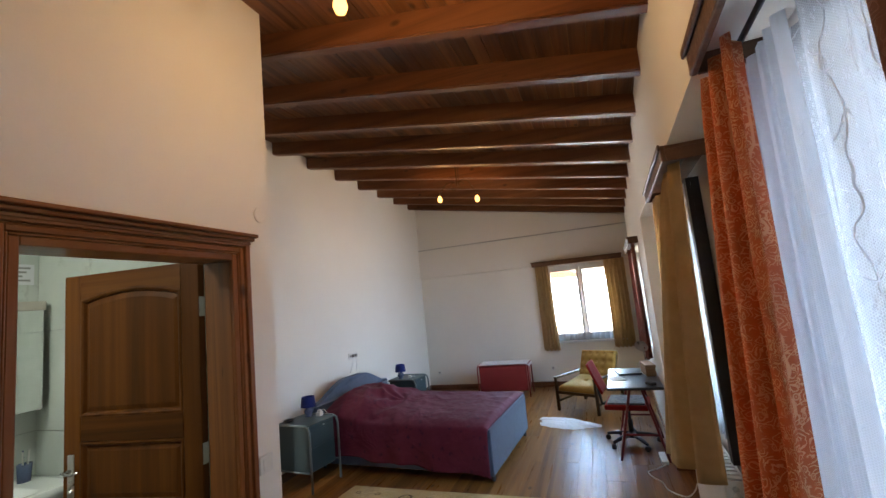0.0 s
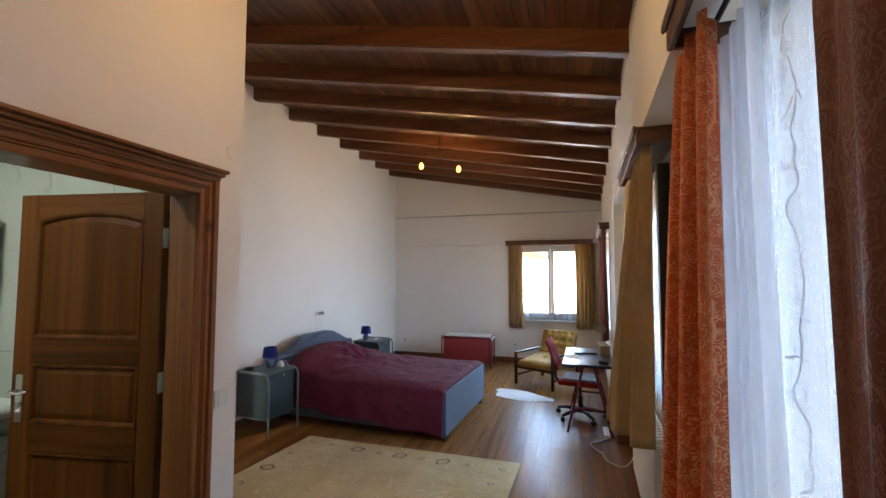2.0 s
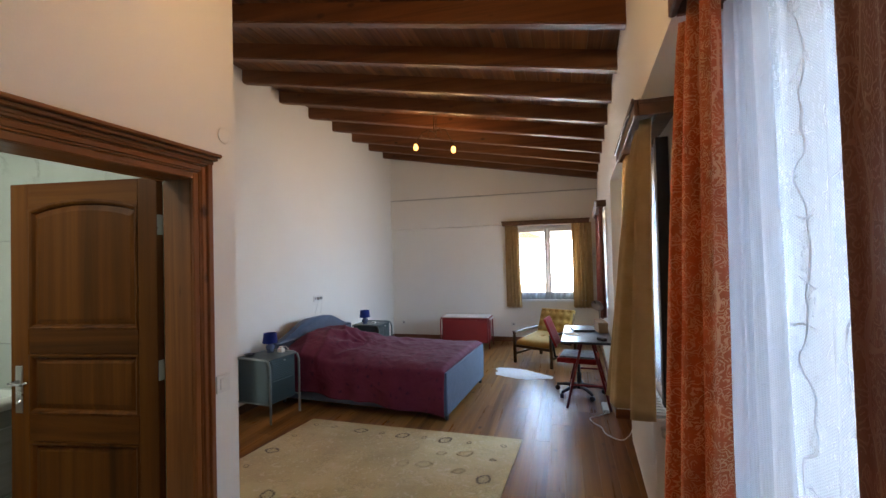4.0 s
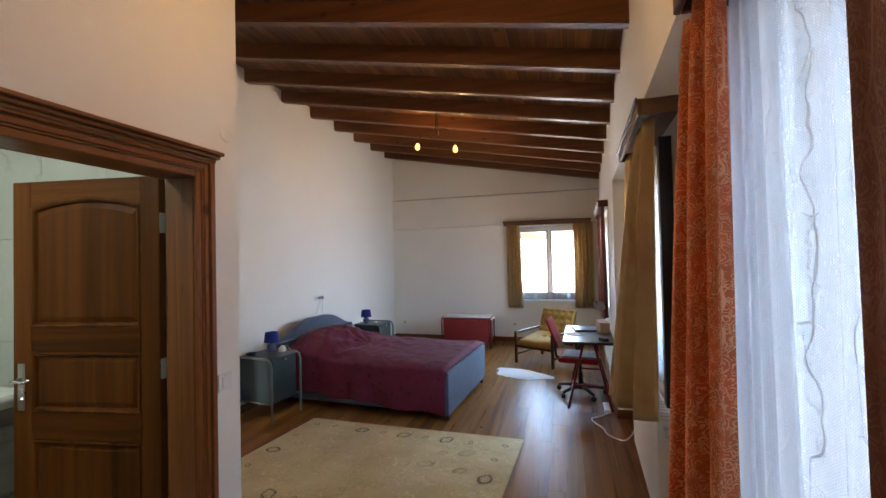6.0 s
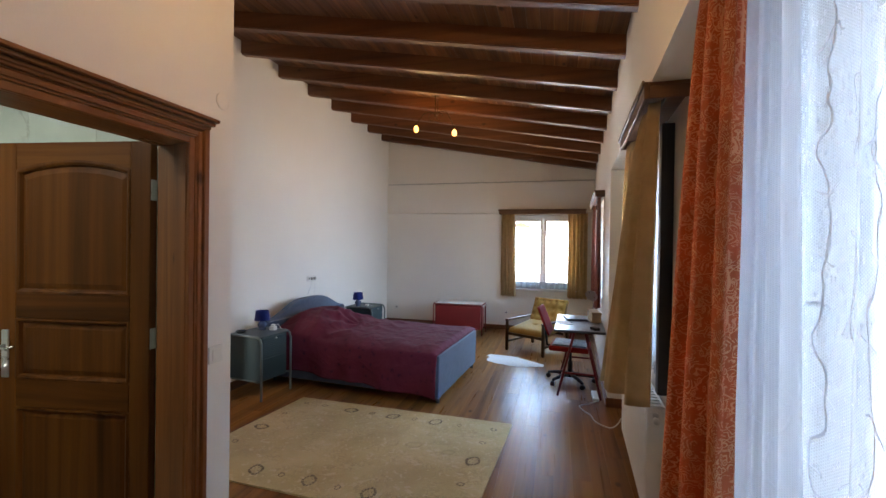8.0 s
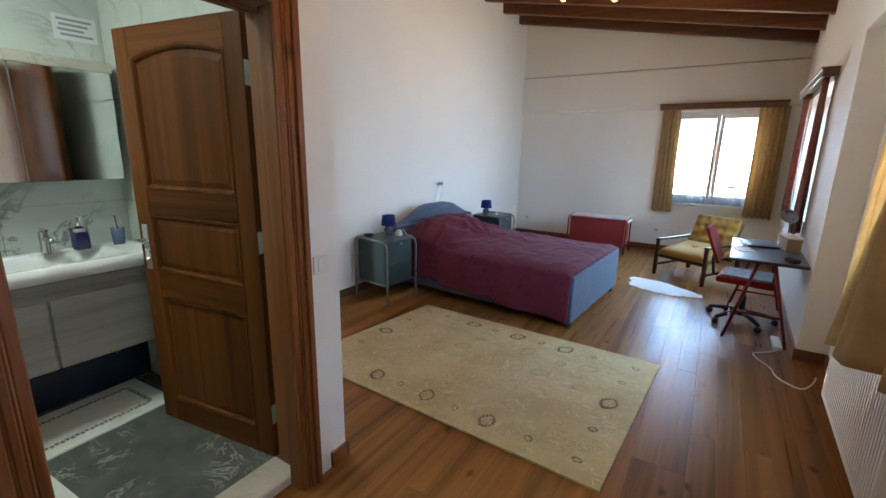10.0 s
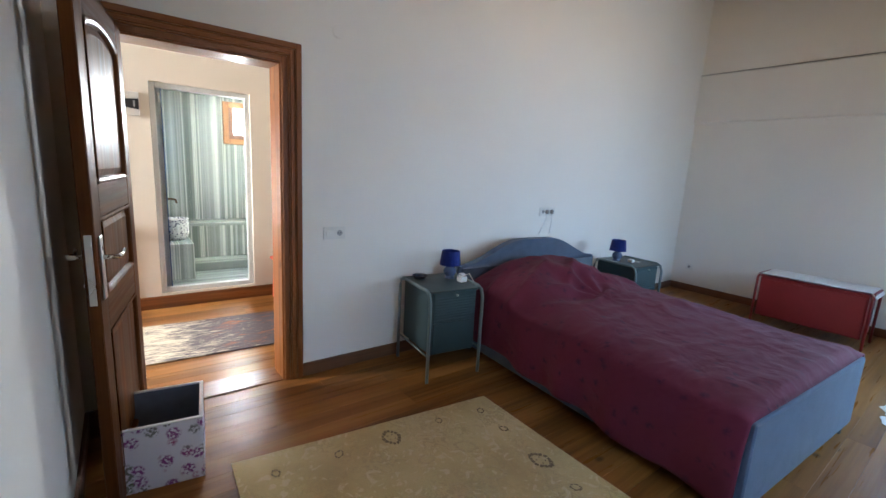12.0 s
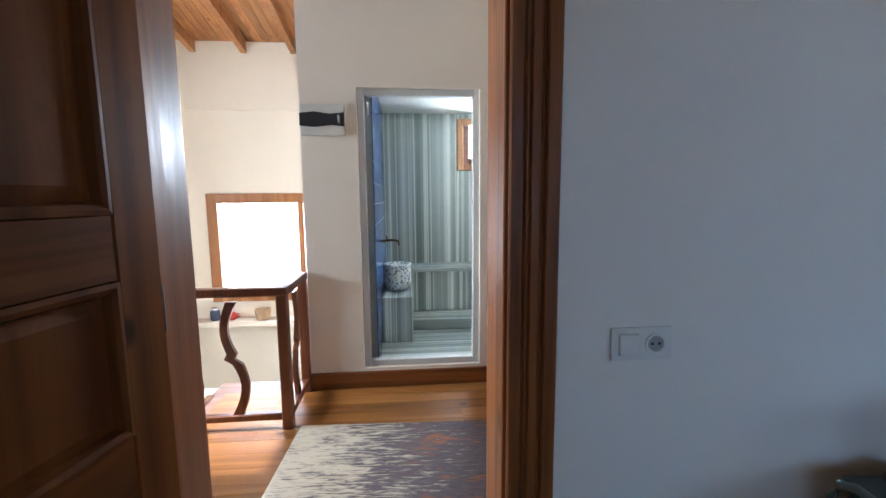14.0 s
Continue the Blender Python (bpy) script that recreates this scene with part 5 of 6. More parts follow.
def pillow(at, rz):
    def f(u, v):
        a, b2 = u * math.tau, (v - 0.5) * math.pi
        c = math.cos(b2)
        sx = math.copysign(abs(math.cos(a)) ** 0.55, math.cos(a)) * c ** 0.5
        sy = math.copysign(abs(math.sin(a)) ** 0.55, math.sin(a)) * c ** 0.5
        return (0.2 * sx, 0.30 * sy, 0.085 * math.sin(b2))
    bm = sheet(f, 24, 12)
    bmesh.ops.remove_doubles(bm, verts=bm.verts[:], dist=0.0005)
    ob = obj("pillow", bm, WHITECLOTH, None, "", True)
    ob.matrix_basis = BED @ pose(*at, 0, -8, rz)
    return tagged(ob, "white pillow beneath the bedspread", "pillow", "pillows")


pillow((-0.68, -0.30, 0.545), 0)
pillow((-0.70, 0.34, 0.49), 0)


def spread(u, v):
    """Bedspread: u from head to foot, v from one hem over the top to the other."""
    x = -0.955 + 1.985 * u
    s = (v - 0.5) * 2
    edge, half, top = 0.70, 0.75, 0.548
    hem = (0.205 - 0.135 * u if s < 0 else 0.2) + 0.012 * math.sin(x * 9)

    def mound(y):
        along = 1 / (1 + ((x + 0.72) / 0.30) ** 4) + 0.12 * math.exp(-((x + 0.2) / 0.3) ** 2)
        pleat = 0.018 * math.sin(9 * math.atan2(x + 0.2, y + 0.05)) * math.exp(-((x + 0.45) / 0.25) ** 2)
        return (0.215 * along + pleat) * (0.94 / (1 + ((y + 0.13) / 0.48) ** 4) + 0.06)
    fold = noise.noise(Vector((x * 2.4, s * 3.1, 3.0))) * 0.014 + noise.noise(Vector((x * 6 + s * 3, s * 7, 8.0))) * 0.006
    ridge = noise.noise(Vector((x * 4.2 + 1.5 * s, s * 2.2 - x, 5.0)))
    fold += 0.028 * (1 - min(1, abs(ridge) * 4.2)) * (0.2 + max(0, 0.9 - abs(x + 0.55)))
    fold += 0.004 * (1 - min(1, abs(noise.noise(Vector((x * 9, s * 8 + x * 4, 2.0)))) * 5))
    if abs(s) < edge:
        y = half * s / edge
        z = top + mound(y) + fold - 0.05 * (abs(s) / edge) ** 7
    else:
        k = (abs(s) - edge) / (1 - edge)
        z0 = top + mound(math.copysign(half, s)) + fold - 0.05
        y = math.copysign(half + 0.035 * math.sin(min(1, k * 2) * 1.5) + (0.018 * math.sin(x * 13 + 2 * math.sin(x * 3)) + 0.012 * noise.noise(Vector((x * 7, k, 4)))) * k, s)
        z = z0 + (hem - z0) * k
    if u > 0.97:
        z = z + (0.4955 - z) * ((u - 0.97) / 0.03) ** 1.5 if abs(s) < edge else z
    return (x, y, z)


ob = obj("bedspread", sheet(spread, 110, 130), SPREAD, None, "", True)
ob.matrix_basis = BED
thick(ob, 0.008, 0)
tagged(ob, "crumpled burgundy patterned bedspread over the bed", "bedspread")


# ---- bedside cabinets and what stands on them ----
def nightstand(m, label):
    t = thing("bedside_cabinet", m, label, "bedside cabinet", "bedside cabinets")
    w, d, h = 0.20, 0.23, 0.64      # half width (y), half depth (x), height
    body = part("body", box(-d + 0.01, d - 0.02, -w + 0.02, w - 0.02, 0.18, h - 0.012, 0.006), TEAL, t)
    part("top", box(-d, d, -w, w, h - 0.012, h, 0.005), TEAL, t)
    part("door", box(d - 0.02, d - 0.008, -w + 0.03, w - 0.03, 0.19, 0.41, 0.003), TEAL, t)
    flap = part("drawer_front", box(d - 0.02, d - 0.010, -w + 0.03, w - 0.03, 0.415, h - 0.02, 0.003), TEAL, t)
    for i in range(9):
        part("louvre", box(d - 0.011, d - 0.004, -w + 0.04, w - 0.04, 0.43 + i * 0.019, 0.438 + i * 0.019, 0.002), TEAL, flap)
    part("knob", lathe([(0.004, 0), (0.004, 0.012), (0.009, 0.014), (0.009, 0.02), (0.004, 0.024)], 10), STEEL, t).matrix_basis = pose(d - 0.008, 0.0, h - 0.035, 0, 90, 0)
    for s in (-1, 1):
        y = s * (w + 0.012)
        pts = [(-d + 0.0, y, 0.0), (-d + 0.0, y, h - 0.06), (-d + 0.02, y, h - 0.015), (-d + 0.06, y, h + 0.002), (d - 0.05, y, h + 0.002), (d - 0.01, y, h - 0.015), (d + 0.012, y, h - 0.07), (d + 0.012, y, 0.0)]
        part("tube_frame", tube(pts, 0.0115, 10), TEALRAIL, t, "painted metal tube frame", True)
        part("cross_bar", tube([(-d, y, 0.19), (d + 0.012, y, 0.19)], 0.007), TEALRAIL, t, "", True)
    return t


NS1, NS2 = pose(-3.235, 4.838, 0, 0, 0, -6), pose(-3.06, 7.07, 0, 0, 0, -4)
nightstand(NS1, "teal-grey metal bedside cabinet with tube legs")
nightstand(NS2, "teal-grey metal bedside cabinet on the far side")


def bed_lamp(m, label):
    t = thing("table_lamp", m, label, "table lamp", "bedside lamps")
    part("base", lathe([(0.042, 0), (0.045, 0.006), (0.03, 0.014), (0.045, 0.035), (0.056, 0.06), (0.045, 0.088), (0.016, 0.108), (0.012, 0.125)], 24), BLUEGLASS, t, "glossy blue-grey ceramic base", True)
    part("socket", lathe([(0.013, 0.125), (0.013, 0.16)], 12), STEEL, t)
    prof = [(0.088, 0.118), (0.073, 0.232)]
    bm = bmesh.new()
    n = 40
    rings = [[bm.verts.new((r * (1 + 0.012 * (k % 2)) * math.cos(k * math.tau / n), r * (1 + 0.012 * (k % 2)) * math.sin(k * math.tau / n), z)) for k in range(n)] for r, z in prof]
    for k in range(n):
        bm.faces.new((rings[0][k], rings[0][(k + 1) % n], rings[1][(k + 1) % n], rings[1][k]))
    sh = part("shade", bm, BLUESHADE, t, "pleated cobalt blue shade")
    thick(sh, 0.002)
    for r, z in prof:
        part("shade_ring", tube([(r * math.cos(k * math.tau / 24), r * math.sin(k * math.tau / 24), z) for k in range(24)], 0.003, 6, None, True), BLUESHADE, sh)
    part("shade_carrier", tube([(-0.076, 0, 0.2), (0.076, 0, 0.2)], 0.002, 6), STEEL, sh)
    return t


bed_lamp(NS1 @ pose(-0.075, 0.125, 0.64) @ Matrix.Scale(0.9, 4), "small table lamp with a cobalt blue shade")
bed_lamp(NS2 @ pose(-0.06, -0.10, 0.64) @ Matrix.Scale(0.9, 4), "small table lamp with a cobalt blue shade")
t = thing("ashtray", NS1 @ pose(-0.15, -0.09, 0.64), "small dark glass dish on the bedside cabinet", "dish")
part("dish", lathe([(0.04, 0), (0.055, 0.018), (0.06, 0.022), (0.048, 0.02), (0.035, 0.008)], 18), BLACKPLASTIC, t, "", True)
part("lid", lathe([(0.04, 0.021), (0.03, 0.03), (0.008, 0.033)], 18), NAVYTILE, t, "", True)
t = thing("charger_plug", NS1 @ pose(0.05, 0.155, 0.64), "white multi-plug adapter on the bedside cabinet", "adapter")
part("block", box(-0.03, 0.03, -0.028, 0.028, 0, 0.045, 0.01, None, 2), PLASTIC, t)
part("plug", box(-0.02, 0.02, -0.02, 0.02, 0.045, 0.065, 0.006), PLASTIC, t)
part("lead", tube([(0, 0.02, 0.05), (0.02, 0.05, 0.06), (0.04, 0.075, 0.01), (0.07, 0.09, -0.05)], 0.004), CABLE, t, "white lead", True)
t = thing("charger_plug", NS2 @ pose(0.05, -0.02, 0.64), "white adapter on the bedside cabinet", "adapter")
part("block", box(-0.025, 0.025, -0.02, 0.02, 0, 0.03, 0.008, None, 2), PLASTIC, t)
part("lead", tube([(0, 0.02, 0.015), (0.03, 0.05, 0.012), (0.05, 0.08, 0.006)], 0.003), CABLE, t, "", True)


# ---- sockets and switches ----
def switch_plate(m, cells, label, category="switch"):
    """Local x out of the wall, y along it; one cell letter each: r rocker, s socket."""
    t = thing("socket_plate" if "s" in cells else "light_switch", m, label, category)
    w = 0.07 * len(cells) + 0.016
    part("plate", box(0, 0.009, -w / 2, w / 2, -0.042, 0.042, 0.004, None, 2), PLASTIC, t)
    for i, c in enumerate(cells):
        y = -w / 2 + 0.043 + 0.07 * i
        if c == "r":
            part("rocker", box(0.009, 0.014, y - 0.026, y + 0.026, -0.028, 0.028, 0.003), PLASTIC, t)
        else:
            s = part("socket", lathe([(0.027, 0.0), (0.027, 0.004), (0.021, 0.004), (0.019, -0.004)], 20), PLASTIC, t)
            s.matrix_basis = pose(0.009, y, 0, 0, 90, 0)
            part("well", lathe([(0.0195, 0), (0.0195, 0.0012)], 20), PLASTICDARK, s).location = (0, 0, 0.0005)
            part("pin_hole", lathe([(0.004, 0), (0.004, 0.003)], 8), BLACKPLASTIC, s).location = (0, 0.009, 0.0)
            part("pin_hole", lathe([(0.004, 0), (0.004, 0.003)], 8), BLACKPLASTIC, s).location = (0, -0.009, 0.0)
    return t


switch_plate(pose(WEST, 4.150, 0.985), "rs", "ivory switch and socket plate beside the door", "switch")
sp = switch_plate(pose(WEST, 6.34, 1.10), "sss", "ivory triple socket above the headboard", "socket")
for k, yy in enumerate((-0.03, 0.04)):
    t = tagged(obj("lamp_plug", box(0, 0.035, -0.014, 0.014, -0.02, 0.02, 0.006), PLASTICDARK), "grey plug in the socket above the bed", "plug", "lamp plugs")
    t.matrix_basis = pose(WEST + 0.014, 6.34 + yy, 1.10)
    t2 = tagged(obj("lamp_lead", tube([(0.03, yy, -0.02), (0.03, yy * 1.6 - 0.02, -0.12), (0.02, yy * 2.2 - 0.05, -0.22)], 0.003), CABLE, None, "", True), "thin white lead hanging from the socket", "lead", "lamp leads")
    t2.matrix_basis = pose(WEST, 6.34, 1.10)
switch_plate(pose(BATH, 2.675, 1.045), "r", "ivory light switch beside the bathroom door", "switch")
for x in (-3.33, -1.09):
    switch_plate(pose(x, NORTH, 0.33, 0, 0, -90), "s", "ivory wall socket low on the gable wall", "socket")
for m, lb in ((pose(BATH, 2.71, 2.29), "round plastered blanking cap by the bathroom door"), (pose(WEST, 4.17, 2.26), "round plastered blanking cap above the switch")):
    t = thing("blanking_plate", m, lb, "wall cap")
    part("cap", lathe([(0.042, 0), (0.042, 0.004), (0.03, 0.006)], 20), PLASTER, t).matrix_basis = pose(0, 0, 0, 0, 90, 0)


# ---- rugs ----
t = thing("area_rug", Matrix(), "beige wool rug with small floral medallions", "rug")
A, B, C, D = Vector((-2.67, 4.815, 0)), Vector((-0.535, 4.77, 0)), Vector((-0.635, 3.25, 0)), Vector((-2.84, 3.345, 0))


def rugtop(u, v):
    p = (A * (1 - u) + B * u) * (1 - v) + (D * (1 - u) + C * u) * v
    return (p.x, p.y, 0.012 + 0.0025 * noise.noise(Vector((p.x * 2, p.y * 2, 0))))


bm = sheet(rugtop, 30, 22)
bd = [e for e in bm.edges if e.is_boundary]
ex = bmesh.ops.extrude_edge_only(bm, edges=bd)["geom"]
for v in [g for g in ex if isinstance(g, bmesh.types.BMVert)]:
    v.co.z = 0.001
part("woven_field", bm, RUGCLOTH, t)


def medallion(r, k):
    """A broken rosette: short uneven strokes round a squarish ring, petals within."""
    bm = bmesh.new()
    rg = random.Random(int(r * 1e5))
    n = 14 if k else 6

    def at(a, f):
        q = r * f * (1 + 0.05 * math.cos(4 * a))
        return (q * math.cos(a) * 1.2, q * math.sin(a) * 0.9)
    for i in range(n):
        a0, a9 = (i + 0.04) * math.tau / n, (i + rg.uniform(0.66, 0.9)) * math.tau / n
        w = rg.uniform(0.22, 0.36)
        arc = [at(a0 + (a9 - a0) * c / 4, 1.0 + 0.05 * math.sin(c * 1.6)) for c in range(5)] + [at(a0 + (a9 - a0) * c / 4, 1.0 - w) for c in range(4, -1, -1)]
        prism(arc, 0.0, 0.0018, "xy", bm)
    if k:
        for i in range(4):
            a = i * math.tau / 4 + 0.78
            c0 = at(a, 0.42)
            prism([(c0[0] + 0.08 * r * math.cos(c * 1.05), c0[1] + 0.07 * r * math.sin(c * 1.05)) for c in range(6)], 0.0, 0.0016, "xy", bm)
    return bm


for i, (x, y, s) in enumerate(((-2.61, 4.09, 1), (-2.04, 4.64, 1), (-1.61, 4.62, 1), (-1.20, 4.61, 1), (-0.75, 4.02, 1), (-1.31, 3.435, 1), (-1.75, 3.46, 1), (-2.18, 3.48, 1), (-2.55, 4.68, 0.0), (-0.68, 4.6, 0.0), (-0.78, 3.4, 0.0), (-2.66, 3.5, 0.0),
        (-2.34, 4.67, 0), (-1.82, 4.63, 0), (-1.40, 4.62, 0), (-0.98, 4.6, 0), (-1.53, 3.44, 0), (-1.97, 3.47, 0), (-1.05, 3.42, 0), (-2.63, 3.8, 0), (-2.6, 4.4, 0), (-0.73, 4.33, 0), (-0.77, 3.7, 0))):
    o = part("medallion", medallion((0.054 if s else 0.022) + 0.0007 * (i % 5), s > 0), RUGDARK, t, "brown woven medallion")
    o.matrix_basis = pose(x, y, 0.0125, 0, 0, 17 * i)
rng = random.Random(21)
for i in range(14):
    u, v = (i % 7 + 0.5 + rng.uniform(-0.2, 0.2)) / 7, (i // 7 + 0.5 + rng.uniform(-0.2, 0.2)) / 4
    p = rugtop(0.14 + 0.72 * u, 0.2 + 0.6 * v)
    o = part("flower", medallion(rng.uniform(0.035, 0.06), True), RUGGREY, t, "faded grey woven flower")
    o.matrix_basis = pose(p[0], p[1], 0.0125, 0, 0, rng.uniform(0, 90))

n = 64
fur = []
for i in range(n):
    a = i * math.tau / n
    r = 1 + 0.10 * math.sin(3 * a + 0.6) + 0.07 * math.sin(5 * a) + 0.03 * math.sin(17 * a)
    fur.append((0.41 * r * math.cos(a), 0.225 * r * math.sin(a)))


def fleece(u, v):
    a = u * math.tau
    i = u * n
    p, q = Vector(fur[int(i) % n]), Vector(fur[(int(i) + 1) % n])
    c = p.lerp(q, i - int(i)) * v
    return (c.x, c.y, 0.004 + 0.03 * (1 - v ** 3) + 0.006 * noise.noise(Vector((c.x * 30, c.y * 30, 0))))


bm = sheet(fleece, n, 10)
bmesh.ops.remove_doubles(bm, verts=bm.verts[:], dist=0.0004)
t = obj("sheepskin", bm, WHITEFUR, None, "", True)
t.matrix_basis = pose(-0.76, 6.91, 0.0, 0, 0, -24)
tagged(t, "white sheepskin lying on the plank floor", "sheepskin")

# ---- red trolley cabinet ----
t = thing("metal_cabinet", pose(-1.88, 8.62, 0), "dark red metal cabinet with tube legs and a white cloth", "cabinet")
part("body", box(-0.42, 0.42, -0.2, 0.2, 0.10, 0.52, 0.008), REDPAINT, t)
part("door", box(-0.41, 0.41, -0.212, -0.2, 0.11, 0.50, 0.004), REDPAINT, t)
for s in (-1, 1):
    pts = [(s * 0.445, -0.21, 0), (s * 0.445, -0.21, 0.50), (s * 0.445, -0.18, 0.54), (s * 0.445, 0.17, 0.54), (s * 0.445, 0.2, 0.5), (s * 0.445, 0.2, 0)]
    part("tube_frame", tube(pts, 0.012, 8), REDPAINT, t, "red tube frame", True)
part("top", box(-0.43, 0.43, -0.21, 0.21, 0.52, 0.535, 0.004), REDPAINT, t)


def runner(u, v):
    x = -0.47 + 0.94 * u
    z = 0.553
    if u < 0.04 or u > 0.96:
        z = 0.553 - 0.05 * (0.04 - min(u, 1 - u)) / 0.04
    return (x, -0.205 + 0.41 * v, z + 0.003 * noise.noise(Vector((x * 8, v * 4, 0))))


ob = obj("table_runner", sheet(runner, 40, 10), WHITECLOTH, None, "", True)
ob.matrix_basis = pose(-1.88, 8.62, 0)
thick(ob, 0.004)
tagged(ob, "white linen runner laid over the red cabinet", "runner")

# ---- tufted armchair ----
CH = pose(-0.455, 7.70, 0, 0, 0, -29)
t = thing("armchair", CH, "mustard button-tufted armchair with a dark open frame", "armchair")
W = 0.315


def cushion(u, v, w, l, h, tufts):
    """A padded slab with rounded rim and button dimples, seen from above."""
    x, y = (u - 0.5) * 2, (v - 0.5) * 2
    rim = max(0.0, 1 - max(abs(x), abs(y)) ** 8) ** 0.5
    z = h * rim
    for a in range(tufts[0]):
        for c in range(tufts[1]):
            bx, by = ((a + 0.5) / tufts[0] - 0.5) * 2, ((c + 0.5) / tufts[1] - 0.5) * 2
            z -= 0.028 * math.exp(-(((x - bx) * w / 2) ** 2 + ((y - by) * l / 2) ** 2) / 0.0012)
    return (x * w / 2, y * l / 2, z)


def padded(name, w, l, h, tufts, m):
    bm = sheet(lambda u, v: cushion(u, v, w, l, h, tufts), 48, 48)
    bd = [e for e in bm.edges if e.is_boundary]
    ex = bmesh.ops.extrude_edge_only(bm, edges=bd)["geom"]
    low = [g for g in ex if isinstance(g, bmesh.types.BMVert)]
    for v in low:
        v.co.z = -0.06
    bmesh.ops.holes_fill(bm, edges=[e for e in bm.edges if e.is_boundary])
    o = part(name, bm, TUFT, t, "mustard velvet " + name.replace("_", " "), True)
    o.matrix_basis = m
    for a in range(tufts[0]):
        for c in range(tufts[1]):
            bx, by = ((a + 0.5) / tufts[0] - 0.5) * w, ((c + 0.5) / tufts[1] - 0.5) * l
            bt = part("button", lathe([(0.011, 0), (0.011, 0.004), (0.005, 0.008)], 8), TUFT, o)
            bt.location = (bx, by, h - 0.028)
    return o


padded("seat_cushion", 0.57, 0.60, 0.07, (1, 1), pose(0, -0.04, 0.335, 7, 0, 0))
padded("back_cushion", 0.57, 0.48, 0.07, (5, 4), pose(0, 0.335, 0.54, 66, 0, 0))
for s in (-1, 1):
    part("armrest", box(s * W - 0.025, s * W + 0.025, -0.36, 0.38, 0.455, 0.48, 0.008, None, 2), BRONZE, t, "dark brown armrest")
    part("front_leg", box(s * W - 0.018, s * W + 0.018, -0.36, -0.32, 0, 0.455, 0.004), BRONZE, t)
    part("back_leg", prism([(0.34, 0.455), (0.38, 0.455), (0.42, 0), (0.38, 0)], s * W - 0.018, s * W + 0.018, "yz"), BRONZE, t)
    part("side_rail", box(s * W - 0.014, s * W + 0.014, -0.34, 0.38, 0.12, 0.15, 0.004), BRONZE, t)
    part("back_post", prism([(0.24, 0.30), (0.275, 0.29), (0.44, 0.70), (0.405, 0.71)], s * (W - 0.04) - 0.012, s * (W - 0.04) + 0.012, "yz"), BRONZE, t)
part("front_rail", box(-W, W, -0.35, -0.32, 0.24, 0.28, 0.004), BRONZE, t)
part("back_rail", box(-W, W, 0.24, 0.27, 0.24, 0.28, 0.004), BRONZE, t)

# ---- desk on red trestles, and its chair ----
t = thing("desk", pose(0.09, 6.04, 0, 0, 0, -AZ), "dark glossy desk top on red metal trestles", "desk")
part("tabletop", box(-0.26, 0.25, -0.53, 0.53, 0.715, 0.74, 0.005), DESKTOP, t)
for yy in (-0.36, 0.36):
    for s in (-1, 1):
        part("trestle_leg", tube([(s * 0.05, yy + s * 0.0, 0.715), (s * 0.22, yy, 0.0)], 0.013, 8), REDPAINT, t, "red metal leg", True)
    part("trestle_bar", tube([(-0.16, yy, 0.25), (0.16, yy, 0.25)], 0.011, 8), REDPAINT, t, "red metal bar", True)
    part("trestle_head", box(-0.2, 0.2, yy - 0.02, yy + 0.02, 0.69, 0.715, 0.004), REDPAINT, t)
for s in (-1, 1):
    part("brace", tube([(s * 0.19, -0.36, 0.1), (s * 0.19, 0.36, 0.1)], 0.009, 8), REDPAINT, t)

t = thing("swivel_chair", pose(0.0, 6.20, 0, 0, 0, -8), "red swivel chair with a black five-star base", "chair")
base = part("star_base", lathe([(0.05, 0.07), (0.055, 0.10), (0.03, 0.13)], 14), BLACKPLASTIC, t, "", True)
for k in range(5):
    a = k * math.tau / 5 + 0.3
    c, s = math.cos(a), math.sin(a)
    part("spoke", tube([(0.03 * c, 0.03 * s, 0.10), (0.17 * c, 0.17 * s, 0.09), (0.28 * c, 0.28 * s, 0.068)], [0.026, 0.021, 0.015]), BLACKPLASTIC, base, "", True)
    wh = lathe([(0.018, -0.022), (0.028, -0.018), (0.028, 0.018), (0.018, 0.022)], 14)
    bmesh.ops.rotate(wh, verts=wh.verts[:], matrix=Euler((radians(90), 0, a + 0.6)).to_matrix())
    bmesh.ops.translate(wh, verts=wh.verts[:], vec=(0.28 * c, 0.28 * s, 0.028))
    part("castor", wh, BLACKPLASTIC, base, "", True)
part("gas_column", lathe([(0.027, 0.1), (0.027, 0.25), (0.016, 0.255), (0.016, 0.40)], 14), BLACKPLASTIC, t, "", True)
part("seat", box(-0.22, 0.22, -0.22, 0.22, 0.40, 0.455, 0.025, None, 3), REDMESH, t, "red seat")
part("seat_pad", box(-0.19, 0.19, -0.19, 0.19, 0.455, 0.475, 0.009, None, 2), SEATCLOTH, t, "pale patterned seat pad")
part("back_stem", tube([(-0.18, 0, 0.41), (-0.27, 0, 0.42), (-0.29, 0, 0.55), (-0.285, 0, 0.62)], 0.015), BLACKPLASTIC, t, "", True)


def backrest(u, v):
    y = (u - 0.5) * 0.36 * (1 - 0.15 * abs(v - 0.5))
    return (-0.235 - 0.13 * v + 0.25 * y * y, y, 0.56 + 0.32 * v)


bk = part("backrest", sheet(backrest, 14, 14), REDMESH, t, "red curved backrest", True)
thick(bk, 0.022)

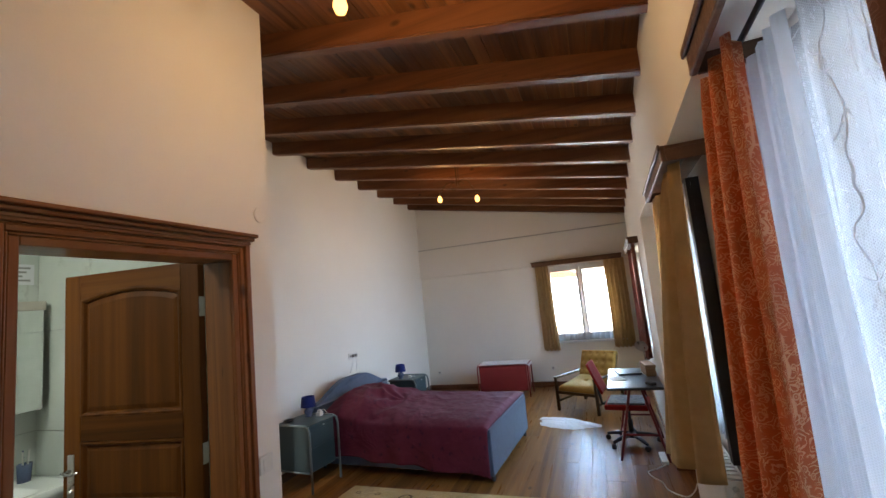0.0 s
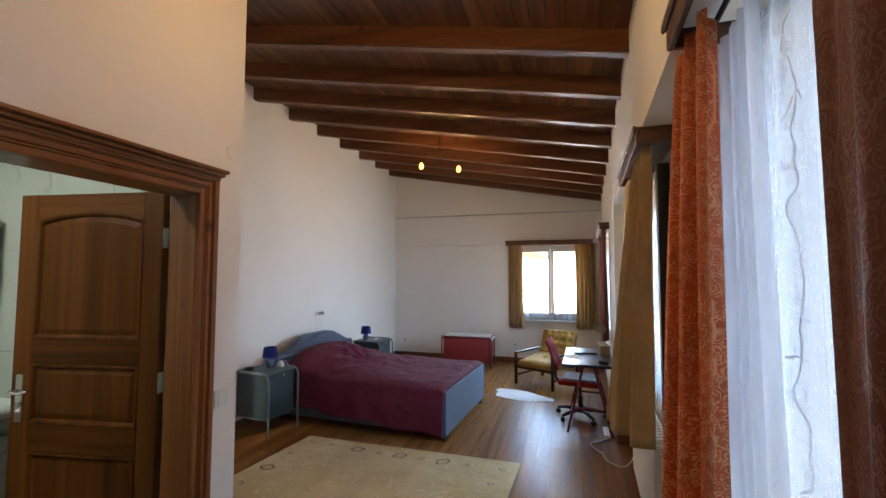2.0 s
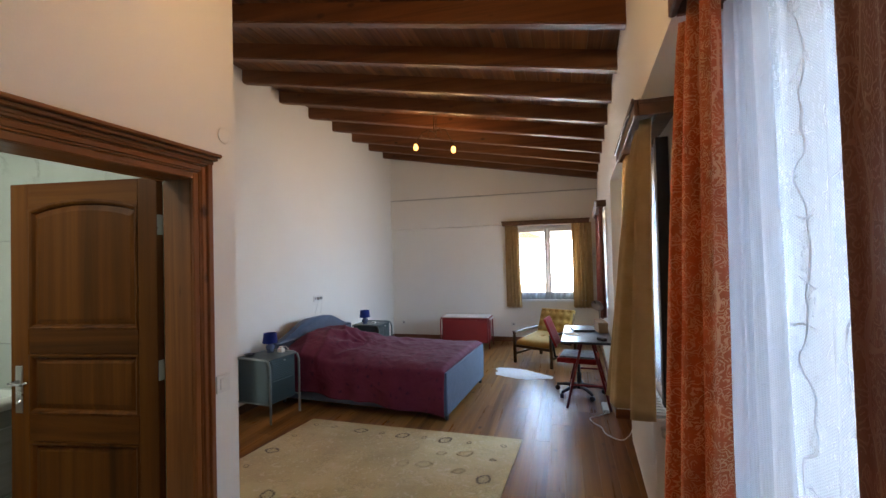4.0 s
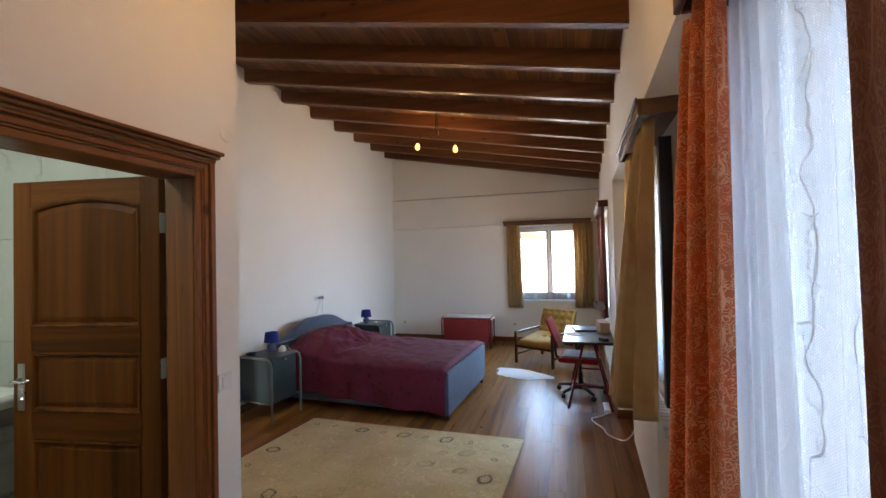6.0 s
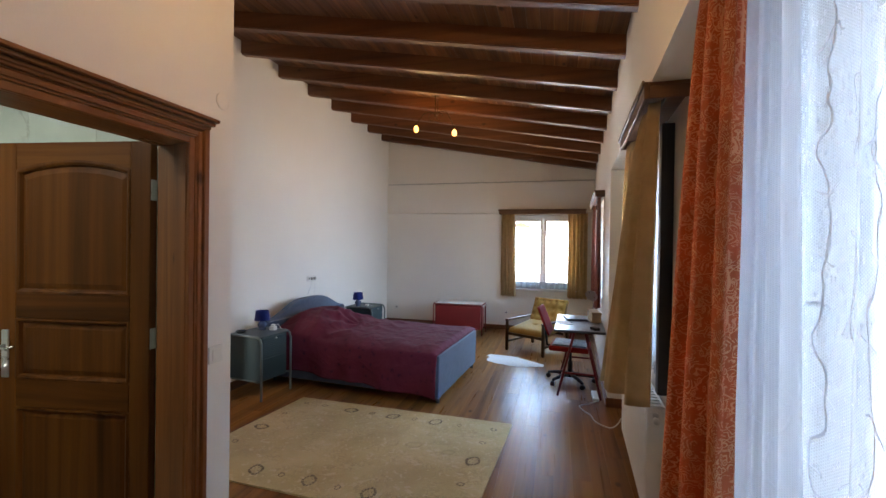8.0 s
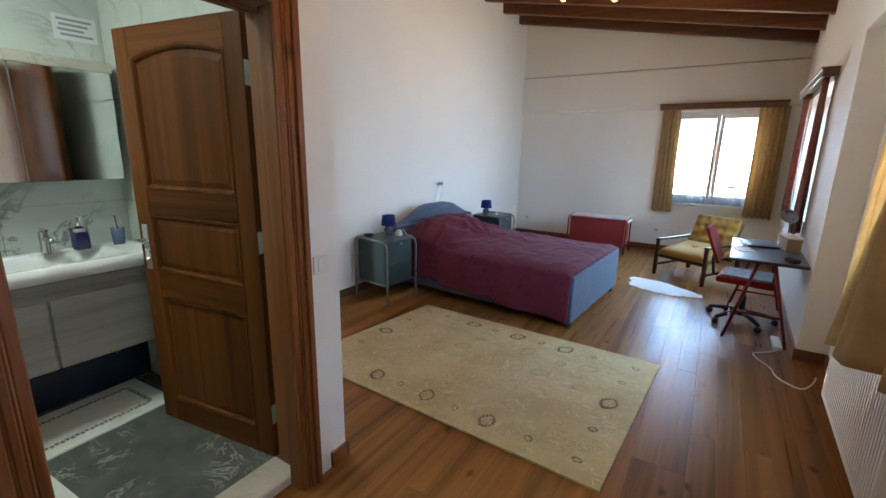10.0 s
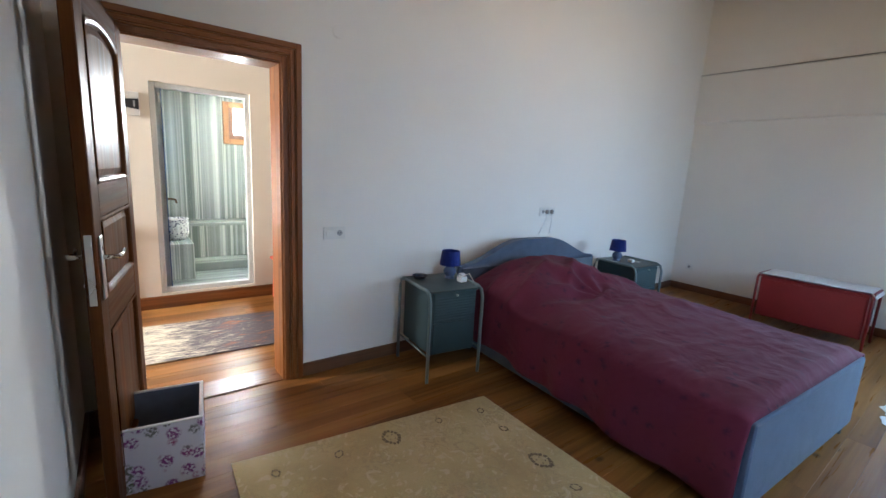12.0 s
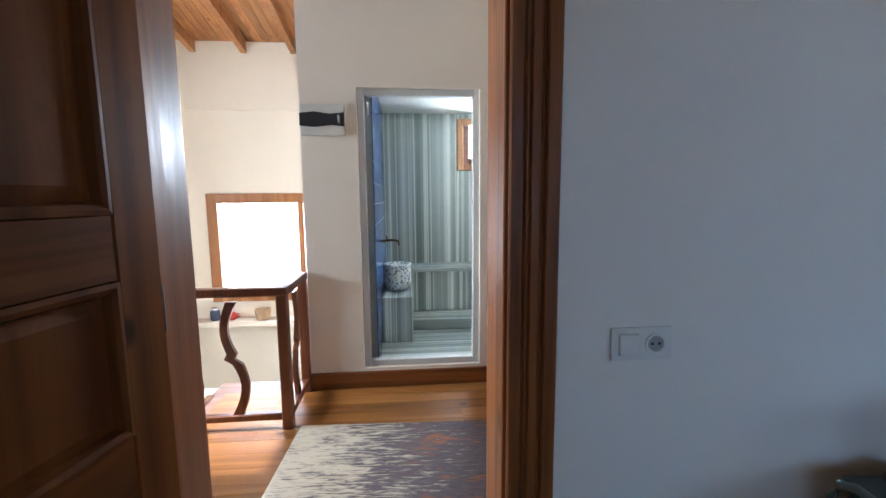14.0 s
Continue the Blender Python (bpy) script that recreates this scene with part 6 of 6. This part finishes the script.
DX = XR(6.04)
t = thing("desk_lamp", pose(DX - 0.09, 6.42, 0.74), "dark grey jointed desk lamp with a round head", "desk lamp")
part("base", lathe([(0.07, 0), (0.07, 0.012), (0.02, 0.02)], 20), STEEL, t, "", True)
part("arm", tube([(0, 0, 0.02), (0.0, 0.07, 0.17), (-0.01, -0.02, 0.30)], 0.008), STEEL, t, "", True)
hd = part("head", lathe([(0.02, 0.07), (0.035, 0.05), (0.075, 0.0), (0.07, 0.0), (0.03, 0.045)], 22), STEEL, t, "grey metal head", True)
hd.matrix_basis = pose(-0.03, -0.06, 0.275, -50, 40, 0)
t = thing("laptop", pose(0.05, 6.3, 0.74, 0, 0, 8), "closed dark laptop and papers on the desk", "laptop")
part("lower_case", box(-0.12, 0.12, -0.17, 0.17, 0, 0.009, 0.004), DESKTOP, t)
part("lid", box(-0.12, 0.12, -0.17, 0.17, 0.0105, 0.018, 0.003), DESKTOP, t)
t = thing("cardboard_box", pose(DX - 0.1, 6.18, 0.74, 0, 0, 6), "tan cardboard document box on the desk", "box")
part("body", box(-0.05, 0.05, -0.14, 0.14, 0, 0.085, 0.003), CARD, t)
part("lid", box(-0.054, 0.054, -0.144, 0.144, 0.085, 0.12, 0.003), CARD, t)
t = tagged(obj("paper_sheets", box(-0.07, 0.07, -0.10, 0.10, 0, 0.004, 0.001), PAPER), "stack of white papers on the desk", "papers")
t.matrix_basis = pose(-0.08, 6.28, 0.74, 0, 0, 14)
t.location.y = 5.95
t = tagged(obj("computer_mouse", box(-0.03, 0.03, -0.05, 0.05, 0, 0.03, 0.014, None, 3), BLACKPLASTIC, None, "", True), "black computer mouse on the desk", "mouse")
t.matrix_basis = pose(0.22, 5.62, 0.74, 0, 0, 30)

# white extension lead on the floor
t = thing("extension_lead", Matrix(), "white extension lead lying on the floor", "extension lead")
part("socket_block", box(0.21, 0.27, 5.60, 5.86, 0, 0.035, 0.01, None, 2), PLASTIC, t)
pts, ctl = [], [(0.24, 5.60), (0.16, 5.50), (0.07, 5.42), (0.10, 5.30), (0.16, 5.20), (0.19, 5.05), (0.30, 4.95), (0.38, 5.06), (0.43, 5.22)]
for i in range(len(ctl) - 1):
    p0, p1, p2, p3 = [Vector(ctl[min(max(j, 0), len(ctl) - 1)]) for j in (i - 1, i, i + 1, i + 2)]
    for k in range(6):
        f = k / 6
        q = 0.5 * ((2 * p1) + (p2 - p0) * f + (2 * p0 - 5 * p1 + 4 * p2 - p3) * f * f + (3 * p1 - p0 - 3 * p2 + p3) * f ** 3)
        pts.append((q.x, q.y, 0.006))
part("cord", tube(pts, 0.0055, 6), CABLE, t, "", True)


# ---- ceiling lamps ----
def ceiling_lamp(at, label):
    t = thing("ceiling_lamp", pose(*at), label, "ceiling lamp", "ceiling lamps")
    top = slope(at[0]) + BEAM_H - at[2]
    part("canopy", lathe([(0.055, top - 0.03), (0.055, top - 0.003)], 20), BRONZE, t)
    part("stem", tube([(0, 0, 0.02), (0, 0, top - 0.03)], 0.008), BRONZE, t, "", True)
    part("stem", tube([(0.03, 0.0, -0.02), (0.03, 0.0, top - 0.03)], 0.005), BRONZE, t, "", True)
    for dx in (-0.045, 0.05):
        ring = [(dx + 0.04 * math.cos(k * 0.5236), 0.012, -0.01 + 0.05 * math.sin(k * 0.5236)) for k in range(11)]
        part("scroll", tube(ring, 0.005), BRONZE, t, "curled bronze wire", True)
    for s, dz in ((-1, 0.0), (1, -0.09)):
        arm = [(0, 0, 0.02), (s * 0.07, 0, 0.055), (s * 0.15, 0, 0.03), (s * 0.215, 0, -0.05 + dz * 0.5), (s * 0.24, 0, -0.09 + dz * 0.8)]
        a = part("arm", tube(arm, 0.006), BRONZE, t, "curved dark bronze arm", True)
        x, z = s * 0.245, -0.10 + dz * 0.8
        part("bulb_holder", lathe([(0.012, 0.03), (0.017, 0.025), (0.017, -0.01)], 14, None, (x, 0, z)), BRONZE, a, "", True)
        bl = part("bulb", lathe([(0.012, -0.01), (0.026, -0.035), (0.031, -0.06), (0.022, -0.085), (0.004, -0.094)], 18, None, (x, 0, z)), BULB, a, "glowing amber filament bulb", True)
        bl.visible_shadow = False
        bulb_light((at[0] + x, at[1], at[2] + z - 0.05), 1.9)
    return t


ceiling_lamp((-1.645, 6.0, 3.19), "dark bronze two-armed ceiling lamp with amber bulbs")
ceiling_lamp((-0.76, 2.36, 3.155), "dark bronze two-armed ceiling lamp with amber bulbs")

# ---- flowered storage box by the door ----
t = thing("storage_box", pose(-3.03, 3.085, 0, 0, 0, -8), "open fabric storage box with a flower print", "storage box")
for nm, args in (("side", (-0.175, 0.175, -0.175, -0.167)), ("side", (-0.175, 0.175, 0.167, 0.175)), ("side", (-0.175, -0.167, -0.167, 0.167)), ("side", (0.167, 0.175, -0.167, 0.167))):
    part(nm, box(*args, 0, 0.30, 0.002), BOXCLOTH, t)
for nm, args in (("lining", (-0.167, 0.167, -0.167, -0.163)), ("lining", (-0.167, 0.167, 0.163, 0.167)), ("lining", (-0.167, -0.163, -0.163, 0.163)), ("lining", (0.163, 0.167, -0.163, 0.163))):
    part(nm, box(*args, 0.012, 0.296), GREYLINING, t, "slate grey lining")
part("bottom", box(-0.167, 0.167, -0.167, 0.167, 0.0, 0.012), GREYLINING, t)
rim = bmesh.new()
for args in ((-0.178, 0.178, -0.178, -0.162), (-0.178, 0.178, 0.162, 0.178), (-0.178, -0.162, -0.162, 0.162), (0.162, 0.178, -0.162, 0.162)):
    box(*args, 0.296, 0.304, 0.002, rim)
part("binding", rim, WHITECLOTH, t, "white binding")

# ---- bathroom ----
TW = setting("wall_marble", box(WEST, WEST + 0.015, SOUTH, CORNER - 0.11, 0, 3.4), GROUT, "bathroom wall of large veined marble tiles")
TS = setting("wall_marble_side", box(WEST + 0.03, BATH - THICK, CORNER - 0.125, CORNER - 0.11, 0, 3.4), GROUT, "bathroom side wall of large veined marble tiles")
for i in range(8):
    for j in range(6):
        y0 = CORNER - 0.125 - 0.6 * (i + 1)
        if y0 < SOUTH - 0.3:
            continue
        part("tile", box(WEST + 0.015, WEST + 0.027, max(SOUTH, y0) + 0.0015, y0 + 0.5985, 0.6 * j + 0.0015, min(3.4, 0.6 * j + 0.5985), 0.001), BATHWALL, TW)
for i in range(3):
    for j in range(6):
        x0 = WEST + 0.03 + 0.5 * i
        part("tile", box(x0 + 0.0015, min(x0 + 0.4985, BATH - THICK - 0.001), CORNER - 0.137, CORNER - 0.125, 0.6 * j + 0.0015, min(3.4, 0.6 * j + 0.5985), 0.001), BATHWALL, TS)
setting("ceiling_bathroom", box(WEST, BATH - THICK, SOUTH, CORNER - 0.11, 2.7, 2.75), PLASTER, "white bathroom ceiling")
t = thing("ceiling_panel_light", pose(-2.75, 1.35, 2.68), "square white panel light on the bathroom ceiling", "ceiling light")
part("frame", box(-0.28, 0.28, -0.28, 0.28, 0.0, 0.02, 0.004), PVC, t)
part("diffuser", box(-0.25, 0.25, -0.25, 0.25, -0.004, -0.0005), DOWNLIGHT, t, "glowing white diffuser")
setting("wall_navy", box(WEST + 0.027, WEST + 0.04, SOUTH, CORNER - 0.137, 0, 0.34), NAVYTILE, "dark navy skirting tiles")
VX, VY0, VY1 = -3.50, 1.35, 2.62
t = thing("vanity_unit", pose(VX, 0, 0), "grey oak bathroom vanity hung on the wall", "vanity")
VF = 0.44
part("carcass", box(0.0, VF - 0.02, VY0, VY1, 0.42, 0.88, 0.003), VANWOOD, t)
for y0 in (VY0, (VY0 + VY1) / 2 + 0.09):
    y1 = (VY0 + VY1) / 2 + 0.085 if y0 == VY0 else VY1
    part("drawer_front", box(VF - 0.02, VF, y0 + 0.003, y1 - 0.003, 0.42, 0.78, 0.003), VANWOOD, t)
part("top_rail", box(VF - 0.02, VF, VY0, VY1, 0.82, 0.88, 0.003), VANWOOD, t)
part("finger_groove", box(VF - 0.05, VF - 0.022, VY0 + 0.01, VY1 - 0.01, 0.78, 0.82), BLACKPLASTIC, t)
bm = sheet(lambda u, v: (0.0 + 0.46 * u, VY0 + (VY1 - VY0) * v, 0.95 - 0.10 * max(0, 1 - ((u - 0.52) / 0.36) ** 6) * max(0, 1 - ((v - 0.5) / 0.36) ** 8)), 30, 50)
bd = [e for e in bm.edges if e.is_boundary]
ex = bmesh.ops.extrude_edge_only(bm, edges=bd)["geom"]
for v in [g for g in ex if isinstance(g, bmesh.types.BMVert)]:
    v.co.z = 0.88
bmesh.ops.holes_fill(bm, edges=[e for e in bm.edges if e.is_boundary])
t2 = tagged(obj("washbasin", bm, CERAMIC, None, "", True), "white ceramic slab washbasin on the vanity", "washbasin")
t2.matrix_basis = pose(VX, 0, 0)
t = thing("basin_mixer", pose(VX + 0.09, 2.19, 0.95), "chrome basin mixer tap", "tap")
part("body", lathe([(0.026, 0), (0.024, 0.01), (0.021, 0.12), (0.02, 0.125)], 16), CHROME, t, "", True)
part("spout", tube([(0, 0, 0.08), (0.07, 0, 0.095), (0.13, 0, 0.085)], [0.014, 0.013, 0.011]), CHROME, t, "", True)
part("lever", box(-0.03, 0.06, -0.012, 0.012, 0.128, 0.142, 0.005), CHROME, t)
t = thing("soap_dispenser", pose(VX + 0.10, 2.345, 0.95), "glass soap dispenser filled with purple soap", "soap dispenser")
part("bottle", box(-0.036, 0.036, -0.036, 0.036, 0, 0.125, 0.012, None, 2), SOAPGLASS, t, "clear glass bottle")
part("soap", box(-0.032, 0.032, -0.032, 0.032, 0.004, 0.10, 0.01, None, 2), PURPLE, t, "purple liquid soap")
part("pump", lathe([(0.016, 0.125), (0.016, 0.145), (0.006, 0.148), (0.006, 0.18), (0.014, 0.182), (0.014, 0.19)], 14), CHROME, t, "", True)
part("nozzle", tube([(0, 0, 0.186), (0.05, 0, 0.186)], 0.005), CHROME, t, "", True)
t = thing("toothbrush_glass", pose(VX + 0.10, 2.53, 0.95), "glass of toothbrushes on the washbasin", "toothbrush holder")
part("glass", lathe([(0.030, 0), (0.036, 0.1), (0.033, 0.1), (0.028, 0.006)], 18), BLUEGLASS, t, "", True)
for k, (mt, dx) in enumerate(((PLASTIC, 0.015), (BLUESHADE, -0.012), (PLASTIC, 0.0))):
    part("toothbrush", tube([(dx * 0.4, 0.008 * (k - 1), 0.01), (dx * 1.6, 0.022 * (k - 1), 0.17)], 0.005, 6), mt, t)
t = thing("mirror_cabinet", pose(VX - 0.02, 0, 0), "mirrored bathroom cabinet with a pale top", "mirror cabinet")
MY0, MY1 = 1.30, 2.60
part("carcass", box(0, 0.13, MY0, MY1, 1.34, 1.93, 0.003), VANWOOD, t)
part("top_panel", box(0, 0.15, MY0 - 0.01, MY1 + 0.01, 1.93, 1.985, 0.004), SILL, t, "pale wooden top panel")
for k in range(3):
    y0 = MY0 + (MY1 - MY0) / 3 * k
    d = part("door", box(0.13, 0.146, y0 + 0.002, y0 + (MY1 - MY0) / 3 - 0.002, 1.34, 1.93, 0.002), VANWOOD, t)
    part("mirror", box(0.146, 0.149, y0 + 0.004, y0 + (MY1 - MY0) / 3 - 0.004, 1.342, 1.928), MIRROR, d, "silvered mirror")
t = thing("notice", pose(WEST + 0.0275, 2.52, 2.10), "small printed white notice on the marble", "notice")
part("sheet", box(0, 0.0015, -0.10, 0.10, 0, 0.13), PAPER, t)
for k in range(4):
    part("text_line", box(0.0015, 0.002, -0.08 + 0.01 * (k % 2), 0.08 - 0.02 * (k % 3), 0.10 - 0.026 * k, 0.112 - 0.026 * k), PLASTICDARK, t)


def bath_mat(m, w, l, label):
    t = thing("bath_mat", m, label, "bath mat", "bath mats")
    part("mat", box(-w / 2, w / 2, -l / 2, l / 2, 0, 0.012, 0.005, None, 2), MATWHITE, t)
    k = 0
    for s in (-1, 1):
        for q, half in ((w / 2 - 0.09, l / 2 - 0.09), (l / 2 - 0.09, w / 2 - 0.09)):
            bm = bmesh.new()
            n = int(half / 0.022)
            for i in range(-n, n + 1):
                a = i * 0.022
                if k % 2 == 0:
                    box(s * q - 0.014 + 0.006 * (i % 2), s * q + 0.008 + 0.006 * (i % 2), a - 0.008, a + 0.008, 0.0118, 0.0135, 0, bm)
                else:
                    box(a - 0.008, a + 0.008, s * q - 0.014 + 0.006 * (i % 2), s * q + 0.008 + 0.006 * (i % 2), 0.0118, 0.0135, 0, bm)
            part("leaf_border", bm, MATGREY, t, "grey woven leaf border")
            k += 1
    return t


bath_mat(pose(-3.21, 1.99, 0.008, 0, 0, 4), 0.46, 1.1, "white cotton bath mat with a grey border")
bath_mat(pose(-2.62, 1.62, 0.008, 0, 0, 4), 0.5, 0.6, "small white bath mat with a grey border")

# ---- out of doors ----
bm = sheet(lambda u, v: ((u - 0.5) * 4000, (v - 0.5) * 4000, -3.4), 8, 8)
setting("ground", bm, GROUND, "dry open ground below the house")


def house(m, w, d, h, label):
    t = thing("house", m, label, "house")
    part("wall", box(-w / 2, w / 2, -d / 2, d / 2, 0, h), HOUSEWALL, t)
    part("roof", prism([(-w / 2 - 0.4, h), (w / 2 + 0.4, h), (0, h + w * 0.22)], -d / 2 - 0.4, d / 2 + 0.4, "xz"), ROOFTILE, t, "terracotta tiled roof")
    for k in range(3):
        x = -w / 2 + w * (k + 0.5) / 3
        wd = part("window", box(x - 0.5, x + 0.5, -d / 2 - 0.04, -d / 2, h - 2.2, h - 0.9), PVC, t)
        part("pane", box(x - 0.42, x + 0.42, -d / 2 - 0.05, -d / 2 - 0.04, h - 2.1, h - 1.0), DARKFRAME, wd)


house(pose(-4, 45, -3.4, 0, 0, 8), 12, 9, 4.6, "pale rendered house with a tiled roof")
house(pose(14, 70, -3.4, 0, 0, -12), 14, 9, 5.0, "pale rendered house with a tiled roof")


# ---- floor planks ----
def planks(parent, x0, x1, y0, y1, w, seed, limit=None):
    """Rows of boards along y; lengths come from a few shared meshes."""
    rng = random.Random(seed)
    meshes = {}
    for L in (0.4, 0.8, 1.2, 1.6, 2.0, 2.4):
        bm = box(0.0003, w - 0.0003, 0.0003, L - 0.0003, -0.012, 0.0, 0.0006)
        me = bpy.data.meshes.new("plank")
        bm.to_mesh(me)
        bm.free()
        me.materials.append(FLOORWOOD)
        meshes[L] = me
    x = x0
    while x < x1 - 0.01:
        y, row = y0, rng.choice((0.4, 0.8, 1.2, 1.6, 2.0))
        while y < y1 - 0.1:
            L = max(k for k in meshes if k <= row + 0.01 and k <= y1 - y + 0.01)
            o = new("plank", meshes[L])
            o.parent = parent
            o.location = (x, y, -0.0004 * rng.random())
            y += L
            row = rng.choice((1.2, 1.6, 2.0, 2.4, 2.4))
        x += w


planks(FLOOR, WEST, 0.62, -1.6, 9.2, 0.125, 3)
planks(HALLFLOOR, -5.52, WEST - 0.2, 2.3, 6.3, 0.125, 5)
part("landing_nosing", box(-5.52, WEST - 0.2, 2.17, 2.23, -0.15, 0.0, 0.01), TRIMWOOD, HALLFLOOR)
setting("door_threshold", box(WEST - 0.21, WEST, DY0 + 0.03, DY1 - 0.03, -0.01, 0.006, 0.003), TRIMWOOD_Y, "dark wooden threshold")
